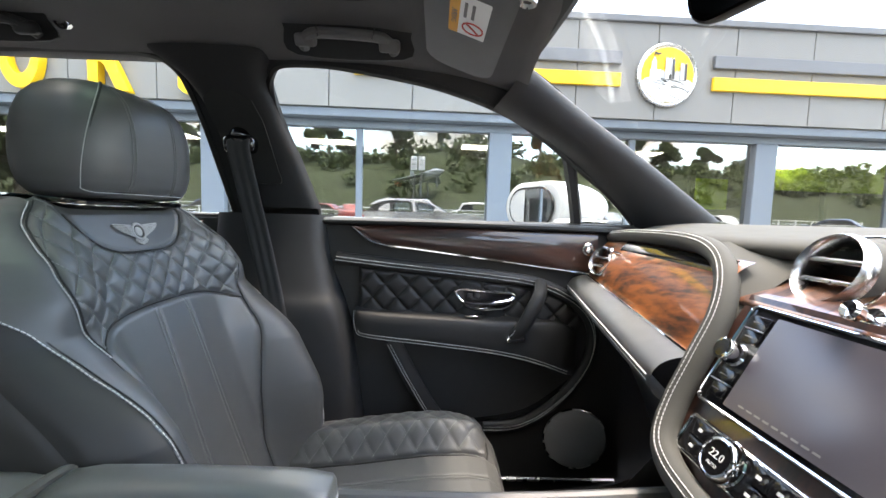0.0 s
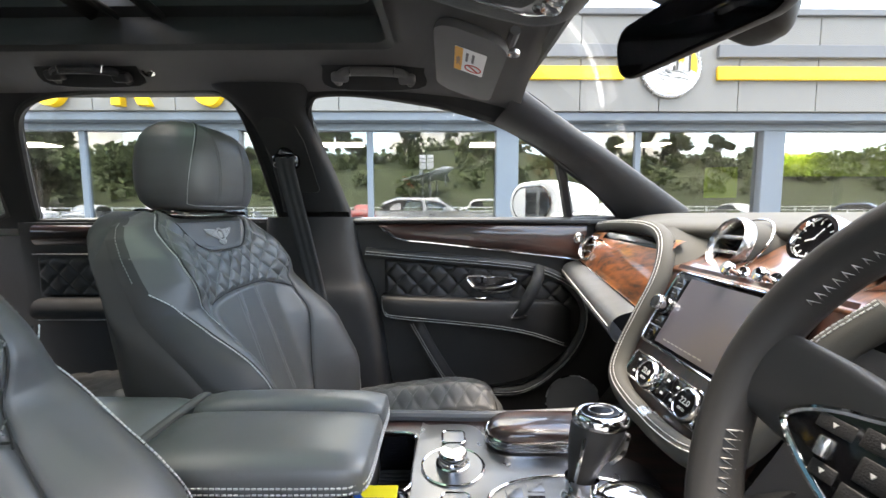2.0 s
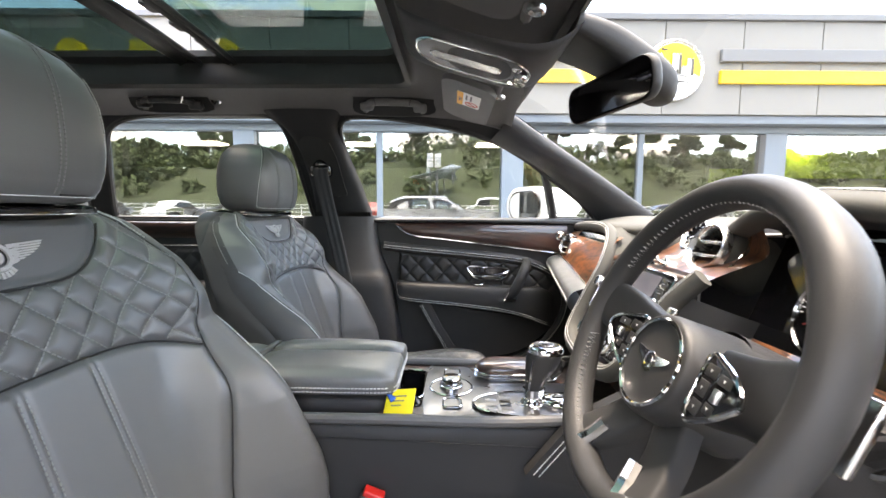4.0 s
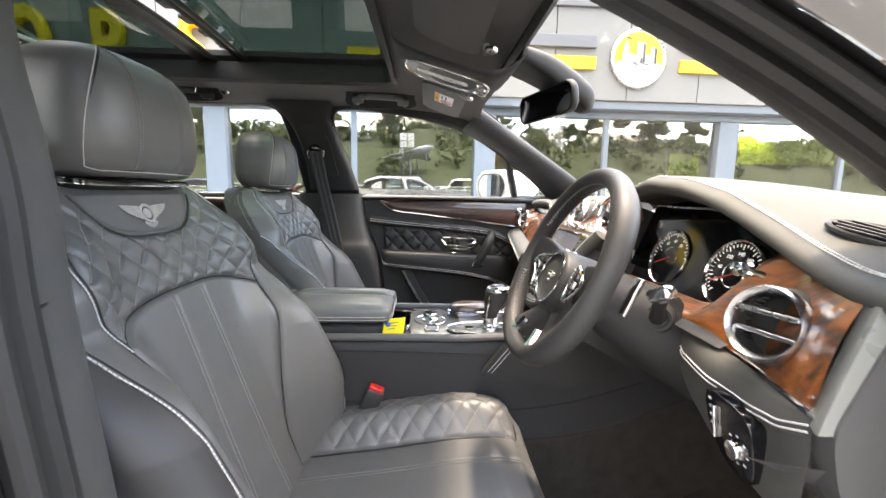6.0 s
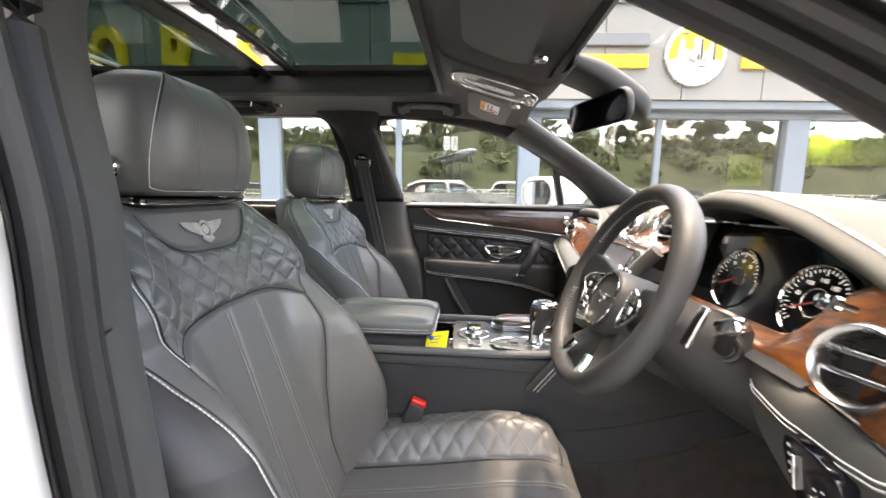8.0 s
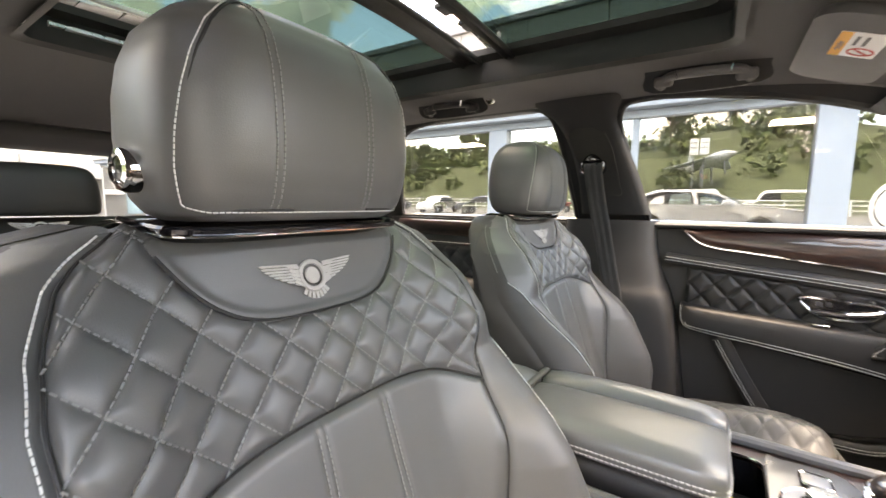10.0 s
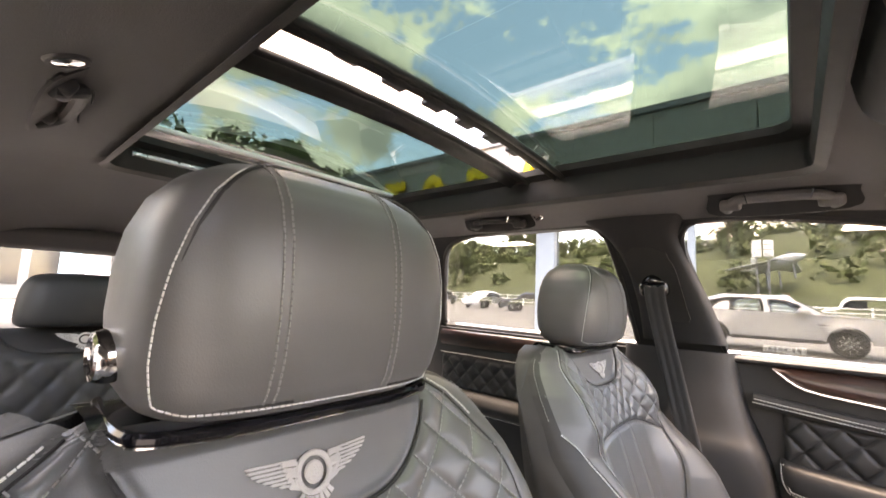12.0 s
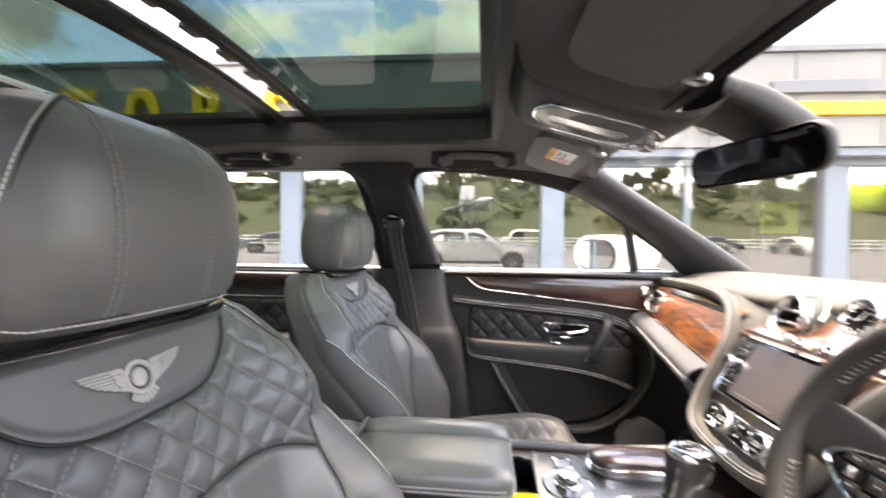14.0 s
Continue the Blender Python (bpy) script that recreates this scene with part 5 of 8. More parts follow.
surface("cluster_face", lambda u, v: (0.475 - 0.06 * (1 - v), -0.535 + 0.375 * u, 0.995 + v * (lip(-0.535 + 0.375 * u)[1] - 0.03 - 0.995)), 14, 6, GLOSS, binn, "dark display")
surface("column_shroud", lambda u, v: (0.36 + 0.075 * v, -0.53 + 0.35 * u, 0.985 + 0.03 * v + 0.02 * math.sin(math.pi * u) * 0), 10, 4, PLASTIC, binn)
for yc, rr in ((-0.280, 0.052), (-0.438, 0.052)):
    m = facing((0.440, yc, 1.062), (-1, 0, 0.32))
    d = lathe("dial", [(rr * 0.94, 0.0), (rr * 0.96, 0.004), (rr, 0.006), (rr * 1.03, 0.003), (rr * 1.03, -0.01)], CHROME, binn, "round dial with chrome ring", m=m, sides=48)
    lathe("dial_face", [(0.0, 0.0005), (rr * 0.95, 0.0005)], GLOSS, d, m=m, sides=32)
    for k in range(33):
        an = radians(225 - 270 * k / 32)
        ln = 0.16 if k % 4 == 0 else 0.08
        rbox("tick", (rr * (0.90 - ln), -0.0006, 0.0008), (rr * 0.90, 0.0006, 0.0014), DIALINK, d, bevel=0, m=m @ pose(0, 0, 0, 0, 0, math.degrees(an)))
    for k, txt in enumerate(("10", "20", "30", "40", "50", "60", "70") if yc > -0.4 else ("20", "60", "100", "140", "180", "220", "260")):
        an = radians(205 - 230 * k / 6)
        cu = bpy.data.curves.new("dial_number", "FONT")
        cu.body, cu.size, cu.align_x, cu.align_y, cu.extrude = txt, 0.0085, "CENTER", "CENTER", 0.0002
        t = new("dial_number", cu)
        t.data.materials.append(DIALINK)
        t.parent = d
        t.matrix_basis = m @ pose(rr * 0.60 * math.cos(an), rr * 0.60 * math.sin(an), 0.001)
    lathe("dial_ring", [(rr * 0.36, 0.001), (rr * 0.38, 0.002), (rr * 0.40, 0.001)], SATIN, d, m=m, sides=32)
    rbox("needle", (-0.002, -0.0008, 0.002), (rr * 0.75, 0.0008, 0.0032), REDINK, d, bevel=0, m=m @ pose(0, 0, 0, 0, 0, 205))
tube("lens_edge", [(lip(y)[0] + 0.055, y, min(lip(y)[1] - 0.034, 1.155)) for y in np.linspace(-0.53, -0.18, 10)], 0.0018, SATIN, binn, sides=6)
m = facing((0.452, -0.367, 1.07), (-1, 0, 0.32))
for k, (x, y, w) in enumerate(((-0.02, 0.035, 0.02), (0.015, 0.03, 0.012), (0.0, -0.03, 0.03), (-0.01, -0.042, 0.05), (0.02, 0.0, 0.012))):
    rbox("display_mark", (x - w / 2, y - 0.0016, 0.001), (x + w / 2, y + 0.0016, 0.0016), DIALINK if k < 4 else REDINK, binn, bevel=0, m=m)

# passenger-side frame of stitched leather, running down to the console
frame_pts = [(0.452, 0.735, 1.128), (0.435, 0.60, 1.137), (0.418, 0.45, 1.141), (0.402, 0.33, 1.140), (0.385, 0.250, 1.130), (0.366, 0.200, 1.105), (0.343, 0.172, 1.063), (0.313, 0.162, 1.01), (0.286, 0.155, 0.960), (0.266, 0.138, 0.926), (0.257, 0.105, 0.911), (0.253, 0.05, 0.906), (0.253, 0.015, 0.906), (0.253, -0.02, 0.906), (0.257, -0.069, 0.911), (0.266, -0.102, 0.926), (0.286, -0.119, 0.960), (0.313, -0.126, 1.01), (0.335, -0.135, 1.05), (0.36, -0.16, 1.09)]
tube("leather_frame", frame_pts, 0.0145, LEATHER_G, dash, "stitched grey leather frame", sides=14, n=6, up=(-1, 0, 0.3))
sp = smooth_path(frame_pts, 10)
tg = frames_along(sp)
side = np.cross(tg, np.array([-0.876, 0.0, 0.482]))
for k, (o, w) in enumerate(((0.0149, 0.001), (0.0136, 0.0065))):
    stitches("frame_thread", [sp + o * np.array([-0.876, 0.0, 0.482]) - w * side], THREAD, dash, "white contrast thread", step=0.0056, length=0.0040, r=0.0007)
loft("frame_web", [[(0.402, 0.33, 1.138), (0.43, 0.24, 1.148), (0.46, 0.165, 1.150)], [(0.385, 0.250, 1.128), (0.41, 0.205, 1.126), (0.435, 0.165, 1.122)], [(0.366, 0.200, 1.103), (0.382, 0.182, 1.103), (0.400, 0.163, 1.100)], [(0.343, 0.172, 1.061), (0.355, 0.166, 1.066), (0.366, 0.158, 1.070)], [(0.313, 0.162, 1.008), (0.318, 0.156, 1.004), (0.322, 0.150, 1.000)]], LEATHER_G, dash, "grey leather beside the vents", n=4, m=3)
tube("frame_band", [(0.253, 0.026, 0.906), (0.253, 0.006, 0.906)], 0.0145, SATIN, dash, "metal band", sides=14, n=2, up=(-1, 0, 0.3))

# centre stack


def stack(y, z, out=0.0):
    """A point on the slanting face of the centre stack."""
    return np.array([0.318 + 0.55 * (z - 1.0) - out * 0.876, y, z + out * 0.482])


SN = (-0.876, 0, 0.482)
SY = 0.020
cs = new("centre_stack")
cs.parent = dash
cs["label"] = "slanted centre stack with a screen and climate dials"
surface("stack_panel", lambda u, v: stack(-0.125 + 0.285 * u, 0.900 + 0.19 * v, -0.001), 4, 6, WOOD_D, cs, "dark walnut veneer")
mS = facing(stack(SY, 1.0265), SN)
sw, sh = 0.166, 0.104
plate("screen_surround", rounded(0.240, 0.118, 0.008), 0.004, GLOSS, cs, m=mS, bevel=0.0015)
tube("screen_frame", [mS @ Vector((x, y, 0.004)) for x, y in rounded(0.240, 0.118, 0.008)], 0.0020, CHROME, cs, "chrome frame", closed=True, n=1, sides=6)
plate("screen", rounded(sw, sh, 0.002), 0.002, SCREEN, cs, "dark violet-grey screen", m=mS @ pose(0, 0, 0.0035))
for s in (-1, 1):
    for yy in (0.041, 0.024, -0.024, -0.041):
        rbox("screen_button", (s * 0.101 - 0.0135, yy - 0.0078, 0.003), (s * 0.101 + 0.0135, yy + 0.0078, 0.0065), GLOSS, cs, bevel=0.001, m=mS)
        rbox("button_print", (s * 0.101 - 0.005, yy - 0.0006, 0.0066), (s * 0.101 + 0.005, yy + 0.0006, 0.0069), INK, cs, bevel=0, m=mS)
    rbox("button_bar", (s * 0.101 - 0.0135, 0.0318, 0.003), (s * 0.101 + 0.0135, 0.0332, 0.0075), SATIN, cs, bevel=0.0003, m=mS)
    rbox("button_bar", (s * 0.101 - 0.0135, -0.0332, 0.003), (s * 0.101 + 0.0135, -0.0318, 0.0075), SATIN, cs, bevel=0.0003, m=mS)
    kb = lathe("screen_knob", [(0.0095, 0.026), (0.0115, 0.0255), (0.0125, 0.023), (0.0125, 0.014), (0.0115, 0.012), (0.0115, 0.010), (0.0135, 0.008), (0.0135, 0.003)], CHROME, cs, "chrome rotary knob", m=mS @ pose(s * 0.101, 0, 0), sides=28)
    lathe("knob_face", [(0, 0.0258), (0.0096, 0.0256)], GLOSS, kb, m=mS @ pose(s * 0.101, 0, 0), sides=24)
for k in range(9):
    rbox("screen_line", (-0.066 + 0.010 * k, -0.0455, 0.0056), (-0.059 + 0.010 * k, -0.0435, 0.0058), INK, cs, bevel=0, m=mS)
# climate panel
mC = facing(stack(SY - 0.002, 0.9415), SN)
plate("climate_panel", rounded(0.222, 0.040, 0.007), 0.004, GLOSS, cs, m=mC, bevel=0.0015)
tube("climate_frame", [mC @ Vector((x, y, 0.004)) for x, y in rounded(0.222, 0.040, 0.007)], 0.0017, CHROME, cs, "chrome frame", closed=True, n=1, sides=6)
for s in (-1, 1):
    mk = mC @ pose(s * 0.046, 0, 0.003)
    dd = lathe("climate_dial", [(0.0165, 0.013), (0.0172, 0.0145), (0.0195, 0.014), (0.0212, 0.011), (0.0212, 0.004), (0.0228, 0.003), (0.0228, 0)], CHROME, cs, "chrome climate dial", m=mk, sides=40)
    lathe("dial_display", [(0, 0.0132), (0.0168, 0.0132)], GLOSS, dd, m=mk, sides=28)
    for txt, size, dy in (("22.0", 0.0105, 0.002), ("AUTO", 0.0046, -0.0075)):
        cu = bpy.data.curves.new("dial_text", "FONT")
        cu.body, cu.size, cu.align_x, cu.align_y, cu.extrude = txt, size, "CENTER", "CENTER", 0.0002
        t = new("dial_text", cu)
        t.data.materials.append(WHITE)
        t.parent = dd
        t.matrix_basis = mk @ pose(0, dy, 0.0136)
for x, w in ((-0.089, 0.017), (-0.011, 0.0105), (0.011, 0.0105), (0.089, 0.017)):
    for yy in (0.0092, -0.0092):
        rbox("climate_button", (x - w, yy - 0.0083, 0.003), (x + w, yy + 0.0083, 0.0058), GLOSS, cs, bevel=0.0012, m=mC)
        rbox("button_print", (x - 0.0028, yy - 0.0016, 0.0059), (x + 0.0028, yy + 0.0016, 0.0062), WHITE, cs, bevel=0, m=mC)
# dark cubby under the stack, its sides running down to the console
surface("cubby_back", lambda u, v: (0.345 - 0.06 * v, -0.13 + 0.29 * u, 0.80 + 0.115 * v), 4, 4, PLASTIC, cs, "dark cubby under the stack")
for sd in (1, -1):
    c0 = 0.012
    cheek = [[(0.345, c0 + sd * 0.152, 1.06), (0.40, c0 + sd * 0.19, 1.04), (0.52, c0 + sd * 0.20, 1.0)], [(0.300, c0 + sd * 0.147, 0.965), (0.37, c0 + sd * 0.185, 0.94), (0.50, c0 + sd * 0.20, 0.88)], [(0.262, c0 + sd * 0.140, 0.895), (0.33, c0 + sd * 0.182, 0.86), (0.48, c0 + sd * 0.20, 0.78)], [(0.20, c0 + sd * 0.160, 0.80), (0.27, c0 + sd * 0.182, 0.75), (0.42, c0 + sd * 0.20, 0.66)], [(0.12, c0 + sd * 0.165, 0.70), (0.2, c0 + sd * 0.182, 0.62), (0.36, c0 + sd * 0.20, 0.50)]]
    loft("stack_cheek", cheek if sd > 0 else cheek[:3], LEATHER if sd > 0 else PLASTIC, cs, "leather cheek beside the stack", n=4, m=4)
# veneer hood with vents and clock over the screen
secs = []
for y in np.linspace(-0.160, 0.175, 11):
    x, z = lip(y)
    secs.append([(x + 0.03, y, z - 0.012), (0.450, y, 1.124), (0.418, y, 1.106), (0.388, y, 1.094), (0.364, y, 1.083), (0.362, y, 1.076)])
loft("vent_hood", secs, WOOD_M, cs, "glossy brown walnut veneer", n=2, m=4)
for sd in (1, -1):
    vent(cs, (0.414, 0.016 + sd * 0.098, 1.124), (-1, 0.06 * sd, 0.40), 0.041, deep=0.080)
    tube("vent_collar", ring_pts((0.420, 0.016 + sd * 0.100, 1.116), 0.056, (-0.75, 0.05 * sd, 0.66), 28, 0.060), 0.0016, CHROME, cs, "thin chrome collar", closed=True, n=1, sides=6)
mk = facing((0.452, 0.016, 1.137), (-1, 0, 0.45))
ck = lathe("clock", [(0.025, 0.004), (0.027, 0.009), (0.032, 0.009), (0.034, 0.004), (0.034, -0.03)], CHROME, cs, "small round chrome clock", m=mk, sides=36)
lathe("clock_face", [(0, 0.004), (0.026, 0.004)], GLOSS, ck, m=mk, sides=28)
for k in range(12):
    rbox("tick", (0.019, -0.0006, 0.0042), (0.024, 0.0006, 0.005), WHITE, ck, bevel=0, m=mk @ pose(0, 0, 0, 0, 0, 30 * k))
for an, ln in ((60, 0.016), (200, 0.011)):
    rbox("clock_hand", (-0.002, -0.0007, 0.005), (ln, 0.0007, 0.0056), WHITE, ck, bevel=0, m=mk @ pose(0, 0, 0, 0, 0, an))
for y in (0.036, -0.019):
    mk2 = facing((0.376, y, 1.091), (-0.92, 0, 0.42))
    pk = lathe("pull_knob", [(0, 0.026), (0.007, 0.0255), (0.009, 0.023), (0.009, 0.017), (0.0035, 0.014), (0.0035, 0)], CHROME, cs, "small chrome pull knob", m=mk2, sides=24)
    lathe("knob_base", [(0.0035, 0.003), (0.011, 0.002), (0.012, 0)], CHROME, pk, m=mk2, sides=24)

# steering column, stalk, switch panel, pedal
col = new("steering_column")
col.parent = dash
col["label"] = "dark steering column with a chrome-tipped stalk"
loft("column_cover", [[np.array(p) for p in ring_pts((x, -0.362, z), r, (-0.866, 0, 0.5), 12, r2)] for x, z, r, r2 in ((0.25, 1.03, 0.045, 0.045), (0.30, 0.995, 0.060, 0.055), (0.37, 0.955, 0.080, 0.066), (0.47, 0.90, 0.095, 0.075))], PLASTIC, col, closed=True, n=4, m=2)
tube("stalk", [(0.335, -0.432, 0.995), (0.312, -0.472, 1.022), (0.285, -0.520, 1.050)], [0.012, 0.009, 0.010], PLASTIC, col, sides=10)
rbox("stalk_end", (-0.011, -0.016, -0.009), (0.011, 0.016, 0.009), CHROME, col, "chrome stalk end", bevel=0.006, m=pose(0.275, -0.536, 1.057, -25, 0, 25))
for s in (-1, 1):
    rbox("shift_paddle", (-0.004, -0.008, -0.028), (0.004, 0.008, 0.028), SATIN, col, "metal shift paddle", bevel=0.003, m=pose(0.262, DRIVER_Y + s * 0.120, 1.040, 0, 24, 0))
mk = facing((0.340, -0.427, 0.992), (-0.6, -0.78, 0.15))
lathe("stalk_collar", [(0.012, 0.0), (0.015, 0.005), (0.019, 0.006), (0.022, 0.001), (0.023, -0.03)], PLASTIC, col, "black stalk collar", m=mk, sides=32)
lathe("collar_boot", [(0, 0.001), (0.014, 0.0)], GLOSS, col, m=mk, sides=24)
# light switches
mL = facing((0.331, -0.604, 0.917), (-1, 0.08, -0.13)) @ Matrix.Scale(0.74, 4)
sp_ = new("light_switches")
sp_.parent = dash
sp_["label"] = "gloss black light switch panel"
plate("switch_panel", smooth_path([(-0.052, 0.045), (0.035, 0.045), (0.052, 0.0), (0.045, -0.05), (0.0, -0.052), (-0.04, -0.02)], 3, True)[:, :2].tolist(), 0.034, GLOSS, sp_, m=mL @ pose(0, 0, -0.024), bevel=0.002)
rbox("dimmer_lever", (-0.030, -0.022, 0.008), (-0.024, 0.030, 0.016), CHROME, sp_, bevel=0.002, m=mL)
lathe("light_knob", [(0, 0.022), (0.013, 0.021), (0.014, 0.018), (0.014, 0.008)], CHROME, sp_, m=mL @ pose(0.022, -0.012, 0), sides=28)
for k in range(4):
    rbox("switch_mark", (-0.003, -0.0022, 0.0105), (0.003, 0.0022, 0.011), WHITE, sp_, bevel=0, m=mL @ pose(-0.041 + 0.0015 * k, 0.036 - 0.013 * k, 0))
for k in range(8):
    a = radians(45 * k)
    rbox("switch_mark", (-0.0022, -0.0012, 0.0105), (0.0022, 0.0012, 0.011), WHITE, sp_, bevel=0, m=mL @ pose(0.022 + 0.021 * math.cos(a), -0.012 + 0.021 * math.sin(a), 0))
pedal = rbox("accelerator_pedal", (-0.028, -0.07, 0), (0.028, 0.07, 0.008), BRUSH, None, bevel=0.008, m=facing((0.62, -0.52, 0.52), (-1, 0, 0.6)))
tagged(pedal, "drilled metal accelerator pedal in the driver's footwell", "pedal")
for i in range(2):
    for k in range(5):
        lathe("rubber_stud", [(0, 0.011), (0.007, 0.010), (0.008, 0.008)], RUBBER, pedal, m=facing((0.62, -0.52, 0.52), (-1, 0, 0.6)) @ pose(-0.012 + 0.024 * i, -0.05 + 0.025 * k, 0), sides=12)
pedal = rbox("brake_pedal", (-0.05, -0.03, 0), (0.05, 0.03, 0.008), BRUSH, None, bevel=0.008, m=facing((0.62, -0.37, 0.56), (-1, 0, 0.6)))
tagged(pedal, "ribbed metal brake pedal in the driver's footwell", "pedal")

# ---- steering wheel ----
wheel_t = thing("steering_wheel", "black leather three-spoke steering wheel with chrome trim", "steering wheel")
WC = Vector((0.206, -0.364, 1.0606))
MW = facing(WC, (-0.910, -0.009, 0.4147)) @ Matrix.Scale(0.905, 4)
RW = 0.1707
rim_secs = []
for k in range(72):
    a = 2 * math.pi * k / 72
    fat = 0.0165 + 0.002 * abs(math.sin(a * 1.0)) + 0.0022 * math.exp(-((abs(math.degrees(a) - 180) - 145) / 18) ** 2)
    row = []
    for j in range(14):
        b = 2 * math.pi * j / 14
        rr = RW + fat * 0.92 * math.cos(b)
        yy = rr * math.sin(a)
        if yy < -0.165:
            yy = -0.165 + (yy + 0.165) * 0.75
        row.append(MW @ Vector((rr * math.cos(a), yy, fat * 1.12 * math.sin(b))))
    rim_secs.append(row)
mesh_part("rim", [p for r in rim_secs for p in r], grid_faces(14, 72, True, True), LEATHER_W, wheel_t, angle=80)
zig = []
for lo_, hi_ in ((22, 158), (195, 245), (295, 345)):
    k = 0
    run = []
    for d in np.arange(lo_, hi_, 1.25):
        a = radians(d)
        rr, hh = RW - 0.0165 * 0.90, 0.0056 * (1 if k % 2 else -1) + 0.004
        run.append(np.array(MW @ Vector((rr * math.cos(a), rr * math.sin(a), hh))))
        k += 1
    zig.append(run)
for run in zig:
    tube("lacing", run, 0.0009, THREAD, wheel_t, "pale cross-laced thread", n=1, sides=4)
# hub
hub = loft("hub", [[MW @ Vector((r * math.cos(a), r * 0.97 * math.sin(a) - 0.026, h)) for a in np.linspace(0, 2 * math.pi, 16)[:-1]] for r, h in ((0.064, -0.085), (0.0625, -0.055), (0.0595, -0.025), (0.0575, -0.004), (0.0545, 0.006), (0.0490, 0.0085), (0.0472, 0.0055), (0.03, 0.0065), (0.002, 0.007))], LEATHER_W, wheel_t, "round leather hub", closed=True, n=3, m=3)
tube("hub_ring", [MW @ Vector((0.0472 * math.cos(a), 0.0472 * math.sin(a) - 0.026, 0.0078)) for a in np.linspace(0, 2 * math.pi, 28)[:-1]], 0.0022, CHROME, hub, "chrome ring", closed=True, n=1, sides=6)
wing_emblem(hub, MW @ pose(0, -0.024, 0.0068), 0.062, CHROME)


def spoke(a0, w0, w1, name="spoke"):
    """A broad spoke from the hub to the rim at angle a0."""
    secs = []
    ca, sa = math.cos(radians(a0)), math.sin(radians(a0))
    for r, w, h in ((0.045, w0, -0.036), (0.09, (w0 + w1) / 2 - 0.002, -0.030), (0.125, (w0 + w1) / 2, -0.020), (RW - 0.008, w1, -0.004)):
        row = []
        for u, t in ((-1, -0.010), (-1.0, 0.004), (-0.8, 0.011), (0, 0.013), (0.8, 0.011), (1.0, 0.004), (1, -0.010)):
            px, py = r * ca - u * w / 2 * sa, r * sa + u * w / 2 * ca - 0.026 * (RW - r) / RW
            row.append(MW @ Vector((px, py, h + t)))
        secs.append(row)
    return loft(name, secs, LEATHER_W, wheel_t, n=4, m=3)


spoke(4, 0.075, 0.062)
spoke(176, 0.075, 0.062)
for a0 in (246, 294):
    spoke(a0, 0.050, 0.046)
POD = [(0.060, 0.031), (0.098, 0.031), (0.132, 0.021), (0.150, 0.007), (0.143, -0.004), (0.104, -0.028), (0.064, -0.036)]
for s in (1, -1):
    pod = [(s * x, y) for x, y in POD]
    MP = MW @ pose(s * 0.017, -0.018, -0.026, 0, -s * 9, 0) @ Matrix.Diagonal((0.72, 0.85, 1, 1))
    pl_ = plate("switch_pod", smooth_path(pod[::s], 4, True)[:, :2].tolist(), 0.004, GLOSS, wheel_t, "gloss black switch pod with chrome edge", m=MP @ pose(0, 0.0, 0.0105), bevel=0.001)
    tube("pod_edge", [MP @ Vector((x, y, 0.0135)) for x, y in pod], 0.0024, CHROME, pl_, "chrome edge", closed=True, sides=8, n=5)
    for x0, x1, y0, y1 in ((0.066, 0.094, 0.012, 0.026), (0.098, 0.126, 0.011, 0.022), (0.066, 0.088, -0.010, 0.008), (0.068, 0.092, -0.030, -0.014), (0.096, 0.116, -0.021, -0.010)):
        rbox("switch_button", (min(s * x0, s * x1), y0, 0.0125), (max(s * x0, s * x1), y1, 0.0152), PLASTIC, pl_, bevel=0.0012, m=MP)
        xc, yc = s * (x0 + x1) / 2, (y0 + y1) / 2
        plate("switch_mark", [(xc - 0.0022, yc + 0.0016), (xc + 0.0022, yc + 0.0016), (xc, yc - 0.0018)], 0.0003, WHITE, pl_, m=MP @ pose(0, 0, 0.0153))
    lathe("thumb_roller", [(0.0, -0.007), (0.0055, -0.007), (0.006, -0.006), (0.006, 0.006), (0.0055, 0.007), (0, 0.007)], SATIN, pl_, "knurled roller", m=MP @ pose(s * 0.112, 0.0, 0.0135, 90, 0, 0), sides=18)
    tube("lower_clip", [MW @ Vector((s * 0.038, -0.118, -0.006)), MW @ Vector((s * 0.046, -0.142, 0.000)), MW @ Vector((s * 0.052, -0.156, 0.006))], 0.008, CHROME, wheel_t, "chrome spoke clip", sides=8, n=3)
tube("lower_trim", [MW @ Vector((x, -0.158 - 0.006 * math.cos(x * 20), 0.013)) for x in np.linspace(-0.03, 0.03, 5)], 0.004, CHROME, wheel_t, sides=6)

# ---- centre console ----
con = thing("centre_console", "centre console with dark walnut sides and brushed metal top", "centre console")
YA, YB, ZT = -0.123, 0.146, 0.841
secs = []
for x in np.linspace(-0.62, 0.62, 14):
    d = max(0.0, x - 0.30)
    secs.append([(x, YA + 0.0, 0.40), (x, YA - 0.002, 0.60), (x, YA, 0.74), (x, YA + 0.002, ZT - 0.020 + 0.3 * d), (x, YA + 0.012, ZT - 0.003 + 0.3 * d), (x, YA + 0.03, ZT - 0.004 + 0.3 * d)])
loft("side_panel", secs, PLASTIC, con, "dark side panel", n=1, m=3)
secs = [[(x, YA + YB - y, z) for x, y, z in r] for r in secs]
loft("side_panel", secs, PLASTIC, con, "dark side panel", n=1, m=3)
SEAM = smooth_path([(-0.30, YA - 0.002, 0.63), (0.05, YA - 0.002, 0.625), (0.22, YA - 0.002, 0.60), (0.42, YA - 0.002, 0.63), (0.55, YA - 0.002, 0.68), (0.78, YA - 0.002, 0.76)], 4)
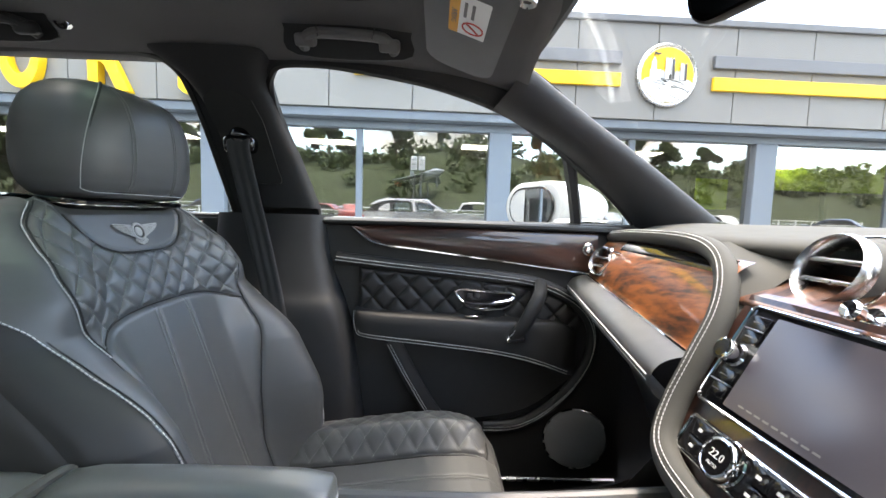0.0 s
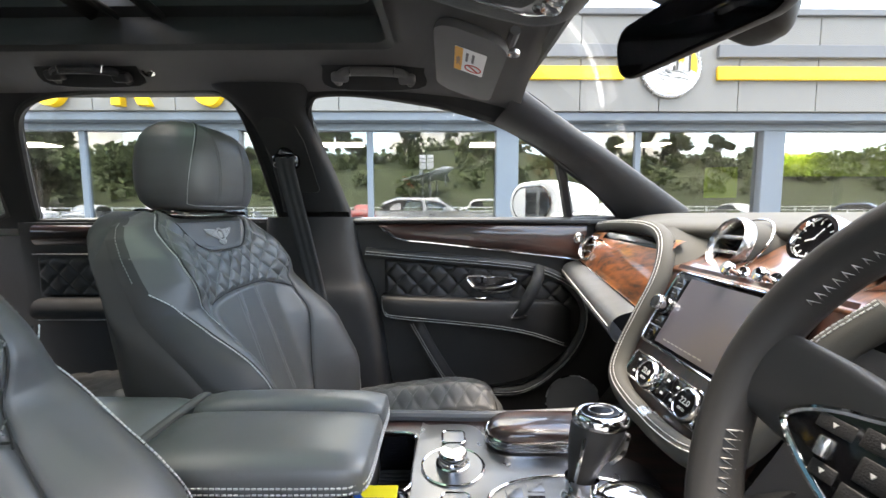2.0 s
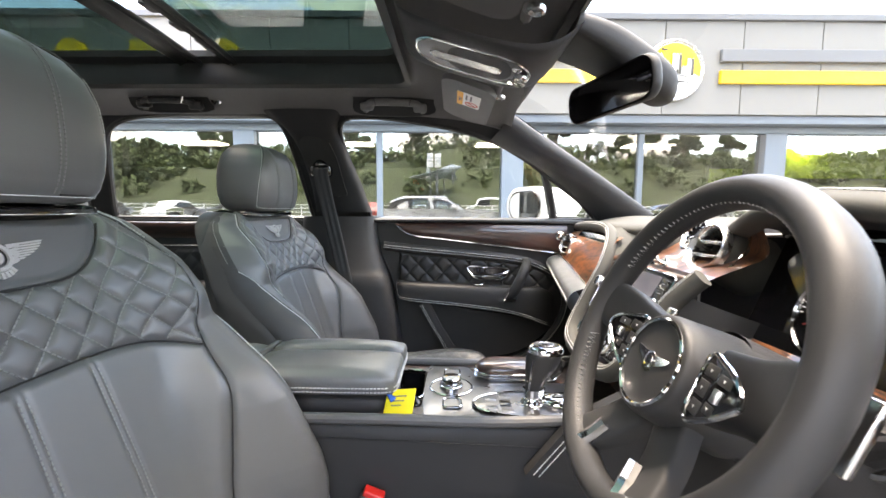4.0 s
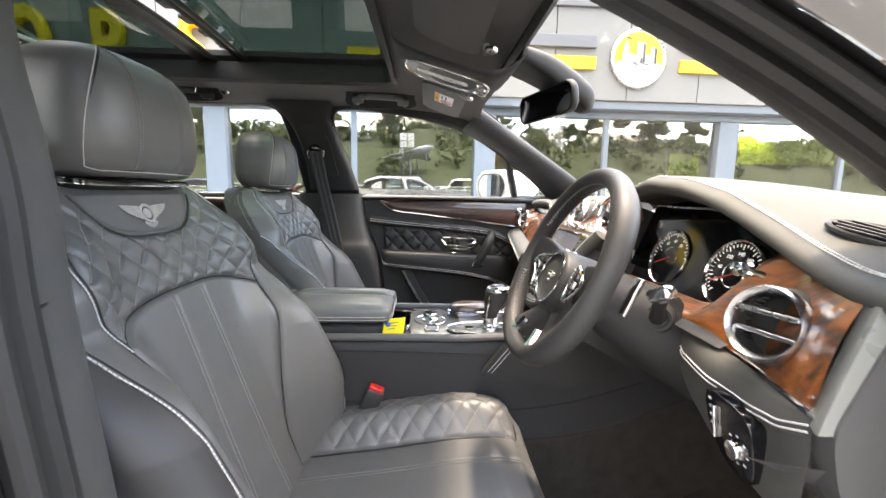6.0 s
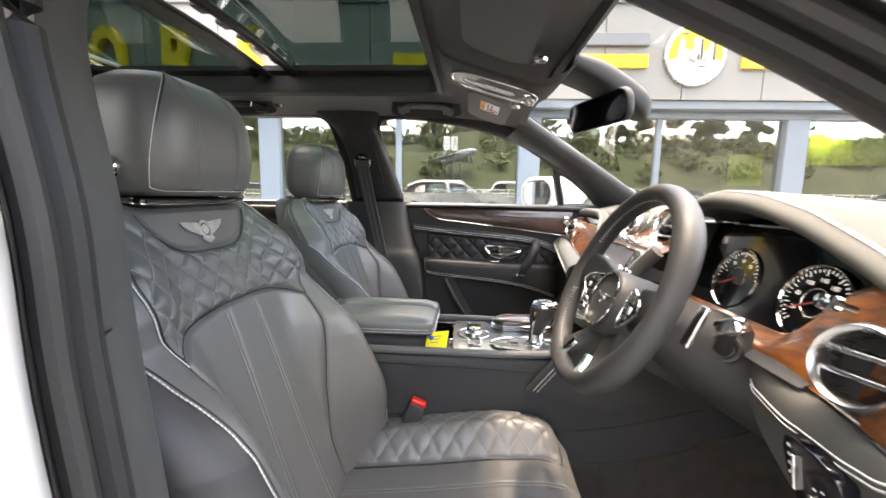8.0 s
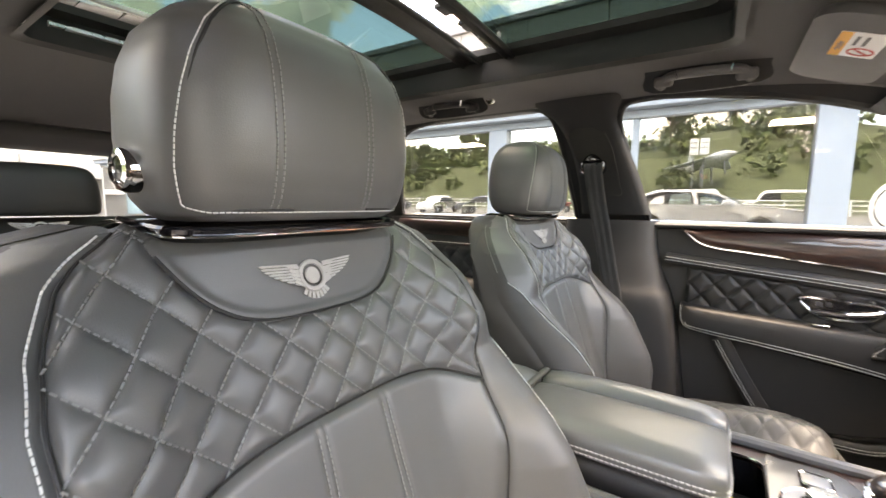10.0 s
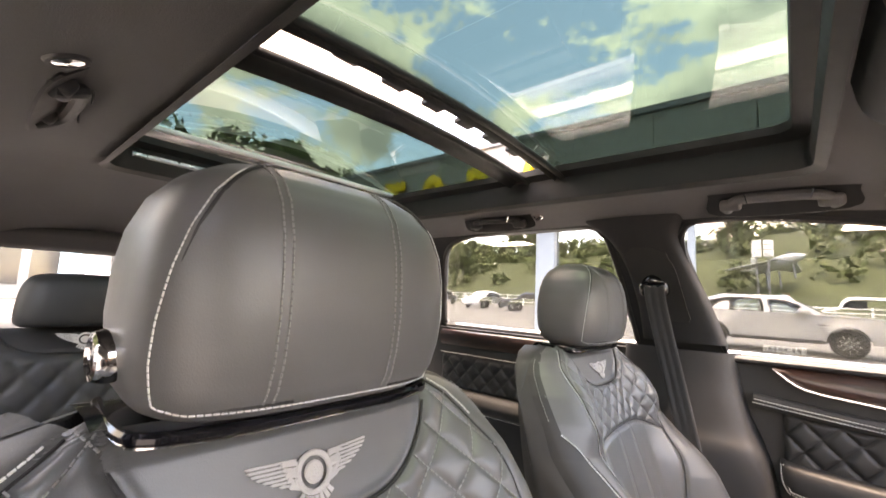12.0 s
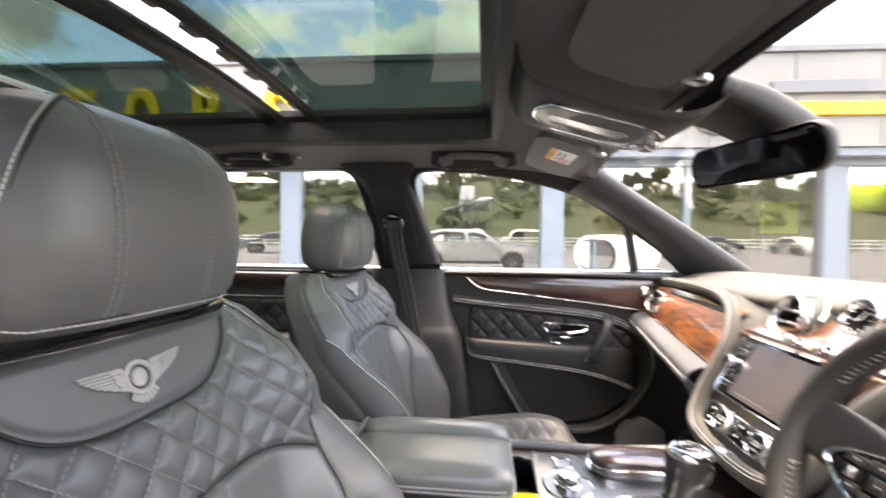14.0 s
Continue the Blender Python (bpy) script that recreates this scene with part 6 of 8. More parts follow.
loft("tunnel_carpet", [[(x, y - 0.001, z), (x, y - 0.007, z - 0.006), (x, y - 0.010, z - 0.03), (x, y - 0.03, 0.40)] for x, y, z in SEAM], CARPET, con, "dark brown carpet of the tunnel", n=1, m=4)
HOLE = [(-0.080 + x, 0.030 + y) for x, y in rounded(0.062, 0.132, 0.020)]
plate("veneer_deck", [(-0.12, YA + 0.012), (0.34, YA + 0.012), (0.34, YB - 0.012), (-0.12, YB - 0.012)], 0.004, WOOD_D, con, "glossy dark walnut deck", m=pose(0, 0, ZT - 0.004), holes=[HOLE])
for y in (YA + 0.006, YB - 0.006):
    tube("deck_rail", [(-0.62, y, ZT + 0.006), (-0.12, y, ZT + 0.006), (0.10, y, ZT + 0.005), (0.34, y, ZT + 0.02)], 0.009, LEATHER, con, "leather rail", sides=10)
tube("side_seam", [(-0.60, YA - 0.001, 0.822), (-0.1, YA - 0.001, 0.815), (0.30, YA - 0.001, 0.802)], 0.0016, RUBBER, con, sides=6)
tube("side_seam", [(-0.30, YA - 0.002, 0.700), (0.0, YA - 0.002, 0.690), (0.15, YA - 0.002, 0.672), (0.32, YA - 0.002, 0.690), (0.50, YA - 0.002, 0.74)], 0.0016, RUBBER, con, sides=6)
tube("side_seam", [(-0.30, YA - 0.002, 0.63), (0.05, YA - 0.002, 0.625), (0.22, YA - 0.002, 0.60), (0.42, YA - 0.002, 0.63), (0.55, YA - 0.002, 0.68)], 0.0016, RUBBER, con, sides=6)
plate("metal_deck", smooth_path([(-0.045, -0.115), (-0.045, 0.13), (-0.03, 0.142), (0.03, 0.142), (0.052, 0.10), (0.075, 0.055), (0.14, 0.055), (0.235, 0.035), (0.25, -0.03), (0.22, -0.095), (0.14, -0.118), (0.0, -0.13)], 4, True)[:, :2].tolist(), 0.004, BRUSH, con, "brushed metal top plate", m=pose(0, CY - 0.010, ZT + 0.001) @ Matrix.Diagonal((1, 0.80, 1, 1)), bevel=0.001)
# cup holder
hold = loft("cup_holder", [[(x, y, z) for x, y in HOLE] for z in (ZT, ZT - 0.02, ZT - 0.06)], GLOSS, con, "open cup holder with a ribbed mat", closed=True, n=2, m=1)
tube("holder_rim", [(x, y, ZT + 0.002) for x, y in HOLE], 0.0022, CHROME, hold, closed=True, n=1, sides=6)
plate("holder_mat", HOLE, 0.003, RUBBER, hold, m=pose(0, 0, ZT - 0.060))
for k in range(14):
    rbox("mat_rib", (-0.106, -0.0315 + 0.0092 * k, ZT - 0.057), (-0.054, -0.0275 + 0.0092 * k, ZT - 0.0545), PLASTIC, hold, bevel=0.001, seg=1)
# rotary control and square buttons
mk = pose(0.002, 0.010, ZT + 0.004)
kn = lathe("rotary_control", [(0, 0.023), (0.016, 0.0225), (0.0182, 0.020), (0.0182, 0.014), (0.0195, 0.012), (0.0195, 0.008), (0.022, 0.007), (0.022, 0.0)], CHROME, con, "chrome rotary control", m=mk, sides=36)
lathe("control_ring", [(0.022, 0.0025), (0.038, 0.0025), (0.040, 0.001), (0.040, 0)], BRUSH, kn, m=mk, sides=40)
tube("control_edge", ring_pts((0.002, 0.010, ZT + 0.006), 0.040, (0, 0, 1), 28, up=(1, 0, 0)), 0.0018, CHROME, kn, closed=True, n=1, sides=6)
for y in (0.074, -0.060):
    b = plate("square_button", rounded(0.030, 0.030, 0.006), 0.004, BRUSH, con, "square metal button", m=pose(0.004, y, ZT + 0.005), bevel=0.001)
    tube("button_edge", [(0.004 + p, y + q, ZT + 0.008) for p, q in rounded(0.032, 0.032, 0.007)], 0.0016, CHROME, b, closed=True, n=1, sides=6)
# veneered lid beside the lever
secs = []
for k, (sx, h) in enumerate(((1.0, 0.0), (1.02, 0.008), (0.99, 0.019), (0.90, 0.027), (0.70, 0.031), (0.3, 0.033), (0.02, 0.0335))):
    secs.append([(0.135 + sx * p, 0.074 + sx * q, ZT + 0.004 + h) for p, q in rounded(0.165, 0.068, 0.033, 5)])
lid = loft("veneer_lid", secs, WOOD_D, con, "raised glossy walnut lid", closed=True, n=3, m=1)
for h in (0.004, 0.009, 0.014):
    tube("lid_strip", [(0.135 + p, 0.074 + q, ZT + 0.004 + h) for p, q in rounded(0.169, 0.072, 0.035, 5)], 0.0022, CHROME, lid, "chrome strip", closed=True, n=1, sides=6)
# selector plate
plate("selector_plate", [(0.138 + 0.098 * math.cos(a), -0.062 + 0.047 * math.sin(a)) for a in np.linspace(0, 2 * math.pi, 40)[:-1]], 0.004, BRUSH, con, "oval selector plate with chrome edge", m=pose(0, 0, ZT + 0.005), bevel=0.001)
tube("selector_edge", [(0.138 + 0.098 * math.cos(a), -0.062 + 0.047 * math.sin(a), ZT + 0.009) for a in np.linspace(0, 2 * math.pi, 40)[:-1]], 0.0022, CHROME, con, closed=True, n=1, sides=6)
for x, y in ((0.072, -0.046), (0.072, -0.078), (0.098, -0.036), (0.098, -0.088)):
    rbox("selector_button", (x - 0.010, y - 0.008, ZT + 0.008), (x + 0.010, y + 0.008, ZT + 0.0100), BRUSH, con, bevel=0.002)
    rbox("button_print", (x - 0.0025, y - 0.002, ZT + 0.0101), (x + 0.0025, y + 0.002, ZT + 0.0104), INK, con, bevel=0)
rbox("selector_window", (0.086, -0.073, ZT + 0.008), (0.106, -0.051, ZT + 0.0105), GLOSS, con, bevel=0.001)
loft("lever_guard", [[(0.20 + 0.045 * math.cos(a) * s, -0.062 + 0.026 * math.sin(a) * s, ZT + 0.008 + h) for a in np.linspace(0, 2 * math.pi, 14)[:-1]] for s, h in ((1, 0), (0.97, 0.008), (0.8, 0.014), (0.4, 0.016), (0.02, 0.016))], CHROME, con, closed=True, n=3, m=2)

gear = thing("gear_lever", "black leather gear lever with a chrome cap", "gear lever")
secs = []
for h, x, rx, ry in ((0.030, 0.146, 0.0150, 0.0120), (0.045, 0.149, 0.0175, 0.0150), (0.060, 0.154, 0.0225, 0.0190), (0.076, 0.159, 0.0275, 0.0225), (0.092, 0.163, 0.0300, 0.0242), (0.099, 0.1645, 0.0300, 0.0243)):
    secs.append([(x + rx * math.cos(a), -0.052 + ry * math.sin(a), ZT + h) for a in np.linspace(0, 2 * math.pi, 18)[:-1]])
loft("grip", secs, LEATHER_W, gear, "black leather grip", closed=True, n=3, m=2, caps=True)
secs = []
for h, x, r in ((0.004, 0.146, 0.021), (0.010, 0.146, 0.019), (0.018, 0.146, 0.0145), (0.028, 0.146, 0.0150), (0.034, 0.147, 0.0162)):
    secs.append([(x + r * 1.2 * math.cos(a), -0.052 + r * math.sin(a), ZT + h) for a in np.linspace(0, 2 * math.pi, 18)[:-1]])
loft("stem", secs, CHROME, gear, "polished chrome stem", closed=True, n=3, m=2)
secs = []
for h, q in ((0.098, 1.0), (0.101, 1.03), (0.106, 1.0), (0.110, 0.90), (0.1115, 0.78), (0.1105, 0.72), (0.1105, 0.02)):
    secs.append([(0.1655 + 0.0305 * q * math.cos(a), -0.052 + 0.0248 * q * math.sin(a), ZT + h) for a in np.linspace(0, 2 * math.pi, 22)[:-1]])
cap = loft("cap", secs, CHROME, gear, "polished chrome cap", closed=True, n=3, m=2)
plate("cap_badge", [(0.1655 + 0.0205 * math.cos(a), -0.052 + 0.0165 * math.sin(a)) for a in np.linspace(0, 2 * math.pi, 28)[:-1]], 0.0008, GLOSS, cap, "black cap disc", m=pose(0, 0, ZT + 0.1108))
tube("badge_ring", [(0.1655 + 0.013 * math.cos(a), -0.052 + 0.0105 * math.sin(a), ZT + 0.1118) for a in np.linspace(0, 2 * math.pi, 24)[:-1]], 0.0011, SATIN, cap, closed=True, n=1, sides=6)
tube("release_trigger", [(0.176, -0.052, ZT + 0.052), (0.190, -0.052, ZT + 0.066), (0.196, -0.052, ZT + 0.084)], [0.006, 0.007, 0.004], CHROME, gear, "chrome release trigger", sides=8)
tube("grip_strip", [(0.136, -0.063, ZT + 0.034), (0.138, -0.070, ZT + 0.062), (0.141, -0.074, ZT + 0.092)], 0.0022, CHROME, gear, "thin chrome strip", sides=6)

# padded armrest box
arm = thing("storage_box", "padded black leather storage box with white thread between the seats", "storage box")


def pad_block(name, lo, hi, r, mat, parent, label="", crown=0.006):
    bm = bmesh.new()
    bmesh.ops.create_cube(bm, size=1.0)
    bmesh.ops.subdivide_edges(bm, edges=list(bm.edges), cuts=7, use_grid_fill=True)
    for v in bm.verts:
        p = [lo[i] + (v.co[i] + 0.5) * (hi[i] - lo[i]) for i in range(3)]
        c = [min(max(p[i], lo[i] + r), hi[i] - r) for i in range(3)]
        d = Vector(p) - Vector(c)
        if d.length > 1e-9:
            m_ = max(abs(k) for k in d)
            d = d.normalized() * m_
        q = Vector(c) + d
        u, w = (p[0] - lo[0]) / (hi[0] - lo[0]), (p[1] - lo[1]) / (hi[1] - lo[1])
        q.z += crown * 16 * u * (1 - u) * w * (1 - w) * (1 if p[2] > (lo[2] + hi[2]) / 2 else 0)
        v.co = q
    return part(name, bm, mat, parent, label, 70)


# lids and rear deck use the lightened leather for light from above
pad_block("lid", (-0.365, 0.052, 0.864), (-0.092, 0.112, 0.906), 0.016, LEATHER_LIT, arm, "padded lid half")
pad_block("lid", (-0.365, -0.084, 0.864), (-0.092, 0.050, 0.906), 0.016, LEATHER_LIT, arm, "padded lid half")
pad_block("box", (-0.375, -0.078, 0.76), (-0.105, 0.106, 0.866), 0.02, PLASTIC, arm, "dark box")
pad_block("rear_deck", (-0.66, -0.090, 0.76), (-0.375, 0.118, 0.898), 0.025, LEATHER_LIT, arm, "fixed leather rear deck")
tube("joint_strip", [(-0.370, -0.084, 0.886), (-0.370, -0.060, 0.900), (-0.370, 0.088, 0.900), (-0.370, 0.112, 0.886)], 0.006, LEATHER_G, arm, "pale leather joint", sides=8)
runs = []
for k, z in enumerate((0.8825, 0.8755)):
    off = 0.0005
    loop = [(-0.36, -0.0845 - off, z), (-0.14, -0.0845 - off, z), (-0.105, -0.080, z), (-0.0915, -0.064, z), (-0.0912, 0.02, z), (-0.0912, 0.092, z), (-0.105, 0.108, z), (-0.14, 0.1125, z), (-0.36, 0.1125, z)]
    runs.append(smooth_path(loop, 6))
stitches("white_thread", runs, THREAD, arm, "white contrast thread", step=0.0064, length=0.0046, r=0.0011)

# key and tag in the cup holder
key = thing("car_key", "black and chrome car key lying in the cup holder", "car key")
pad_block("key_body", (-0.090, -0.060, ZT - 0.012), (-0.050, -0.034, ZT + 0.006), 0.007, GLOSS, key)
tube("key_edge", [(-0.070 + p, -0.047 + q, ZT - 0.002) for p, q in rounded(0.042, 0.028, 0.010)], 0.002, CHROME, key, "chrome edge", closed=True, n=1, sides=6)
tag = rbox("key_tag", (-0.026, -0.022, 0), (0.026, 0.022, 0.003), YELLOW, None, bevel=0.001, m=pose(-0.084, -0.086, ZT + 0.020, 40, -10, -14))
tagged(tag, "bright yellow key tag with faint writing", "key tag")
for k in range(3):
    rbox("writing", (-0.014, 0.008 - 0.008 * k, 0.003), (0.012 - 0.004 * k, 0.010 - 0.008 * k, 0.0034), INK, tag, bevel=0, m=pose(-0.084, -0.086, ZT + 0.020, 40, -10, -14))
clip = rbox("tag_clip", (-0.006, -0.02, 0), (0.006, 0.02, 0.006), BLUEP, None, bevel=0.002, m=pose(-0.104, -0.066, ZT + 0.024, 20, -20, 25))
tagged(clip, "small blue plastic clip by the key tag", "clip")

# belt buckles
for y, x, yaw in ((-0.142, -0.138, 0), (0.165, -0.20, 0)):
    bk = thing("seat_belt_buckle", "black seat belt buckle with a red button", "buckle")
    mb_ = pose(x, y, 0.688, 0, 22, 0)
    rbox("housing", (-0.020, -0.012, -0.02), (0.020, 0.012, 0.050), PLASTIC, bk, bevel=0.005, m=mb_)
    rbox("button", (-0.017, -0.0095, 0.047), (0.017, 0.0095, 0.058), RED, bk, "red release button", bevel=0.003, m=mb_)
    tube("strap", [(x - 0.004, y, 0.68), (x - 0.03, y, 0.58)], 0.012, RUBBER, bk, sides=6, flat=0.3)

# ---- passenger door ----
door = thing("front_door_left", "closed front passenger door with quilted black leather and dark walnut", "car door")
DY = 0.735
bw = [(-0.285, 1.145), (0.0, 1.145), (0.48, 1.14), (0.50, 1.05), (0.50, 0.60), (0.46, 0.45), (-0.12, 0.45), (-0.17, 0.62), (-0.21, 0.90), (-0.265, 1.05)]
# door leather takes the darkened tone, so its shade is in the colour
plate("panel", smooth_path(bw, 3, True)[:, :2].tolist(), 0.06, LEATHER_SHADE, door, "black leather panel", warp=lambda c: (c[0], DY + c[2] + 0.015 * (0.9 - c[1]), c[1]))
# veneer along the top
secs = []
for s in np.linspace(0, 1, 12):
    x = -0.205 + 0.615 * s
    zt = 1.137 - 0.004 * s
    zb = zt - np.interp(s, [0, 0.04, 0.1, 0.3, 1], [0.004, 0.026, 0.042, 0.054, 0.10])
    y = DY - 0.018 + 0.004 * s
    secs.append([(x, y + 0.02, zt + 0.004), (x, y + 0.002, zt), (x, y - 0.006, (zt + zb) / 2), (x, y, zb), (x, y + 0.02, zb - 0.004)])
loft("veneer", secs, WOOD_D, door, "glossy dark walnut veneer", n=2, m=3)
tube("veneer_strip", [(-0.205 + 0.615 * s, DY - 0.020 + 0.004 * s, 1.137 - 0.004 * s - float(np.interp(s, [0, 0.04, 0.1, 0.3, 1], [0.002, 0.027, 0.044, 0.056, 0.103]))) for s in np.linspace(0, 1, 16)], 0.0034, CHROME, door, "thin chrome strip", sides=6, n=3)
tube("window_ledge", [(-0.28, DY - 0.005, 1.146), (0.1, DY - 0.008, 1.148), (0.47, DY - 0.005, 1.142)], 0.016, LEATHER_SHADE, door, "leather window ledge", sides=10, flat=0.6)
lathe("mirror_switch", [(0, 0.012), (0.010, 0.011), (0.012, 0.006), (0.016, 0.003), (0.016, 0)], CHROME, door, m=facing((0.385, DY - 0.022, 1.095), (0, -1, 0)), sides=24)
# quilted inset
oq = smooth_path([(-0.245, 1.055), (-0.1, 1.040), (0.12, 1.022), (0.25, 1.005), (0.335, 0.975), (0.39, 0.93), (0.41, 0.885)], 6)[:, :2]


def q_top(x):
    return float(np.interp(x, oq[:, 0], oq[:, 1]))


nu, nv = 150, 60
V, Hh = [], []
XX, VV = np.meshgrid(np.linspace(-0.19, 0.395, nu), np.linspace(0, 1, nv))
TOP = np.vectorize(q_top)(XX) - 0.014
BOT = np.full(XX.shape, 0.895)
ZZ = BOT + (TOP - BOT) * VV
edge_d = np.minimum(np.minimum(XX + 0.19, 0.395 - XX), np.minimum(TOP - ZZ, ZZ - BOT + 0.02))
hq = quilt_h(XX, ZZ, 0.062, 0.066, 0.011) * smooth01(edge_d / 0.010)
YY = DY - 0.006 - hq + 0.015 * (0.9 - ZZ)
mesh_part("quilted_inset", np.stack([XX, YY, ZZ], -1).reshape(-1, 3), grid_faces(nu, nv), LEATHER_SHADE, door, "diamond-quilted leather inset", 60)
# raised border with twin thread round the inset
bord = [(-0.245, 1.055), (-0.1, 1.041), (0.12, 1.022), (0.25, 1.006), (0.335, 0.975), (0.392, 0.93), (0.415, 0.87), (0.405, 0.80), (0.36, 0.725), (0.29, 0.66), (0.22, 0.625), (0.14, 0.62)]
tube("border_roll", [(x, DY - 0.010 + 0.015 * (0.9 - z), z) for x, z in bord], 0.016, LEATHER_SHADE, door, sides=10, n=6, up=(0, 1, 0), flat=0.8)
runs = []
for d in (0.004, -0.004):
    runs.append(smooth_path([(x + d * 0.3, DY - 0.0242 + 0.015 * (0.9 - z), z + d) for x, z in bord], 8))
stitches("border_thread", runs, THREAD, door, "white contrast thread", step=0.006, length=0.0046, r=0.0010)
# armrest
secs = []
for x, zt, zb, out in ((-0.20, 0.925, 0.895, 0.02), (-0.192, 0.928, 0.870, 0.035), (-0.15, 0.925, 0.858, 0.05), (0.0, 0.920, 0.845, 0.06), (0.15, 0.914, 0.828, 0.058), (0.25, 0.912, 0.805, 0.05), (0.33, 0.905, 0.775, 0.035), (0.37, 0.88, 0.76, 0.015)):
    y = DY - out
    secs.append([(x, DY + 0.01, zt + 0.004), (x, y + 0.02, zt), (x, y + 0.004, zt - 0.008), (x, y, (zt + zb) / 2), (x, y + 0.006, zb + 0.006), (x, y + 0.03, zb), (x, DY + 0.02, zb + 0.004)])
loft("armrest", secs, LEATHER_SHADE, door, "leather armrest", n=5, m=3)
runs = []
for d in (0.0, 0.007):
    runs.append(smooth_path([(-0.198 + d * 0.6, DY - 0.026, 0.925), (-0.192 + d, DY - 0.037, 0.88), (-0.16, DY - 0.050, 0.864 + d), (0.0, DY - 0.060, 0.851 + d), (0.15, DY - 0.058, 0.834 + d), (0.25, DY - 0.050, 0.812 + d), (0.345, DY - 0.034, 0.776 + d)], 8))
stitches("armrest_thread", runs, THREAD, door, "white contrast thread", step=0.006, length=0.0046, r=0.0010)
# handle in its bowl
mh = facing((0.132, DY - 0.016, 0.962), (0, -1, 0.05))
plate("handle_bowl", smooth_path([(0.072, 0.020), (-0.070, 0.012), (-0.062, -0.014), (-0.03, -0.026), (0.03, -0.026), (0.062, -0.006)], 4, True)[:, :2].tolist(), 0.004, GLOSS, door, m=mh @ Matrix.Diagonal((-1, 1, 1, 1)), bevel=0)
hn = tube("handle_bezel", [mh @ Vector((-x, y, 0.004)) for x, y in ((0.072, 0.020), (0.0, 0.0175), (-0.070, 0.012), (-0.062, -0.014), (-0.03, -0.026), (0.03, -0.026), (0.062, -0.006))], 0.0034, CHROME, door, "chrome handle bezel", closed=True, n=5, sides=8)
tube("handle_pull", [mh @ Vector((-0.052, -0.010, 0.008)), mh @ Vector((0.0, -0.012, 0.016)), mh @ Vector((0.055, -0.004, 0.012)), mh @ Vector((0.068, 0.004, 0.006))], 0.0055, CHROME, door, "chrome door pull", sides=8)
for k in range(2):
    rbox("memory_button", (-0.046 + 0.018 * k, 0.002, 0.003), (-0.034 + 0.018 * k, 0.013, 0.007), PLASTIC, door, bevel=0.002, m=mh)
rbox("lock_switch", (0.08, DY - 0.048, 0.9185), (0.112, DY - 0.036, 0.924), CHROME, door, "small chrome switch", bevel=0.002)
# sloping grab strap
gp = [(0.268, DY - 0.028, 1.008), (0.258, DY - 0.062, 0.985), (0.235, DY - 0.075, 0.94), (0.212, DY - 0.070, 0.895), (0.200, DY - 0.045, 0.872)]
tube("grab_strap", gp, [0.016, 0.0175, 0.0175, 0.0165, 0.015], LEATHER_SHADE, door, "leather grab strap", sides=12, up=(0, 1, 0), flat=0.75)
tube("strap_clip", [(0.182, DY - 0.058, 0.868), (0.226, DY - 0.054, 0.871)], 0.0115, CHROME, door, "chrome strap clip", sides=8, flat=0.7)
sp2 = smooth_path(gp, 8)
stitches("strap_thread", [sp2 + np.array([-0.016, -0.004, -0.004])], THREAD, door, step=0.006, length=0.0044, r=0.0009)
# lower pocket and speaker
secs = []
for x, z0, z1, out in ((-0.06, 0.62, 0.845, 0.0), (0.0, 0.625, 0.835, 0.005), (0.1, 0.63, 0.82, 0.0), (0.25, 0.66, 0.80, 0.0), (0.36, 0.74, 0.78, 0.0)):
    secs.append([(x, DY - 0.012, z0), (x, DY + 0.03, z0 + 0.02), (x, DY + 0.035, (z0 + z1) / 2), (x, DY + 0.0, z1)])
loft("pocket", secs, GLOSS, door, "deep dark pocket", n=4, m=3)
tube("pocket_rib", [(-0.10, DY - 0.018, 0.845), (-0.055, DY - 0.022, 0.76), (0.0, DY - 0.022, 0.67), (0.035, DY - 0.016, 0.625)], 0.022, LEATHER_SHADE, door, "raised leather rib", sides=10, up=(0, 1, 0), flat=0.5)
stitches("rib_thread", [smooth_path([(-0.112 + d, DY - 0.0285, 0.84), (-0.067 + d, DY - 0.0325, 0.76), (-0.012 + d, DY - 0.0325, 0.67), (0.02 + d, DY - 0.027, 0.63)], 8) for d in (0.0, 0.007)], THREAD, door, step=0.006, length=0.0044, r=0.0009)
ms = facing((0.385, DY - 0.002, 0.590), (-0.10, -1, 0))
sp3 = lathe("speaker", [(0, 0.012), (0.05, 0.0115), (0.074, 0.009), (0.080, 0.006)], GRILLE, door, "round grey speaker grille", m=ms, sides=48)
tube("speaker_ring", [ms @ Vector((0.081 * math.cos(a), 0.081 * math.sin(a), 0.006)) for a in np.linspace(0, 2 * math.pi, 48)[:-1]], 0.0022, SATIN, sp3, closed=True, n=1, sides=6)
tube("sill_strip", [(0.10, 0.735, 0.47), (0.50, 0.735, 0.47)], 0.006, SATIN, door, "bright sill strip", sides=6)

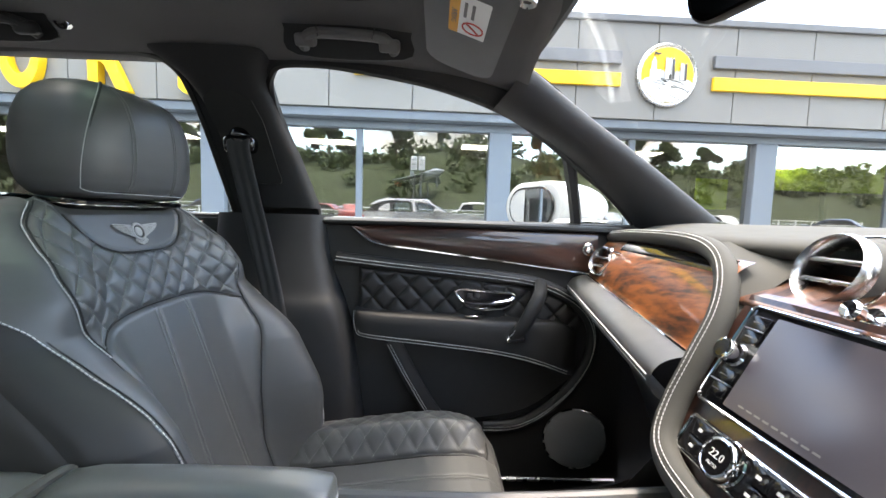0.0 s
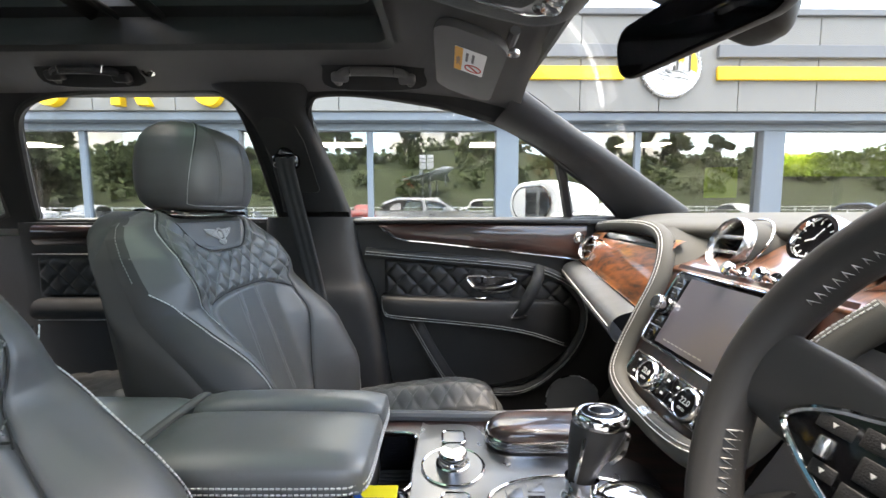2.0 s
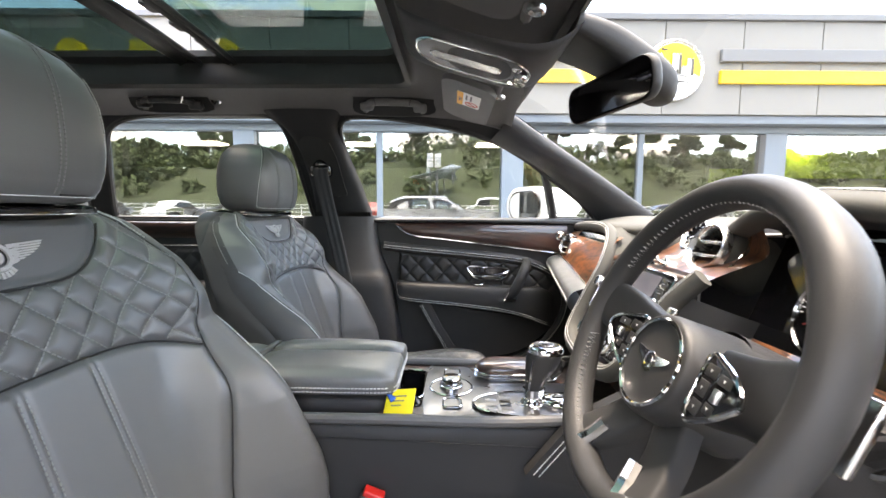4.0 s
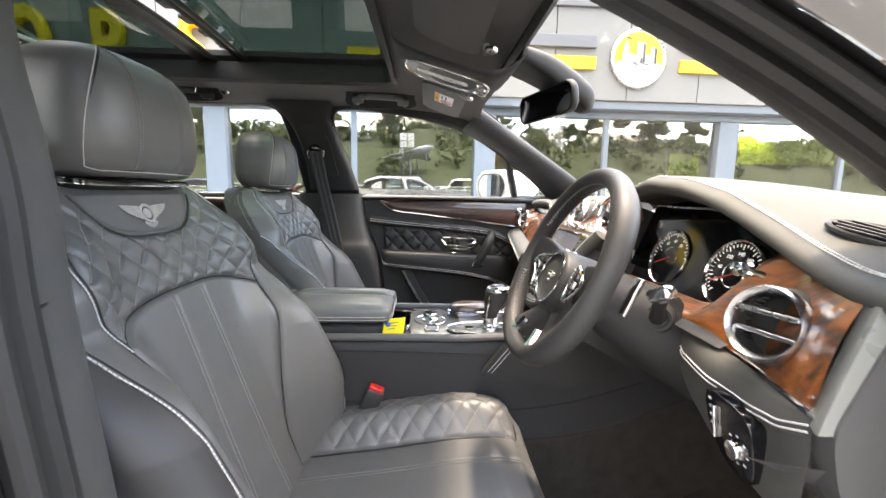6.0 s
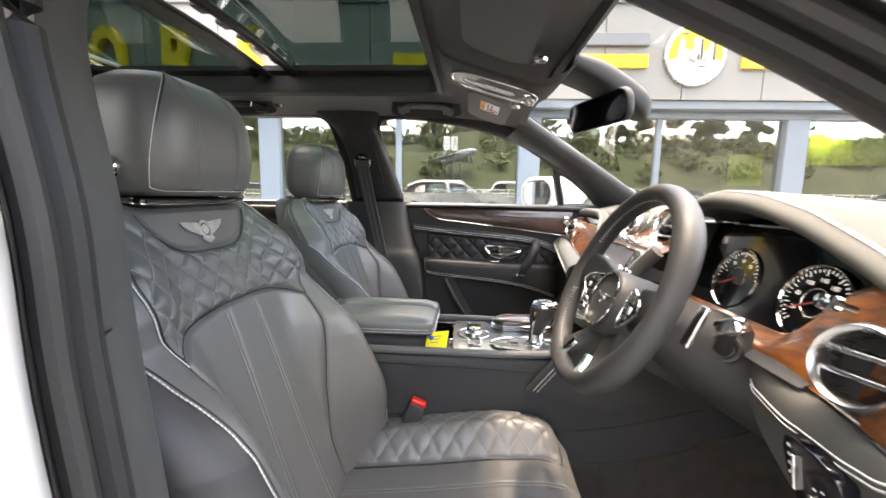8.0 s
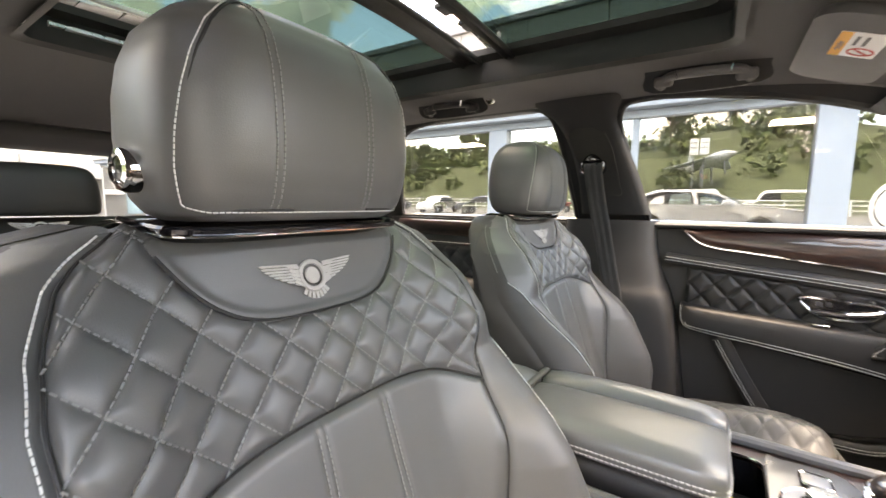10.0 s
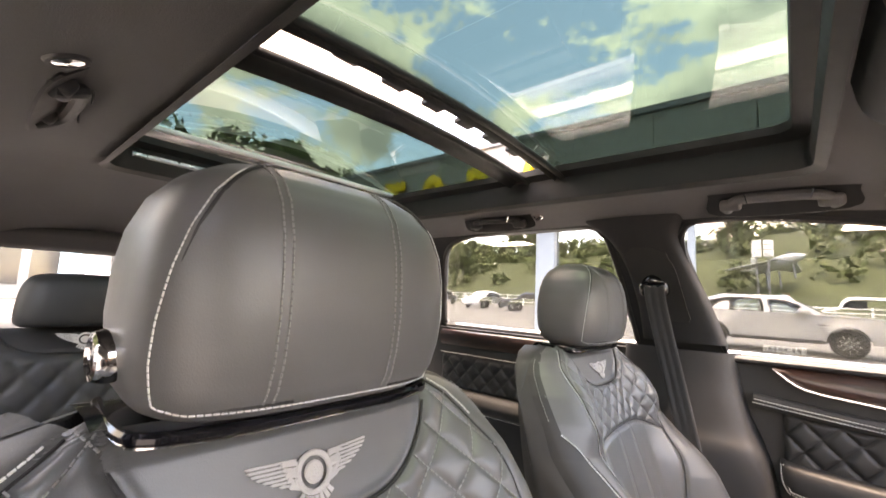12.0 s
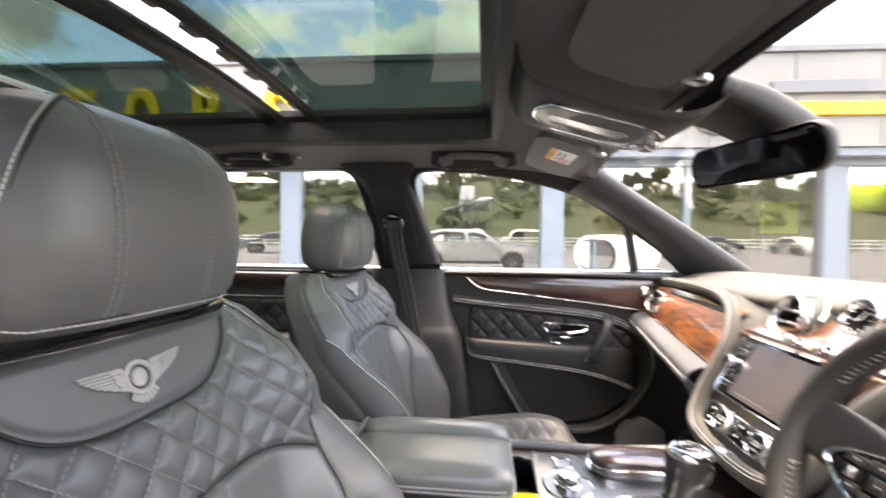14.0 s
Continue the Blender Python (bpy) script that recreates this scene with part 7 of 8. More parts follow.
# rear door trims
for flip, nm in ((False, "left"), (True, "right")):
    f = (lambda y: mir(y)) if flip else (lambda y: y)
    rd = thing("rear_door_" + nm, "closed rear door with quilted black leather", "car door")
    # rear door trim: shade of the rear cabin put into the leather colour
    plate("panel", [(-1.30, 1.145), (-0.53, 1.145), (-0.52, 0.45), (-1.25, 0.45)], 0.05, LEATHER_SHADE, rd, warp=lambda c, f=f: (c[0], f(DY + c[2]), c[1]))
    XX, VV = np.meshgrid(np.linspace(-1.24, -0.56, 120), np.linspace(0, 1, 36))
    ZZ = 0.92 + 0.12 * VV
    ed = np.minimum(np.minimum(XX + 1.24, -0.56 - XX), np.minimum(1.04 - ZZ, ZZ - 0.92))
    YY = DY - 0.006 - quilt_h(XX, ZZ, 0.062, 0.066, 0.010) * smooth01(ed / 0.01)
    if flip:
        YY = 2 * CY - YY
    mesh_part("quilted_inset", np.stack([XX, YY, ZZ], -1).reshape(-1, 3), grid_faces(120, 36), LEATHER_SHADE, rd, "diamond-quilted leather inset", 60)
    loft("veneer", [[(x, f(DY + 0.01), 1.14), (x, f(DY - 0.012), 1.13), (x, f(DY - 0.012), 1.09), (x, f(DY + 0.01), 1.07)] for x in (-1.25, -0.9, -0.58)], WOOD_D, rd, "glossy dark walnut veneer", n=2, m=3)
    loft("armrest", [[(x, f(DY + 0.01), 0.92), (x, f(DY - 0.05), 0.915), (x, f(DY - 0.06), 0.87), (x, f(DY + 0.01), 0.84)] for x in (-1.22, -0.9, -0.62)], LEATHER_SHADE, rd, "leather armrest", n=2, m=4)
    stitches("armrest_thread", [[(x, f(DY - 0.0615), 0.862) for x in np.linspace(-1.2, -0.64, 20)], [(x, f(DY - 0.024), 1.052) for x in np.linspace(-1.24, -0.56, 20)]], THREAD, rd, step=0.0062, length=0.0046, r=0.001)

# ---- seat belts on the middle pillars ----
for flip in (False, True):
    f = (lambda y: mir(y)) if flip else (lambda y: y)
    belt = thing("seat_belt", "black woven seat belt hanging down the middle pillar", "seat belt")
    rbox("anchor", (-0.475, min(f(0.655), f(0.615)), 1.292), (-0.405, max(f(0.655), f(0.615)), 1.332), GLOSS, belt, "gloss black belt anchor", bevel=0.014)
    outl = [(-0.512, 1.406), (-0.408, 1.404), (-0.372, 1.262), (-0.368, 1.238), (-0.380, 1.230), (-0.436, 1.232), (-0.446, 1.245)]
    plate("slider_plate", smooth_path(outl, 3, True)[:, :2].tolist(), 0.004, RUBBER, belt, "recessed belt slider panel", warp=lambda c, f=f: (c[0], f(side_y(c[1]) - 0.043 - c[2]), c[1]))
    loft("hood", [[(-0.447 + 0.034 * u * w, f(side_y(z) - out * (1 - 0.5 * abs(u))), z - 0.004 * abs(u)) for u in (-1, -0.6, 0, 0.6, 1)] for z, w, out in ((1.352, 0.7, 0.044), (1.345, 0.9, 0.066), (1.330, 1.05, 0.074), (1.312, 1.05, 0.066), (1.306, 1.0, 0.046))], GLOSS, belt, "gloss black belt guide", n=3, m=3)
    web = []
    for x0, y, z in ((-0.435, 0.622, 1.325), (-0.435, 0.614, 1.30), (-0.420, 0.630, 1.20), (-0.392, 0.646, 1.05), (-0.362, 0.642, 0.9), (-0.34, 0.640, 0.70), (-0.32, 0.65, 0.45)):
        web.append([(x0 + 0.0245 * u, f(y - (0.0022 if k % 2 else 0.0)), z) for k, u in enumerate((-1, -0.72, -0.36, 0, 0.36, 0.72, 1))])
    loft("webbing", web, WEBBING, belt, n=4, m=2, thick=0.002)

# ---- passenger wing mirror ----
wm = thing("wing_mirror", "white wing mirror on the passenger door", "wing mirror")
secs = []
hs = []
for x, s in ((0.255, 0.90), (0.262, 1.0), (0.29, 1.02), (0.34, 0.97), (0.39, 0.82), (0.42, 0.58), (0.435, 0.2)):
    hs.append([(x + 0.055 - 0.11 * (p / 0.24), 1.04 + p * s, 1.205 + q * s) for p, q in rounded(0.26, 0.160, 0.078, 7)])
loft("shell", hs, PAINT, wm, "white painted shell", closed=True, n=3, m=1, caps=True)
hs = [(0.3085 - 0.11 * (p / 0.24) * 0.78, 1.04 + p * 0.78, 1.205 + q * 0.76) for p, q in rounded(0.26, 0.160, 0.078, 7)]
mesh_part("mirror_glass", hs, [tuple(range(len(hs)))], MIRROR, wm, "mirror glass")
tube("glass_rim", hs, 0.004, GLOSS, wm, closed=True, n=1, sides=6)
loft("arm", [[(0.44 + p, 0.86, 1.140 + q) for p, q in rounded(0.14, 0.045, 0.02, 3)], [(0.42 + p, 0.93, 1.150 + q) for p, q in rounded(0.12, 0.05, 0.02, 3)], [(0.39 + p, 1.0, 1.165 + q) for p, q in rounded(0.10, 0.06, 0.02, 3)]], PAINT, wm, closed=True, n=3, m=1)

# ---- overhead ----
oh = thing("overhead_console", "dark overhead console with a chrome reading lamp frame", "overhead console")
secs = []
for y, s in ((0.105, 0.75), (0.095, 0.92), (0.05, 1.0), (0.0, 1.02), (-0.05, 1.0), (-0.085, 0.92), (-0.095, 0.75)):
    secs.append([(-0.10, y, 1.545), (-0.085, y, 1.49 + 0.02 * (1 - s)), (-0.03, y, 1.462 + 0.03 * (1 - s)), (0.05, y, 1.437 + 0.04 * (1 - s)), (0.12, y, 1.421 + 0.06 * (1 - s)), (0.165, y, 1.432 + 0.05 * (1 - s)), (0.20, y, 1.47)])
loft("housing", secs, PLASTIC, oh, "dark soft housing", n=4, m=4)
ML = Matrix(((0.95, 0.0, -0.27, 0.035), (0, 1, 0, CY - 0.012), (-0.27, 0, -0.95, 1.4445), (0, 0, 0, 1))) @ pose(0, 0, 0, 0, 0, 90)
lf = plate("lamp_frame", rounded(0.115, 0.205, 0.050, 6), 0.003, BRUSH, oh, "long satin metal lamp frame", m=ML, bevel=0.001)
tube("frame_edge", [ML @ Vector((x, y, 0.003)) for x, y in rounded(0.115, 0.205, 0.050, 6)], 0.0026, CHROME, lf, "chrome edge", closed=True, n=1, sides=8)
plate("lamp_slot", rounded(0.030, 0.125, 0.010, 4), 0.0012, GLOSS, lf, "dark lens slot", m=ML @ pose(0.006, 0.012, 0.0032))
tube("slot_edge", [ML @ Vector((0.006 + x, 0.012 + y, 0.0042)) for x, y in rounded(0.034, 0.130, 0.012, 4)], 0.0012, CHROME, lf, closed=True, n=1, sides=6)
for x, y in ((-0.030, -0.078), (0.034, -0.078)):
    lathe("press_switch", [(0, 0.005), (0.007, 0.005), (0.009, 0.003), (0.009, 0.0)], CHROME, lf, m=ML @ pose(x, y, 0.003), sides=18)
for y in (-0.012, 0.012):
    lathe("reading_lamp", [(0, 0.006), (0.008, 0.005), (0.011, 0.007), (0.013, 0.004), (0.013, 0)], SATIN, oh, m=Matrix(((0.95, 0.0, -0.27, 0.118), (0, 1, 0, CY + y - 0.01), (-0.27, 0, -0.95, 1.413), (0, 0, 0, 1))), sides=20)
# sun visors
for y0, y1, tilt in ((0.215, 0.565, 0), (-0.47, -0.12, 0)):
    v = thing("sun_visor", "grey padded sun visor folded up against the roof", "sun visor")
    yc, wdt = (y0 + y1) / 2, y1 - y0
    flip = y0 < 0
    xv, zv = (0.040, 1.468) if flip else (0.052, 1.462)
    mvz = Matrix(((0.94, 0.0, 0.33, xv), (0, 1, 0, yc), (-0.33, 0.0, 0.94, zv), (0, 0, 0, 1)))
    # driver's visor gets a darker cloth: its shade is put into the colour
    plate("pad", [(px - 0.016, py) for px, py in rounded(0.138, wdt, 0.045, 6)], 0.016, SUEDE if flip else GREYPL, v, m=mvz, bevel=0.005)
    s = 1 if not flip else -1
    if not flip:
        st = plate("warning_label", rounded(0.062, 0.115, 0.002, 1), 0.0006, WHITE, v, "white and orange warning label", m=mvz @ pose(-0.012, -0.05, -0.0012))
        plate("label_band", rounded(0.016, 0.115, 0.002, 1), 0.0004, ORANGE, st, m=mvz @ pose(-0.035, -0.05, -0.0017))
        for k in range(6):
            plate("label_print", rounded(0.005, 0.014, 0.001, 1), 0.0003, INK, st, m=mvz @ pose(-0.018 + 0.012 * (k % 2), -0.085 + 0.014 * (k // 2), -0.0016))
        tube("label_ring", [mvz @ Vector((-0.003 + 0.017 * math.cos(a), -0.022 + 0.017 * math.sin(a), -0.0014)) for a in np.linspace(0, 2 * math.pi, 24)[:-1]], 0.0016, REDINK, st, closed=True, n=1, sides=4)
        tube("label_stroke", [mvz @ Vector((-0.014, -0.034, -0.0014)), mvz @ Vector((0.008, -0.010, -0.0014))], 0.0016, REDINK, st, n=1, sides=4)
        cu = bpy.data.curves.new("label_word", "FONT")
        cu.body, cu.size, cu.align_x, cu.align_y, cu.extrude = "AIRBAG", 0.012, "CENTER", "CENTER", 0.0001
        t = new("label_word", cu)
        t.data.materials.append(INK)
        t.parent = st
        t.matrix_basis = mvz @ pose(-0.035, -0.045, -0.0023, 180, 0, 90)
    tube("hinge", [(0.105, yc - s * (wdt / 2 - 0.03), 1.462), (0.108, yc - s * (wdt / 2 + 0.01), 1.468)], 0.009, GREYPL, v, "grey hinge clip", sides=8)
    lathe("visor_clip", [(0.006, 0.0), (0.010, 0.004), (0.013, 0.002), (0.013, -0.004)], SATIN, v, m=facing((0.112, yc - s * (wdt / 2 - 0.045), 1.452), (-0.2, 0, -1), (1, 0, 0)), sides=20)
# rear-view mirror with its stem cover
mr = thing("rear_view_mirror", "black rear-view mirror on the windscreen", "rear-view mirror")
MM = facing((0.268, -0.005, 1.387), (-0.93, -0.26, -0.12))
secs = []
for h, s in ((0.004, 0.97), (0.0, 1.0), (-0.010, 0.99), (-0.022, 0.85), (-0.032, 0.55), (-0.036, 0.1)):
    secs.append([MM @ Vector((p * s, q * s, h)) for p, q in rounded(0.235, 0.068, 0.026, 5)])
loft("housing", secs, RUBBER, mr, closed=True, n=3, m=1)
mesh_part("mirror_glass", [MM @ Vector((p * 0.95, q * 0.88, 0.0042)) for p, q in rounded(0.235, 0.068, 0.026, 5)], [tuple(range(24 + 0))] if False else [tuple(range(len(rounded(0.235, 0.068, 0.026, 5))))], DIMMED, mr, "dark dimmed mirror glass")
secs = []
for x, z, w, h in ((0.20, 1.487, 0.070, 0.016), (0.26, 1.466, 0.064, 0.022), (0.325, 1.43, 0.052, 0.026), (0.37, 1.40, 0.04, 0.024), (0.385, 1.385, 0.02, 0.012)):
    secs.append([(x + 0.35 * q, CY + p, z + q) for p, q in rounded(2 * w, 2 * h, h * 0.8, 4)])
loft("stem_cover", secs, RUBBER, mr, "dark sensor cover", closed=True, n=4, m=1, caps=True)
tube("stem", [(0.34, CY, 1.40), (0.295, 0.0, 1.39)], 0.014, PLASTIC, mr, sides=10)
# grab handles, coat hooks, small lamps
for flip in (False, True):
    f = (lambda y: mir(y)) if flip else (lambda y: y)
    for x0, dark in ((-0.178, False), (-0.905 if flip else -0.86, True)):
        g = thing("grab_handle", "grey roof grab handle in a dark recess" if not dark else "dark roof grab handle in a recess", "grab handle", group="roof grab handles")
        z = 1.497 if not dark else 1.505
        yb = 0.535
        bm_o = smooth_path([(x0 - 0.12, z + 0.016), (x0 - 0.10, z + 0.030), (x0 + 0.10, z + 0.026), (x0 + 0.12, z + 0.008), (x0 + 0.105, z - 0.022), (x0 - 0.105, z - 0.020)], 4, True)[:, :2].tolist()
        plate("recess", bm_o, 0.004, RUBBER, g, warp=lambda c, f=f, yb=yb: (c[0], f(yb - 0.014 + c[2] - 0.9 * (c[1] - 1.50)), c[1]))
        mat_h = PLASTIC if dark else GREYPL
        for s in (-1, 1):
            rbox("bracket", (-0.020, -0.016, -0.012), (0.020, 0.008, 0.012), mat_h, g, bevel=0.007, m=pose(x0 + s * 0.080, f(yb - 0.018), z - 0.004 - 0.003 * s, 25 if not flip else -25, 0, 0))
        tube("bar", [(x0 - 0.088, f(yb - 0.004), z - 0.010), (x0 - 0.078, f(yb - 0.026), z), (x0 - 0.05, f(yb - 0.034), z + 0.006), (x0 + 0.05, f(yb - 0.034), z + 0.003), (x0 + 0.078, f(yb - 0.026), z - 0.004), (x0 + 0.088, f(yb - 0.004), z - 0.014)], 0.0105, mat_h, g, sides=10, up=(0, 1, 0))
        for s in (-1, 1):
            tube("bar_clip", [(x0 + s * 0.054, f(yb - 0.046), z + 0.012), (x0 + s * 0.050, f(yb - 0.046), z - 0.006)], 0.0016, CHROME, g, sides=6, n=2)
    if flip:
        continue
    hk = thing("coat_hook", "small round chrome coat hook on the headlining", "coat hook")
    mhk = facing((-0.728, f(0.532), 1.518), (0, -0.75 if not flip else 0.75, -0.65))
    lathe("ring", [(0, 0.004), (0.006, 0.004), (0.007, 0.008), (0.012, 0.008), (0.015, 0.003), (0.016, -0.004)], CHROME, hk, m=mhk, sides=24)
for y in (-0.507,):
    lp = thing("reading_lamp", "small round courtesy lamp in the headlining", "lamp")
    lathe("bezel", [(0.013, 0.0), (0.015, 0.004), (0.019, 0.003), (0.021, 0)], PLASTIC, lp, m=facing((-0.742, y, 1.502), (0, 0.35, -1), (1, 0, 0)), sides=24)
    lathe("lens", [(0, 0.004), (0.014, 0.003)], CHROME, lp, m=facing((-0.742, y, 1.502), (0, 0.35, -1), (1, 0, 0)), sides=20)

# ---- rear bench ----
def rear_place(y, w, name):
    rs = thing("rear_bench_place", "black leather rear seat with a quilted back" + (" and embroidered badge" if w > 0.4 else ""), "car seat", group="rear seats")
    nu, nv = 90, 70
    U, Z = np.meshgrid(np.linspace(-1, 1, nu), np.linspace(0.62, 1.16, nv))
    e = np.clip((np.abs(U) - 0.86) / 0.14, 0, 1)
    X = -1.26 - 0.19 * (Z - 0.62) - 0.05 * (1 - np.sqrt(1 - e * e)) - 0.05 * smooth01((Z - 1.10) / 0.06)
    Y = U * w / 2
    q = (Z > 0.97) & (Z < 1.105)
    d = np.minimum(np.abs(Z - 0.97), np.abs(Z - 1.105))
    X = X + np.where(q, quilt_h(Y, Z, 0.060, 0.074, 0.008) * smooth01(d / 0.01), 0) - 0.004 * np.exp(-((Z - 0.97) / 0.004) ** 2) - 0.004 * np.exp(-((Z - 1.105) / 0.004) ** 2)
    # rear bench uses the darkened leather in place of real cabin shade
    mesh_part("backrest", np.stack([X, Y + y, Z], -1).reshape(-1, 3), grid_faces(nu, nv), LEATHER_SHADE, rs, "quilted leather backrest", 60)
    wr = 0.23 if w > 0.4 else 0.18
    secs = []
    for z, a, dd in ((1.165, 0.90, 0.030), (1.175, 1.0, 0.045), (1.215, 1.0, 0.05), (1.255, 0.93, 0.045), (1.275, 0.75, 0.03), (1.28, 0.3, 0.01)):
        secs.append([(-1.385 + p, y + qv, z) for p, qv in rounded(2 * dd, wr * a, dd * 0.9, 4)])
    loft("headrest", secs, LEATHER_SHADE, rs, "low leather headrest", closed=True, n=4, m=1, caps=True)
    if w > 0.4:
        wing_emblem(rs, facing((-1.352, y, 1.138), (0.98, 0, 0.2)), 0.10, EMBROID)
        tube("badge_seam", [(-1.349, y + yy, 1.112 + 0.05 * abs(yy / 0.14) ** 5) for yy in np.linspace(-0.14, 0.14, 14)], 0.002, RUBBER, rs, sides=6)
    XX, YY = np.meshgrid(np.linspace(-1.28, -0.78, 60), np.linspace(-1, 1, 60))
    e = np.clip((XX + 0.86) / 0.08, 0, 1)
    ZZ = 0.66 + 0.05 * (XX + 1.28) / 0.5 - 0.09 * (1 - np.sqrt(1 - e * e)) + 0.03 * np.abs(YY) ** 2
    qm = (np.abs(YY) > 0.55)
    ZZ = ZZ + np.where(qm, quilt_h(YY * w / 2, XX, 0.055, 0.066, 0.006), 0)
    mesh_part("cushion", np.stack([XX, YY * w / 2 + y, ZZ], -1).reshape(-1, 3), grid_faces(60, 60), LEATHER_SHADE, rs, "leather cushion", 60)
    surface("cushion_front", lambda u, v: (-0.78 - 0.05 * v, y + (2 * u - 1) * w / 2, 0.605 - 0.2 * v), 6, 4, LEATHER_SHADE, rs)
    return rs


rear_place(DRIVER_Y + 0.007, 0.50, "a")
rear_place(PASS_Y - 0.007, 0.50, "b")
rear_place(CY, 0.24, "c")

# ---- outside ----
ASPHALT = material("asphalt", (0.14, 0.14, 0.137), 0.9, spec=0.2, bump=0.8, scale=120, vary=0.25, vscale=0.8)
GRASS = material("grass", (0.060, 0.072, 0.038), 0.95, spec=0.1, bump=1.0, scale=8, vary=0.35, vscale=0.3)
CLAD = material("pale_grey_cladding", (0.205, 0.203, 0.194), 0.55, vary=0.04, vscale=0.5, spec=0.3)
BLUEGREY = material("blue_grey_frame", (0.14, 0.17, 0.205), 0.45, vary=0.06, vscale=1.0)
DARKGREY = material("dark_grey_band", (0.13, 0.135, 0.145), 0.5, vary=0.08, vscale=1.0)
SIGNY = material("yellow_sign", (0.86, 0.52, 0.01), 0.45, vary=0.05, vscale=1.0)
STONE = material("grey_badge_stone", (0.42, 0.42, 0.42), 0.6)
SIGND = material("dark_sign_edge", (0.05, 0.05, 0.045), 0.5)
ROOMWALL = material("showroom_wall", (0.22, 0.22, 0.215), 0.7, vary=0.05, vscale=0.5)
ROOMFLOOR = material("showroom_floor", (0.35, 0.35, 0.35), 0.2, vary=0.06, vscale=0.6)
LIME = material("lime_wall", (0.50, 0.74, 0.03), 0.6, vary=0.05, vscale=0.5)
PANEL_GLOW = glow_material("lit_ceiling_panel", (1.0, 0.98, 0.92), 2.2)
LEAF = material("leaves", (0.058, 0.080, 0.030), 0.7, spec=0.2, vary=0.4, vscale=0.35, color2=(0.12, 0.15, 0.055))
BARK = material("bark", (0.10, 0.075, 0.05), 0.9, bump=1.0, scale=12, vary=0.3)
JETGREY = material("grey_jet_paint", (0.45, 0.48, 0.50), 0.5, vary=0.1, vscale=0.6)
CARBLUE = material("dark_blue_car_paint", (0.02, 0.04, 0.12), 0.3, coat=1.0, vary=0.05)
CARRED = material("red_car_paint", (0.35, 0.03, 0.02), 0.3, coat=1.0, vary=0.05)
CARSILVER = material("silver_car_paint", (0.40, 0.42, 0.44), 0.35, coat=1.0, vary=0.05)
DARKGLASS = material("dark_car_glass", (0.02, 0.022, 0.025), 0.08, vary=0.1)

ground = surface("ground", lambda u, v: (-600 + 1200 * u, -600 + 1200 * v, 0.0), 30, 30, ASPHALT)
tagged(ground, "grey asphalt forecourt reaching to the horizon", "ground", kind="structure")

FA, FY = 1.5, 7.75    # turn of the front and its distance at x = 0
FM = pose(0, FY, 0, 0, 0, FA)
front = thing("showroom", "low showroom with pale grey cladding, yellow stripes and tinted glass", "showroom", kind="structure")


def fbox(name, x0, x1, y0, y1, z0, z1, mat, label="", bevel=0.01, parent=None):
    return rbox(name, (x0, y0, z0), (x1, y1, z1), mat, parent or front, label, bevel, 1, FM)


# fascia panels
xs_p = [-26 + 1.5 * k for k in range(38)]
for k, x in enumerate(xs_p):
    fbox("fascia_panel", x + 0.008, x + 1.492, -0.42, -0.30, 3.06, 4.78, CLAD, bevel=0.004)
fbox("roof_edge", -26, 31, -0.48, 0.2, 4.78, 4.90, DARKGREY, "dark roof edge")
fbox("fascia_back", -26, 31, -0.29, 0.0, 3.06, 4.78, DARKGREY)
fbox("soffit_beam", -26, 31, -0.36, 0.10, 2.90, 3.055, BLUEGREY, "blue-grey beam")
fbox("head_beam", -26, 31, -0.12, 0.10, 2.76, 2.895, BLUEGREY)
# stripes and badge
BX, BZ = 4.17, 3.86
for x0, x1 in ((1.35, 3.30), (5.05, 24.0)):
    fbox("grey_stripe", x0, x1, -0.50, -0.425, 4.02, 4.25, DARKGREY, "dark grey stripe")
    fbox("yellow_stripe", x0 - (2.9 if x0 < 3 else 0), x1, -0.50, -0.425, 3.62, 3.86, SIGNY, "yellow stripe")
mb_ = FM @ facing((BX, -0.45, BZ), (0, -1, 0))
bd = lathe("round_badge", [(0, 0.03), (0.505, 0.03), (0.515, 0.045), (0.545, 0.055), (0.572, 0.035), (0.575, -0.05)], SATIN, front, "round yellow badge with a metal rim and a plain castle shape", m=mb_, sides=56)
lathe("badge_sky", [(0, 0.034), (0.495, 0.034)], SIGNY, bd, m=mb_, sides=48)
plate("badge_hill", smooth_path([(-0.47, -0.12), (-0.25, -0.03), (0.1, 0.0), (0.3, -0.05), (0.47, -0.14), (0.38, -0.31), (0.2, -0.45), (0.0, -0.49), (-0.2, -0.45), (-0.38, -0.31)], 3, True)[:, :2].tolist(), 0.01, WHITE, bd, "white rocky hill", m=mb_ @ pose(0, 0, 0.036))


def castle(x, w, z0, h, mat, depth):
    """A crenellated tower or wall of the badge."""
    o = [(x - w / 2, z0), (x + w / 2, z0), (x + w / 2, h)]
    n = max(2, int(round(w / 0.05)))
    for k in range(n):
        x1 = x + w / 2 - w * k / n
        x0 = x1 - w / n
        xm = (x0 + x1) / 2
        o += [(x1, h + 0.03), (xm, h + 0.03), (xm, h), (x0, h)] if k < n - 1 else [(x1, h + 0.03), (x0, h + 0.03)]
    return plate("badge_tower", o[:-1] + [o[-1]], 0.012, mat, bd, m=mb_ @ pose(0, 0, depth))


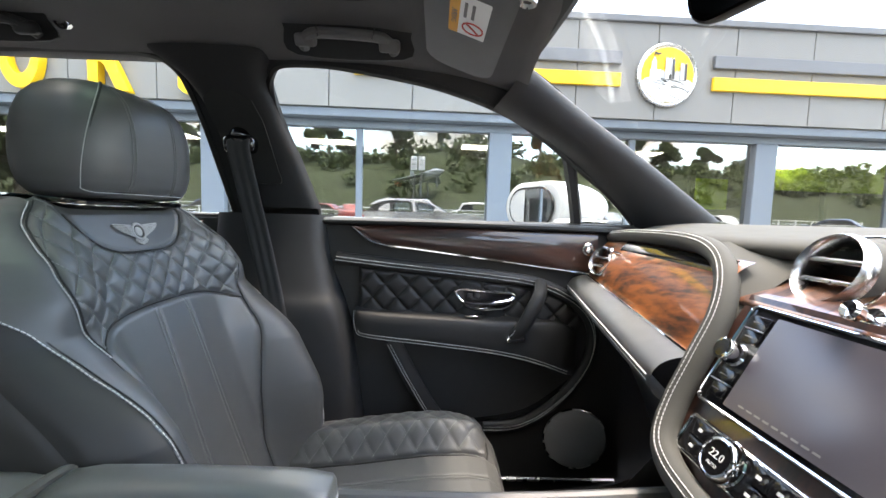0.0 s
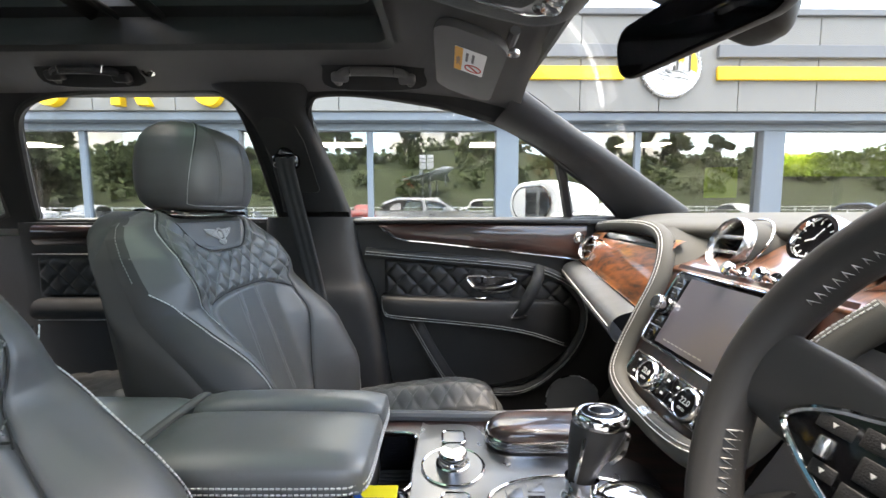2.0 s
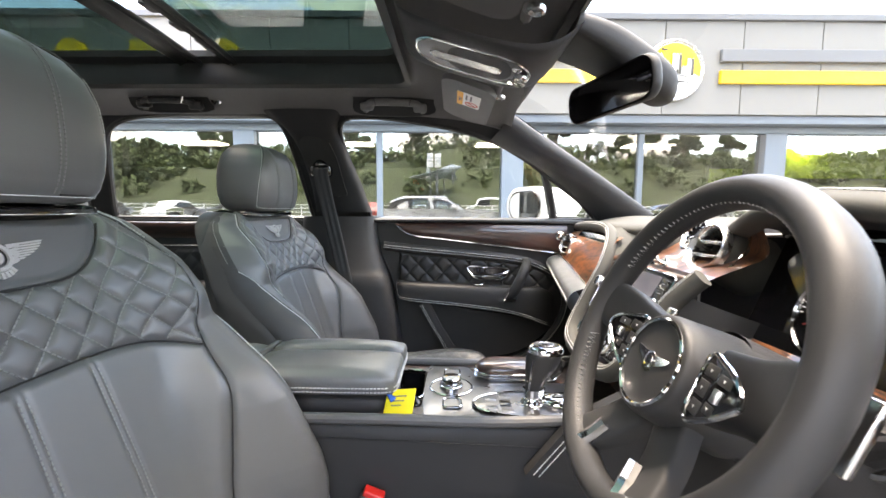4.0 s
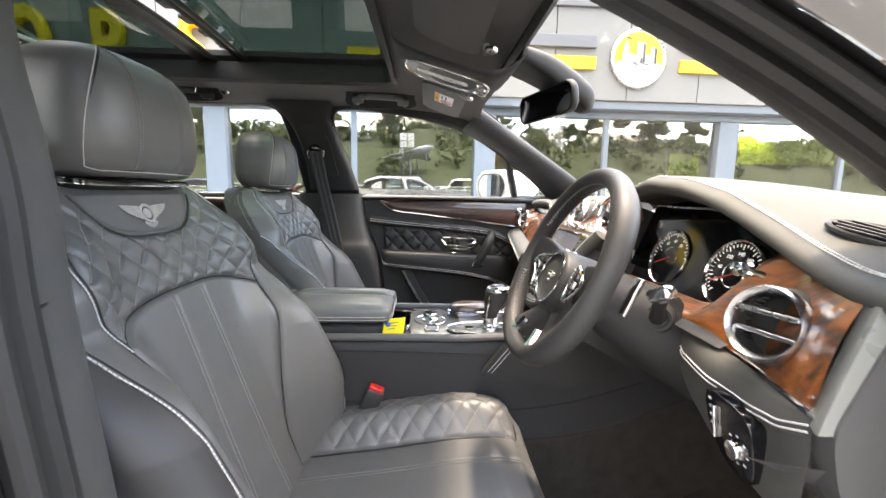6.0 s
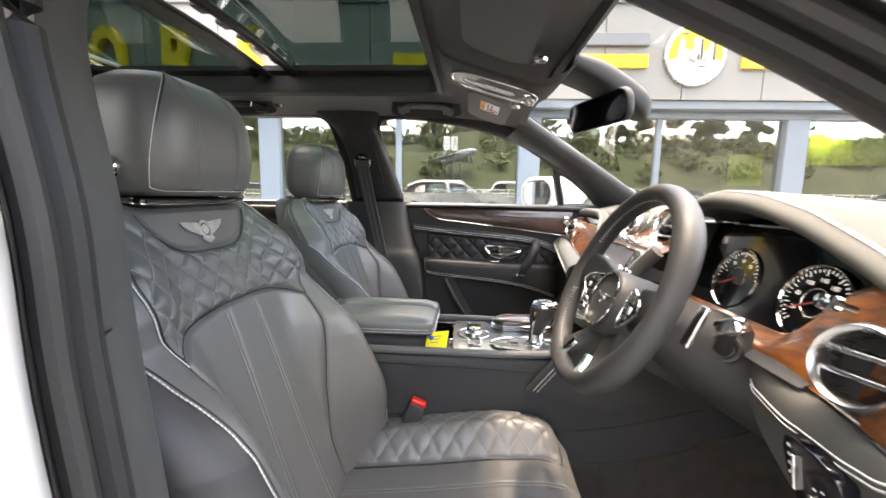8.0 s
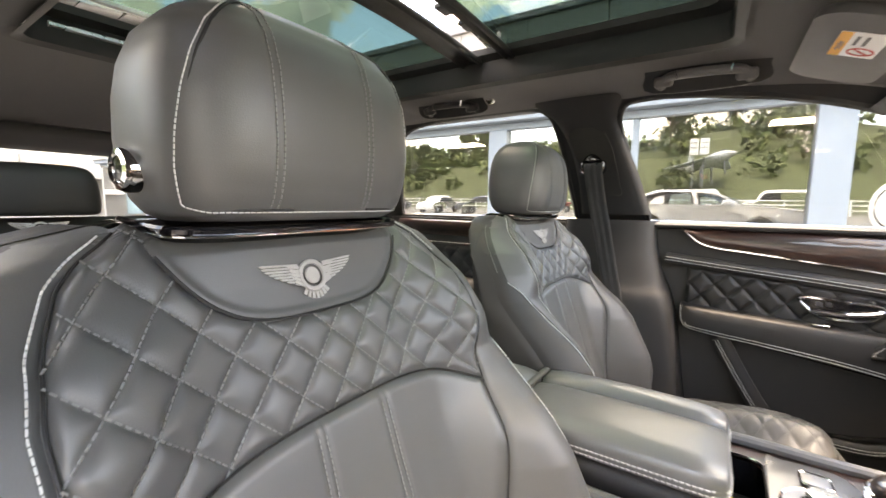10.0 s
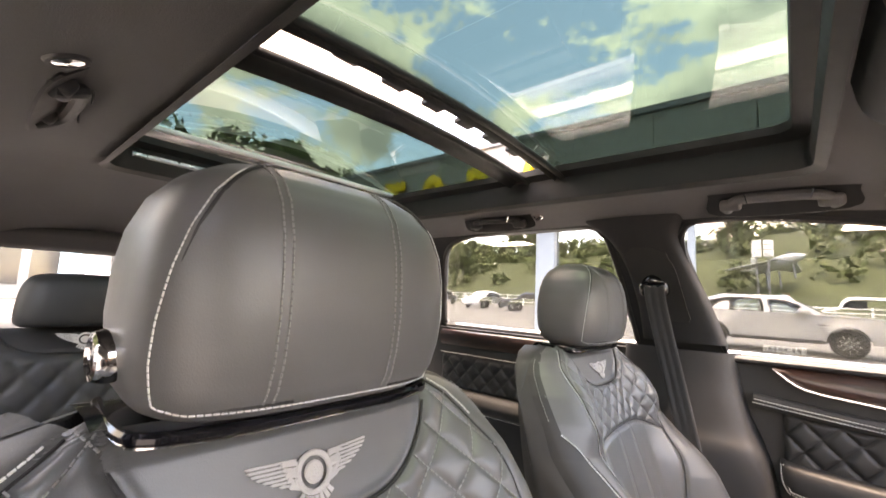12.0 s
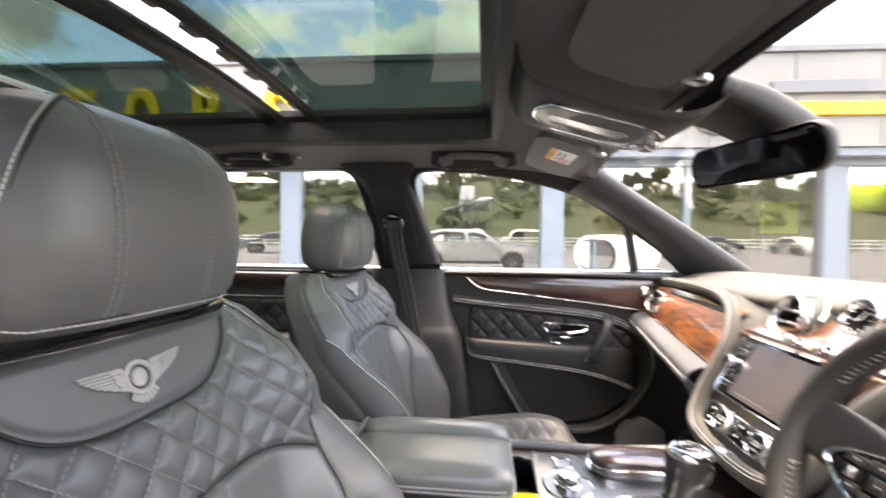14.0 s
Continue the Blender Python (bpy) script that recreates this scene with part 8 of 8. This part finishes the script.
castle(-0.24, 0.20, -0.10, 0.06, WHITE, 0.044)
castle(0.02, 0.62, -0.10, 0.05, STONE, 0.040)
castle(-0.275, 0.085, -0.06, 0.17, WHITE, 0.050)
castle(0.02, 0.16, -0.08, 0.27, STONE, 0.050)
castle(-0.02, 0.07, -0.08, 0.25, WHITE, 0.058)
castle(0.09, 0.035, -0.08, 0.24, SIGND, 0.064)
castle(0.285, 0.12, -0.10, 0.18, STONE, 0.050)
castle(0.325, 0.04, -0.10, 0.17, SIGND, 0.058)
plate("badge_spire", [(-0.325, 0.20), (-0.225, 0.20), (-0.275, 0.31)], 0.012, WHITE, bd, m=mb_ @ pose(0, 0, 0.052))
plate("badge_gate", [(0.005, -0.09), (0.055, -0.09), (0.055, -0.02), (0.03, 0.01), (0.005, -0.02)], 0.01, SIGND, bd, m=mb_ @ pose(0, 0, 0.068))
tube("badge_mast", [mb_ @ Vector((-0.275, 0.30, 0.058)), mb_ @ Vector((-0.272, 0.40, 0.058))], 0.006, SIGND, bd, sides=4)
plate("badge_flag", [(-0.27, 0.40), (-0.21, 0.375), (-0.15, 0.385), (-0.16, 0.355), (-0.22, 0.345), (-0.27, 0.365)], 0.006, SIGND, bd, m=mb_ @ pose(0, 0, 0.056))
rng_b = random.Random(4)
for k in range(26):
    r, a = 0.08 + 0.33 * rng_b.random(), radians(188 + 164 * rng_b.random())
    x, y = r * math.cos(a) * 1.05, -0.06 + r * math.sin(a) * 0.92
    ln, sl = 0.05 + 0.09 * rng_b.random(), -0.5 + 0.35 * rng_b.random()
    tube("badge_rock", [mb_ @ Vector((x - ln, y - sl * ln, 0.047)), mb_ @ Vector((x, y + 0.012, 0.047)), mb_ @ Vector((x + ln, y + sl * ln, 0.047))], [0.004, 0.007 + 0.012 * rng_b.random(), 0.003], SIGND if k % 3 else STONE, bd, sides=5, n=3, flat=0.5)
plate("badge_road", [(0.02, -0.13), (0.12, -0.16), (-0.02, -0.30), (0.10, -0.47), (-0.06, -0.48), (-0.12, -0.28)], 0.008, WHITE, bd, m=mb_ @ pose(0, 0, 0.051))
# sign letters
LETTER_W = {"M": 0.58, "O": 0.53, "T": 0.66, "R": 0.69, "S": 0.68}
for ch, x in zip("MOTORS", (-11.45, -9.98, -8.57, -7.15, -5.75, -4.30)):
    cu = bpy.data.curves.new("sign_letter", "FONT")
    cu.body, cu.size, cu.extrude, cu.bevel_depth, cu.align_x = ch, 1.62, 0.07, 0.012, "CENTER"
    cu.offset = 0.035
    t = new("sign_letter", cu)
    t.data.materials.append(SIGNY)
    t.parent = front
    t.matrix_basis = FM @ pose(x, -0.52, 3.16, 90, 0, 0) @ Matrix.Diagonal((LETTER_W[ch], 1, 1, 1))
# columns, mullions, glass
for x0, x1 in ((-21.2, -20.8), (-15.3, -14.9), (-9.9, -9.5), (-4.42, -4.0), (0.98, 1.42), (6.28, 6.72), (11.8, 12.2), (17.3, 17.7), (22.8, 23.2)):
    fbox("column", x0, x1, -0.14, 0.14, 0.0, 2.76, BLUEGREY, "blue-grey column")
for x in (-18, -12.6, -7.05, -1.5, 3.82, 9.3, 14.7, 20.2):
    fbox("mullion", x - 0.06, x + 0.06, -0.06, 0.08, 0.0, 2.76, BLUEGREY)
fbox("low_rail", -26, 31, -0.05, 0.08, 0.0, 0.12, BLUEGREY)
bays = sorted([-26, -21.2, -18, -15.3, -12.6, -9.9, -7.05, -4.42, -1.5, 0.98, 3.82, 6.28, 9.3, 11.8, 14.7, 17.3, 20.2, 22.8, 31])
for a, b in zip(bays[:-1], bays[1:]):
    g = rbox("pane", (a + 0.02, 0.0, 0.12), (b - 0.02, 0.012, 2.78), SHOPGLASS, front, bevel=0, m=FM @ pose(0, 0.006, 0, 0.4, 0, 0))
    g.visible_shadow = False
# room behind the glass
room = thing("showroom_interior", "dim showroom interior with lit ceiling panels and a lime wall", "showroom interior", kind="structure")
fbox("back_wall", -26, 31, 9.0, 9.2, 0, 3.0, ROOMWALL, parent=room)
fbox("room_ceiling", -26, 31, 0.12, 9.2, 2.95, 3.05, ROOMWALL, parent=room)
fbox("room_floor", -26, 31, 0.12, 9.2, -0.02, 0.012, ROOMFLOOR, parent=room)
fbox("side_wall", -26.2, -26, 0, 9.2, 0, 3.0, ROOMWALL, parent=room)
fbox("side_wall", 31, 31.2, 0, 9.2, 0, 3.0, ROOMWALL, parent=room)
fbox("roof_slab", -26, 31, 0.0, 9.4, 3.06, 4.7, DARKGREY, parent=room)
for i in range(12):
    for j in range(1):
        fbox("ceiling_panel", -23.3 + 4.0 * i, -22.1 + 4.0 * i, 2.4, 3.0, 2.925, 2.948, PANEL_GLOW, "lit ceiling panel", bevel=0.003, parent=room)
fbox("lime_partition", 9.15, 24, 2.75, 2.85, 2.12, 2.93, LIME, "lime green partition", parent=room)
fbox("lime_partition", 7.1, 7.95, 2.75, 2.85, 1.55, 2.36, LIME, "lime green partition", parent=room)
for x in (8.4, 10.6, 13.0, 15.6):
    fbox("partition_post", x, x + 0.14, 5.0, 5.2, 0, 2.9, DARKGREY, parent=room)

# ---- what the glass mirrors: hillside, fence, parked cars, display jet ----
def hill_z(x, y):
    s = min(1.0, max(0.0, (-30 - y) / 50))
    return (11.6 + 2.0 * math.sin(x * 0.05 + 1.0) + 1.2 * math.sin(x * 0.13)) * s * s * (3 - 2 * s) - 0.05


hill = surface("hillside", lambda u, v: (-260 + 520 * u, -29 - 110 * v, hill_z(-260 + 520 * u, -29 - 110 * v)), 90, 40, GRASS)
tagged(hill, "grassy hillside beyond the car park", "hillside", kind="structure")


def leaf_cloud(centres, radii, per, size, seed):
    rng = np.random.default_rng(seed)
    verts, faces = [], []
    for c, r in zip(centres, radii):
        d = rng.normal(size=(per, 3))
        d /= np.linalg.norm(d, axis=1)[:, None]
        rad = r * (0.55 + 0.5 * rng.random(per))[:, None]
        p = np.array(c) + d * rad * np.array([1, 1, 0.8])
        for q in p:
            a, b = rng.normal(size=3), rng.normal(size=3)
            a /= np.linalg.norm(a)
            b = b - a * np.dot(a, b)
            b /= np.linalg.norm(b)
            s = size * (0.6 + 0.8 * rng.random())
            k = len(verts)
            verts += [q - a * s, q - b * s * 0.55, q + a * s, q + b * s * 0.55]
            faces.append((k, k + 1, k + 2, k + 3))
    return verts, faces


def tree(seed, h, spread):
    rng = np.random.default_rng(seed)
    t = thing("tree", "broad leafy green tree with an uneven crown", "tree", group="trees round the car park")
    top = (0.2 * rng.normal(), 0.2 * rng.normal(), h * 0.62)
    tube("trunk", [(0, 0, -0.4), (0.05, 0.02, h * 0.2), (0.1 * rng.normal(), 0.1 * rng.normal(), h * 0.42), top], [0.035 * h, 0.025 * h, 0.018 * h, 0.008 * h], BARK, t, sides=8, n=3)
    cs_, rs_ = [], []
    for k in range(13):
        a = rng.random() * 6.28
        rr = spread * (0.15 + 0.75 * rng.random())
        z = h * (0.38 + 0.52 * rng.random())
        rr *= 1.0 - 0.55 * max(0, (z / h - 0.55) / 0.4)
        c = (rr * math.cos(a), rr * math.sin(a), z)
        cs_.append(c)
        rs_.append(spread * (0.26 + 0.16 * rng.random()))
        if k < 7:
            tube("limb", [(0, 0, h * (0.25 + 0.03 * k)), (c[0] * 0.5, c[1] * 0.5, (h * 0.3 + c[2]) / 2), c], [0.012 * h, 0.008 * h, 0.003 * h], BARK, t, sides=5, n=3)
    v, f = leaf_cloud(cs_, rs_, 260, 0.045 * h, seed + 50)
    me = bpy.data.meshes.new("crown")
    me.from_pydata([tuple(map(float, q)) for q in v], [], f)
    me.materials.append(LEAF)
    cr = new("crown", me)
    cr.parent = t
    return t


trees = [tree(3, 9.0, 3.4), tree(8, 11.0, 3.2), tree(15, 7.5, 3.6)]
trees[0].matrix_world = pose(-31, 20.5, 0) @ Matrix.Diagonal((1.35, 1.35, 1.35, 1))
trees[1].matrix_world = pose(-29, 24, 0) @ Matrix.Diagonal((1.15, 1.15, 1.15, 1))
trees[2].matrix_world = pose(-24, -50, 0)
rng = np.random.default_rng(5)
spots = []
for k in range(16):
    spots.append((-48 + 7.5 * k + rng.normal() * 2, -66 - 14 * rng.random(), 0.0, 0.45 + 0.6 * rng.random()))
for k in range(16):
    spots.append((-46 - 6 * rng.random(), -50 + 7 * k + rng.normal() * 2, 0.0, 0.9 + 0.4 * rng.random()))
spots += [(-34, 24.5, 0, 1.3), (-38, 20.5, 0, 1.4), (-26.5, 27, 0, 1.0), (-42, 24, 0, 1.5), (-36, 30, 0, 1.25), (-30, 31, 0, 1.2)]
for k, (x, y, z, s) in enumerate(spots):
    copy_thing(trees[k % 3], pose(x, y, hill_z(x, y) if y < -30 and k < 16 else z, 0, 0, 360 * rng.random()) @ Matrix.Diagonal((s, s, s, 1)))
# far woods on the ridge
cs_, rs_ = [], []
for k in range(150):
    u = k / 149
    cs_.append((-250 + 500 * u + rng.normal() * 2, -84 - 16 * rng.random(), 9.8 + 3 * rng.random() + 2.5 * math.sin(u * 39)))
    rs_.append(2.6 + 2 * rng.random())
v, f = leaf_cloud(cs_, rs_, 90, 1.25, 77)
me = bpy.data.meshes.new("far_woods")
me.from_pydata([tuple(map(float, q)) for q in v], [], f)
me.materials.append(LEAF)
tagged(new("far_woods", me), "dense dark green woods along the ridge", "woods", kind="stuff")

# scrub and trees up the slope
cs_, rs_ = [], []
for k in range(330):
    x, y = -110 + 230 * rng.random(), -44 - 40 * rng.random() ** 0.7
    cs_.append((x, y, hill_z(x, y) + 0.5 + 1.2 * rng.random()))
    rs_.append(1.3 + 1.7 * rng.random())
v, f = leaf_cloud(cs_, rs_, 70, 0.55, 123)
me = bpy.data.meshes.new("slope_woods")
me.from_pydata([tuple(map(float, q)) for q in v], [], f)
me.materials.append(LEAF)
tagged(new("slope_woods", me), "green scrub and small trees covering the hillside", "woods", kind="stuff")

# white post and rail fence
fence = thing("rail_fence", "white post and rail fence along the car park", "fence")
for z in (0.45, 0.85, 1.2):
    rbox("rail", (-60, -27.05, z - 0.05), (50, -26.97, z + 0.05), WHITE, fence, bevel=0)
post_me = None
for k in range(56):
    p = rbox("post", (-0.06, -0.06, 0), (0.06, 0.06, 1.3), WHITE, fence, bevel=0) if post_me is None else new("post", post_me)
    post_me = p.data
    p.parent = fence
    p.matrix_basis = pose(-60 + 2 * k, -27.0, 0)


def parked_car(paint, label, van=False):
    car = thing("parked_car", label, "car", group="parked cars")
    L, H = (4.5, 1.5) if not van else (5.0, 1.95)
    prof = [(-2.2, 0.35), (-2.25, 0.7), (-2.15, 0.95), (-1.55, 1.0), (-1.0, 1.38), (-0.3, 1.48), (0.55, 1.44), (1.1, 1.02), (1.9, 0.90), (2.2, 0.72), (2.22, 0.35)] if not van else [(-2.4, 0.35), (-2.42, 1.2), (-2.3, 1.85), (-1.0, 1.95), (1.0, 1.92), (1.5, 1.25), (2.2, 1.08), (2.4, 0.8), (2.4, 0.35)]
    secs = []
    for yv, sc in ((-0.88, 0.90), (-0.86, 0.96), (-0.65, 1.0), (0.0, 1.02), (0.65, 1.0), (0.86, 0.96), (0.88, 0.90)):
        secs.append([(x * (0.97 + 0.03 * sc), yv * (1.0 if z < 1.0 else 0.82), 0.35 + (z - 0.35) * sc) for x, z in prof])
    loft("body", secs, paint, car, n=2, m=3)
    for s in (-1, 1):
        wv = [(-1.35, 1.0), (-0.9, 1.32), (-0.3, 1.40), (0.45, 1.36), (0.9, 1.03)] if not van else [(0.2, 1.25), (0.25, 1.75), (0.95, 1.75), (1.3, 1.28)]
        plate("side_glass", wv, 0.01, DARKGLASS, car, warp=lambda c, s=s: (c[0], s * (0.775 + c[2] - 0.20 * (c[1] - 1.0)) if not van else s * (0.74 + c[2]), c[1]))
    for x in (-1.35, 1.35):
        for s in (-1, 1):
            m_ = facing((x, s * 0.82, 0.33), (0, s, 0))
            ty = lathe("tyre", [(0.2, -0.08), (0.32, -0.09), (0.33, 0.0), (0.32, 0.07), (0.21, 0.07)], RUBBER, car, m=m_, sides=20)
            lathe("rim", [(0.21, 0.05), (0.19, 0.06), (0.0, 0.05)], SATIN, ty, m=m_, sides=16)
    return car


cars = [parked_car(CARBLUE, "dark blue parked saloon car"), parked_car(WHITE, "white parked hatchback car"), parked_car(CARRED, "red parked car by the fence"), parked_car(CARSILVER, "silver parked car in the car park"), parked_car(WHITE, "white parked van by the fence", True)]
places = [(-14.5, -13.5, 170), (-20.0, -15.5, 95), (-9.0, -23.5, 200), (-27, -18, 80), (5.2, -22.5, 180)]
for c, (x, y, a) in zip(cars, places):
    c.matrix_world = pose(x, y, 0, 0, 0, a)
for k, (x, y, a) in enumerate(((-32, -16, 90), (-36, -22, 175), (13, -22, 10), (17.5, -21, 95), (22, -22, 5), (27, -19, 90), (-6, -22, 90), (-45, -18, 80), (33, -14, 60), (12, -13, 100))):
    copy_thing(cars[k % 4], pose(x, y, 0, 0, 0, a))

# jet on display
jet = thing("display_jet", "grey jet aircraft standing on display beyond the car park", "aircraft")
JM = pose(1.2, -43, 3.9, 0, -8, 62) @ Matrix.Diagonal((0.72, 0.72, 0.72, 1))
secs = []
for x, r, z in ((-6.5, 0.45, 2.6), (-5.5, 0.65, 2.6), (-2, 0.85, 2.6), (1.5, 0.95, 2.65), (4, 0.8, 2.65), (5.8, 0.45, 2.55), (7.0, 0.05, 2.45)):
    secs.append([JM @ Vector((x, r * 1.1 * math.cos(a), z + r * math.sin(a))) for a in np.linspace(0, 2 * math.pi, 13)[:-1]])
loft("fuselage", secs, JETGREY, jet, closed=True, n=3, m=2, caps=True)
for s in (-1, 1):
    plate("wing", [(3.2, s * 0.6), (-3.2, s * 5.6), (-4.2, s * 5.6), (-4.4, s * 0.6)][::s], 0.16, JETGREY, jet, m=JM @ pose(0, 0, 3.05, -s * 9, 0, 0))
    plate("tailplane", [(-4.6, s * 0.5), (-6.2, s * 2.2), (-6.8, s * 2.2), (-6.4, s * 0.5)][::s], 0.1, JETGREY, jet, m=JM @ pose(0, 0, 2.5, s * 8, 0, 0))
plate("fin", [(-4.0, 0), (-5.6, 2.0), (-6.6, 2.0), (-6.3, 0)], 0.12, JETGREY, jet, m=JM @ pose(0, 0.06, 3.0, 90, 0, 0))
loft("canopy", [[JM @ Vector((x, w * math.cos(a), 3.2 + h * math.sin(a))) for a in np.linspace(0, math.pi, 8)] for x, w, h in ((2.2, 0.2, 0.1), (3.0, 0.45, 0.5), (4.0, 0.45, 0.45), (5.0, 0.2, 0.05))], DARKGLASS, jet, n=3, m=2)
for x, y in ((4, 0), (-1.0, 0.9), (-1.0, -0.9)):
    tube("leg", [JM @ Vector((x, y, 2.2)), JM @ Vector((x, y, -1.0 + 0.17 * x))], 0.12, DARKGREY, jet, sides=6)
sign = thing("sign_board", "pair of white notice boards on tall posts", "sign board")
for x in (-0.6, 0.35):
    rbox("board", (x - 0.4, -36.1, 6.0), (x + 0.4, -36.0, 7.7), WHITE, sign, bevel=0.02)
    rbox("sign_post", (x - 0.08, -36.2, 0), (x + 0.08, -36.1, 6.1), DARKGREY, sign, bevel=0)
    for k in range(2):
        rbox("writing", (x - 0.28, -35.99, 7.2 - 0.5 * k), (x + 0.28, -35.985, 7.3 - 0.5 * k), INK, sign, bevel=0)
for x in (-6.5, -2.2, 7.5, 15):
    lp = tube("lamp_post", [(x, -33, 0), (x, -33, 8.0)], [0.09, 0.06], WHITE, None, sides=8, n=2)
    tagged(lp, "tall thin pale lamp post in the car park", "lamp post")

# far building behind the car, with a canopy
back = thing("forecourt_building", "low pale building with a yellow stripe behind the car", "building")
rbox("wall", (-44, -14, 0), (-32, 16.5, 4.3), CLAD, back, bevel=0.05)
for k in range(4):
    rbox("canopy_post", (-30.75, 8.0 + 1.1 * k, 0), (-30.67, 8.08 + 1.1 * k, 2.35), DARKGREY, back, "thin dark post", bevel=0.01)
rbox("canopy", (-32.0, 5.2, 2.35), (-30.6, 16.4, 3.6), CLAD, back, "pale canopy", bevel=0.03)
rbox("yellow_band", (-30.6, 5.45, 2.72), (-30.52, 6.95, 3.02), SIGNY, back, "yellow stripe", bevel=0)
for k in range(3):
    rbox("yellow_letter", (-30.6, 10.5 + 1.0 * k, 2.6), (-30.5, 11.1 + 1.0 * k, 3.4), SIGNY, back, "yellow sign block", bevel=0.08, seg=1)
rbox("blue_panel", (-31.98, 2.85, 0.2), (-31.92, 3.8, 2.8), TEAL, back, "pale blue wall panel", bevel=0)
rbox("white_ledge", (-31.98, 4.0, 1.45), (-31.7, 5.2, 1.75), WHITE, back, bevel=0)
for k in range(8):
    rbox("window", (-31.98, -13 + 2.1 * k, 0.8), (-31.93, -11.3 + 2.1 * k, 2.8), DARKGLASS, back, bevel=0)
for k in range(3):
    rbox("window", (-31.98, 9.6 + 2.2 * k, 0.3), (-31.93, 11.5 + 2.2 * k, 2.4), DARKGLASS, back, bevel=0)


def hill_west(y, x):
    s = min(1.0, max(0.0, (-48 - x) / 60))
    return (33.0 + 2.5 * math.sin(y * 0.06) + 1.5 * math.sin(y * 0.17 + 1)) * s * s * (3 - 2 * s) - 0.06


hw = surface("hillside_west", lambda u, v: (-46 - 100 * v, -60 + 220 * u, hill_west(-60 + 220 * u, -46 - 100 * v)), 60, 30, GRASS)
tagged(hw, "grassy hillside behind the buildings", "hillside", kind="structure")
cs_, rs_ = [], []
for k in range(150):
    x, y = -52 - 55 * rng.random() ** 0.8, -50 + 200 * rng.random()
    if 4 < y < 30 and rng.random() < 0.5:
        continue
    cs_.append((x, y, hill_west(y, x) + 1.5 + 2.5 * rng.random()))
    rs_.append(2.6 + 2.2 * rng.random())
v, f = leaf_cloud(cs_, rs_, 110, 0.75, 91)
me = bpy.data.meshes.new("hillside_woods")
me.from_pydata([tuple(map(float, q)) for q in v], [], f)
me.materials.append(LEAF)
tagged(new("hillside_woods", me), "dark green woods on the hillside behind the buildings", "woods", kind="stuff")
# plate stand behind the showroom glass
pl = rbox("show_plate", (-0.27, -0.01, -0.055), (0.27, 0.01, 0.055), WHITE, None, bevel=0.008, m=FM @ pose(-0.30, 0.35, 0.66, -12, 0, 0))
tagged(pl, "white display plate with dark bars leaning behind the showroom glass", "display plate")
for k in range(6):
    x = -0.20 + 0.065 * k + (0.03 if k > 3 else 0)
    rbox("dark_bar", (x, -0.013, -0.03), (x + 0.042, -0.0105, 0.03), INK, pl, bevel=0, m=FM @ pose(-0.30, 0.35, 0.66, -12, 0, 0))
rbox("plate_stand", (-0.2, 0.0, -0.65), (0.2, 0.03, -0.05), DARKGREY, pl, bevel=0.004, m=FM @ pose(-0.30, 0.38, 0.66, 0, 0, 0))
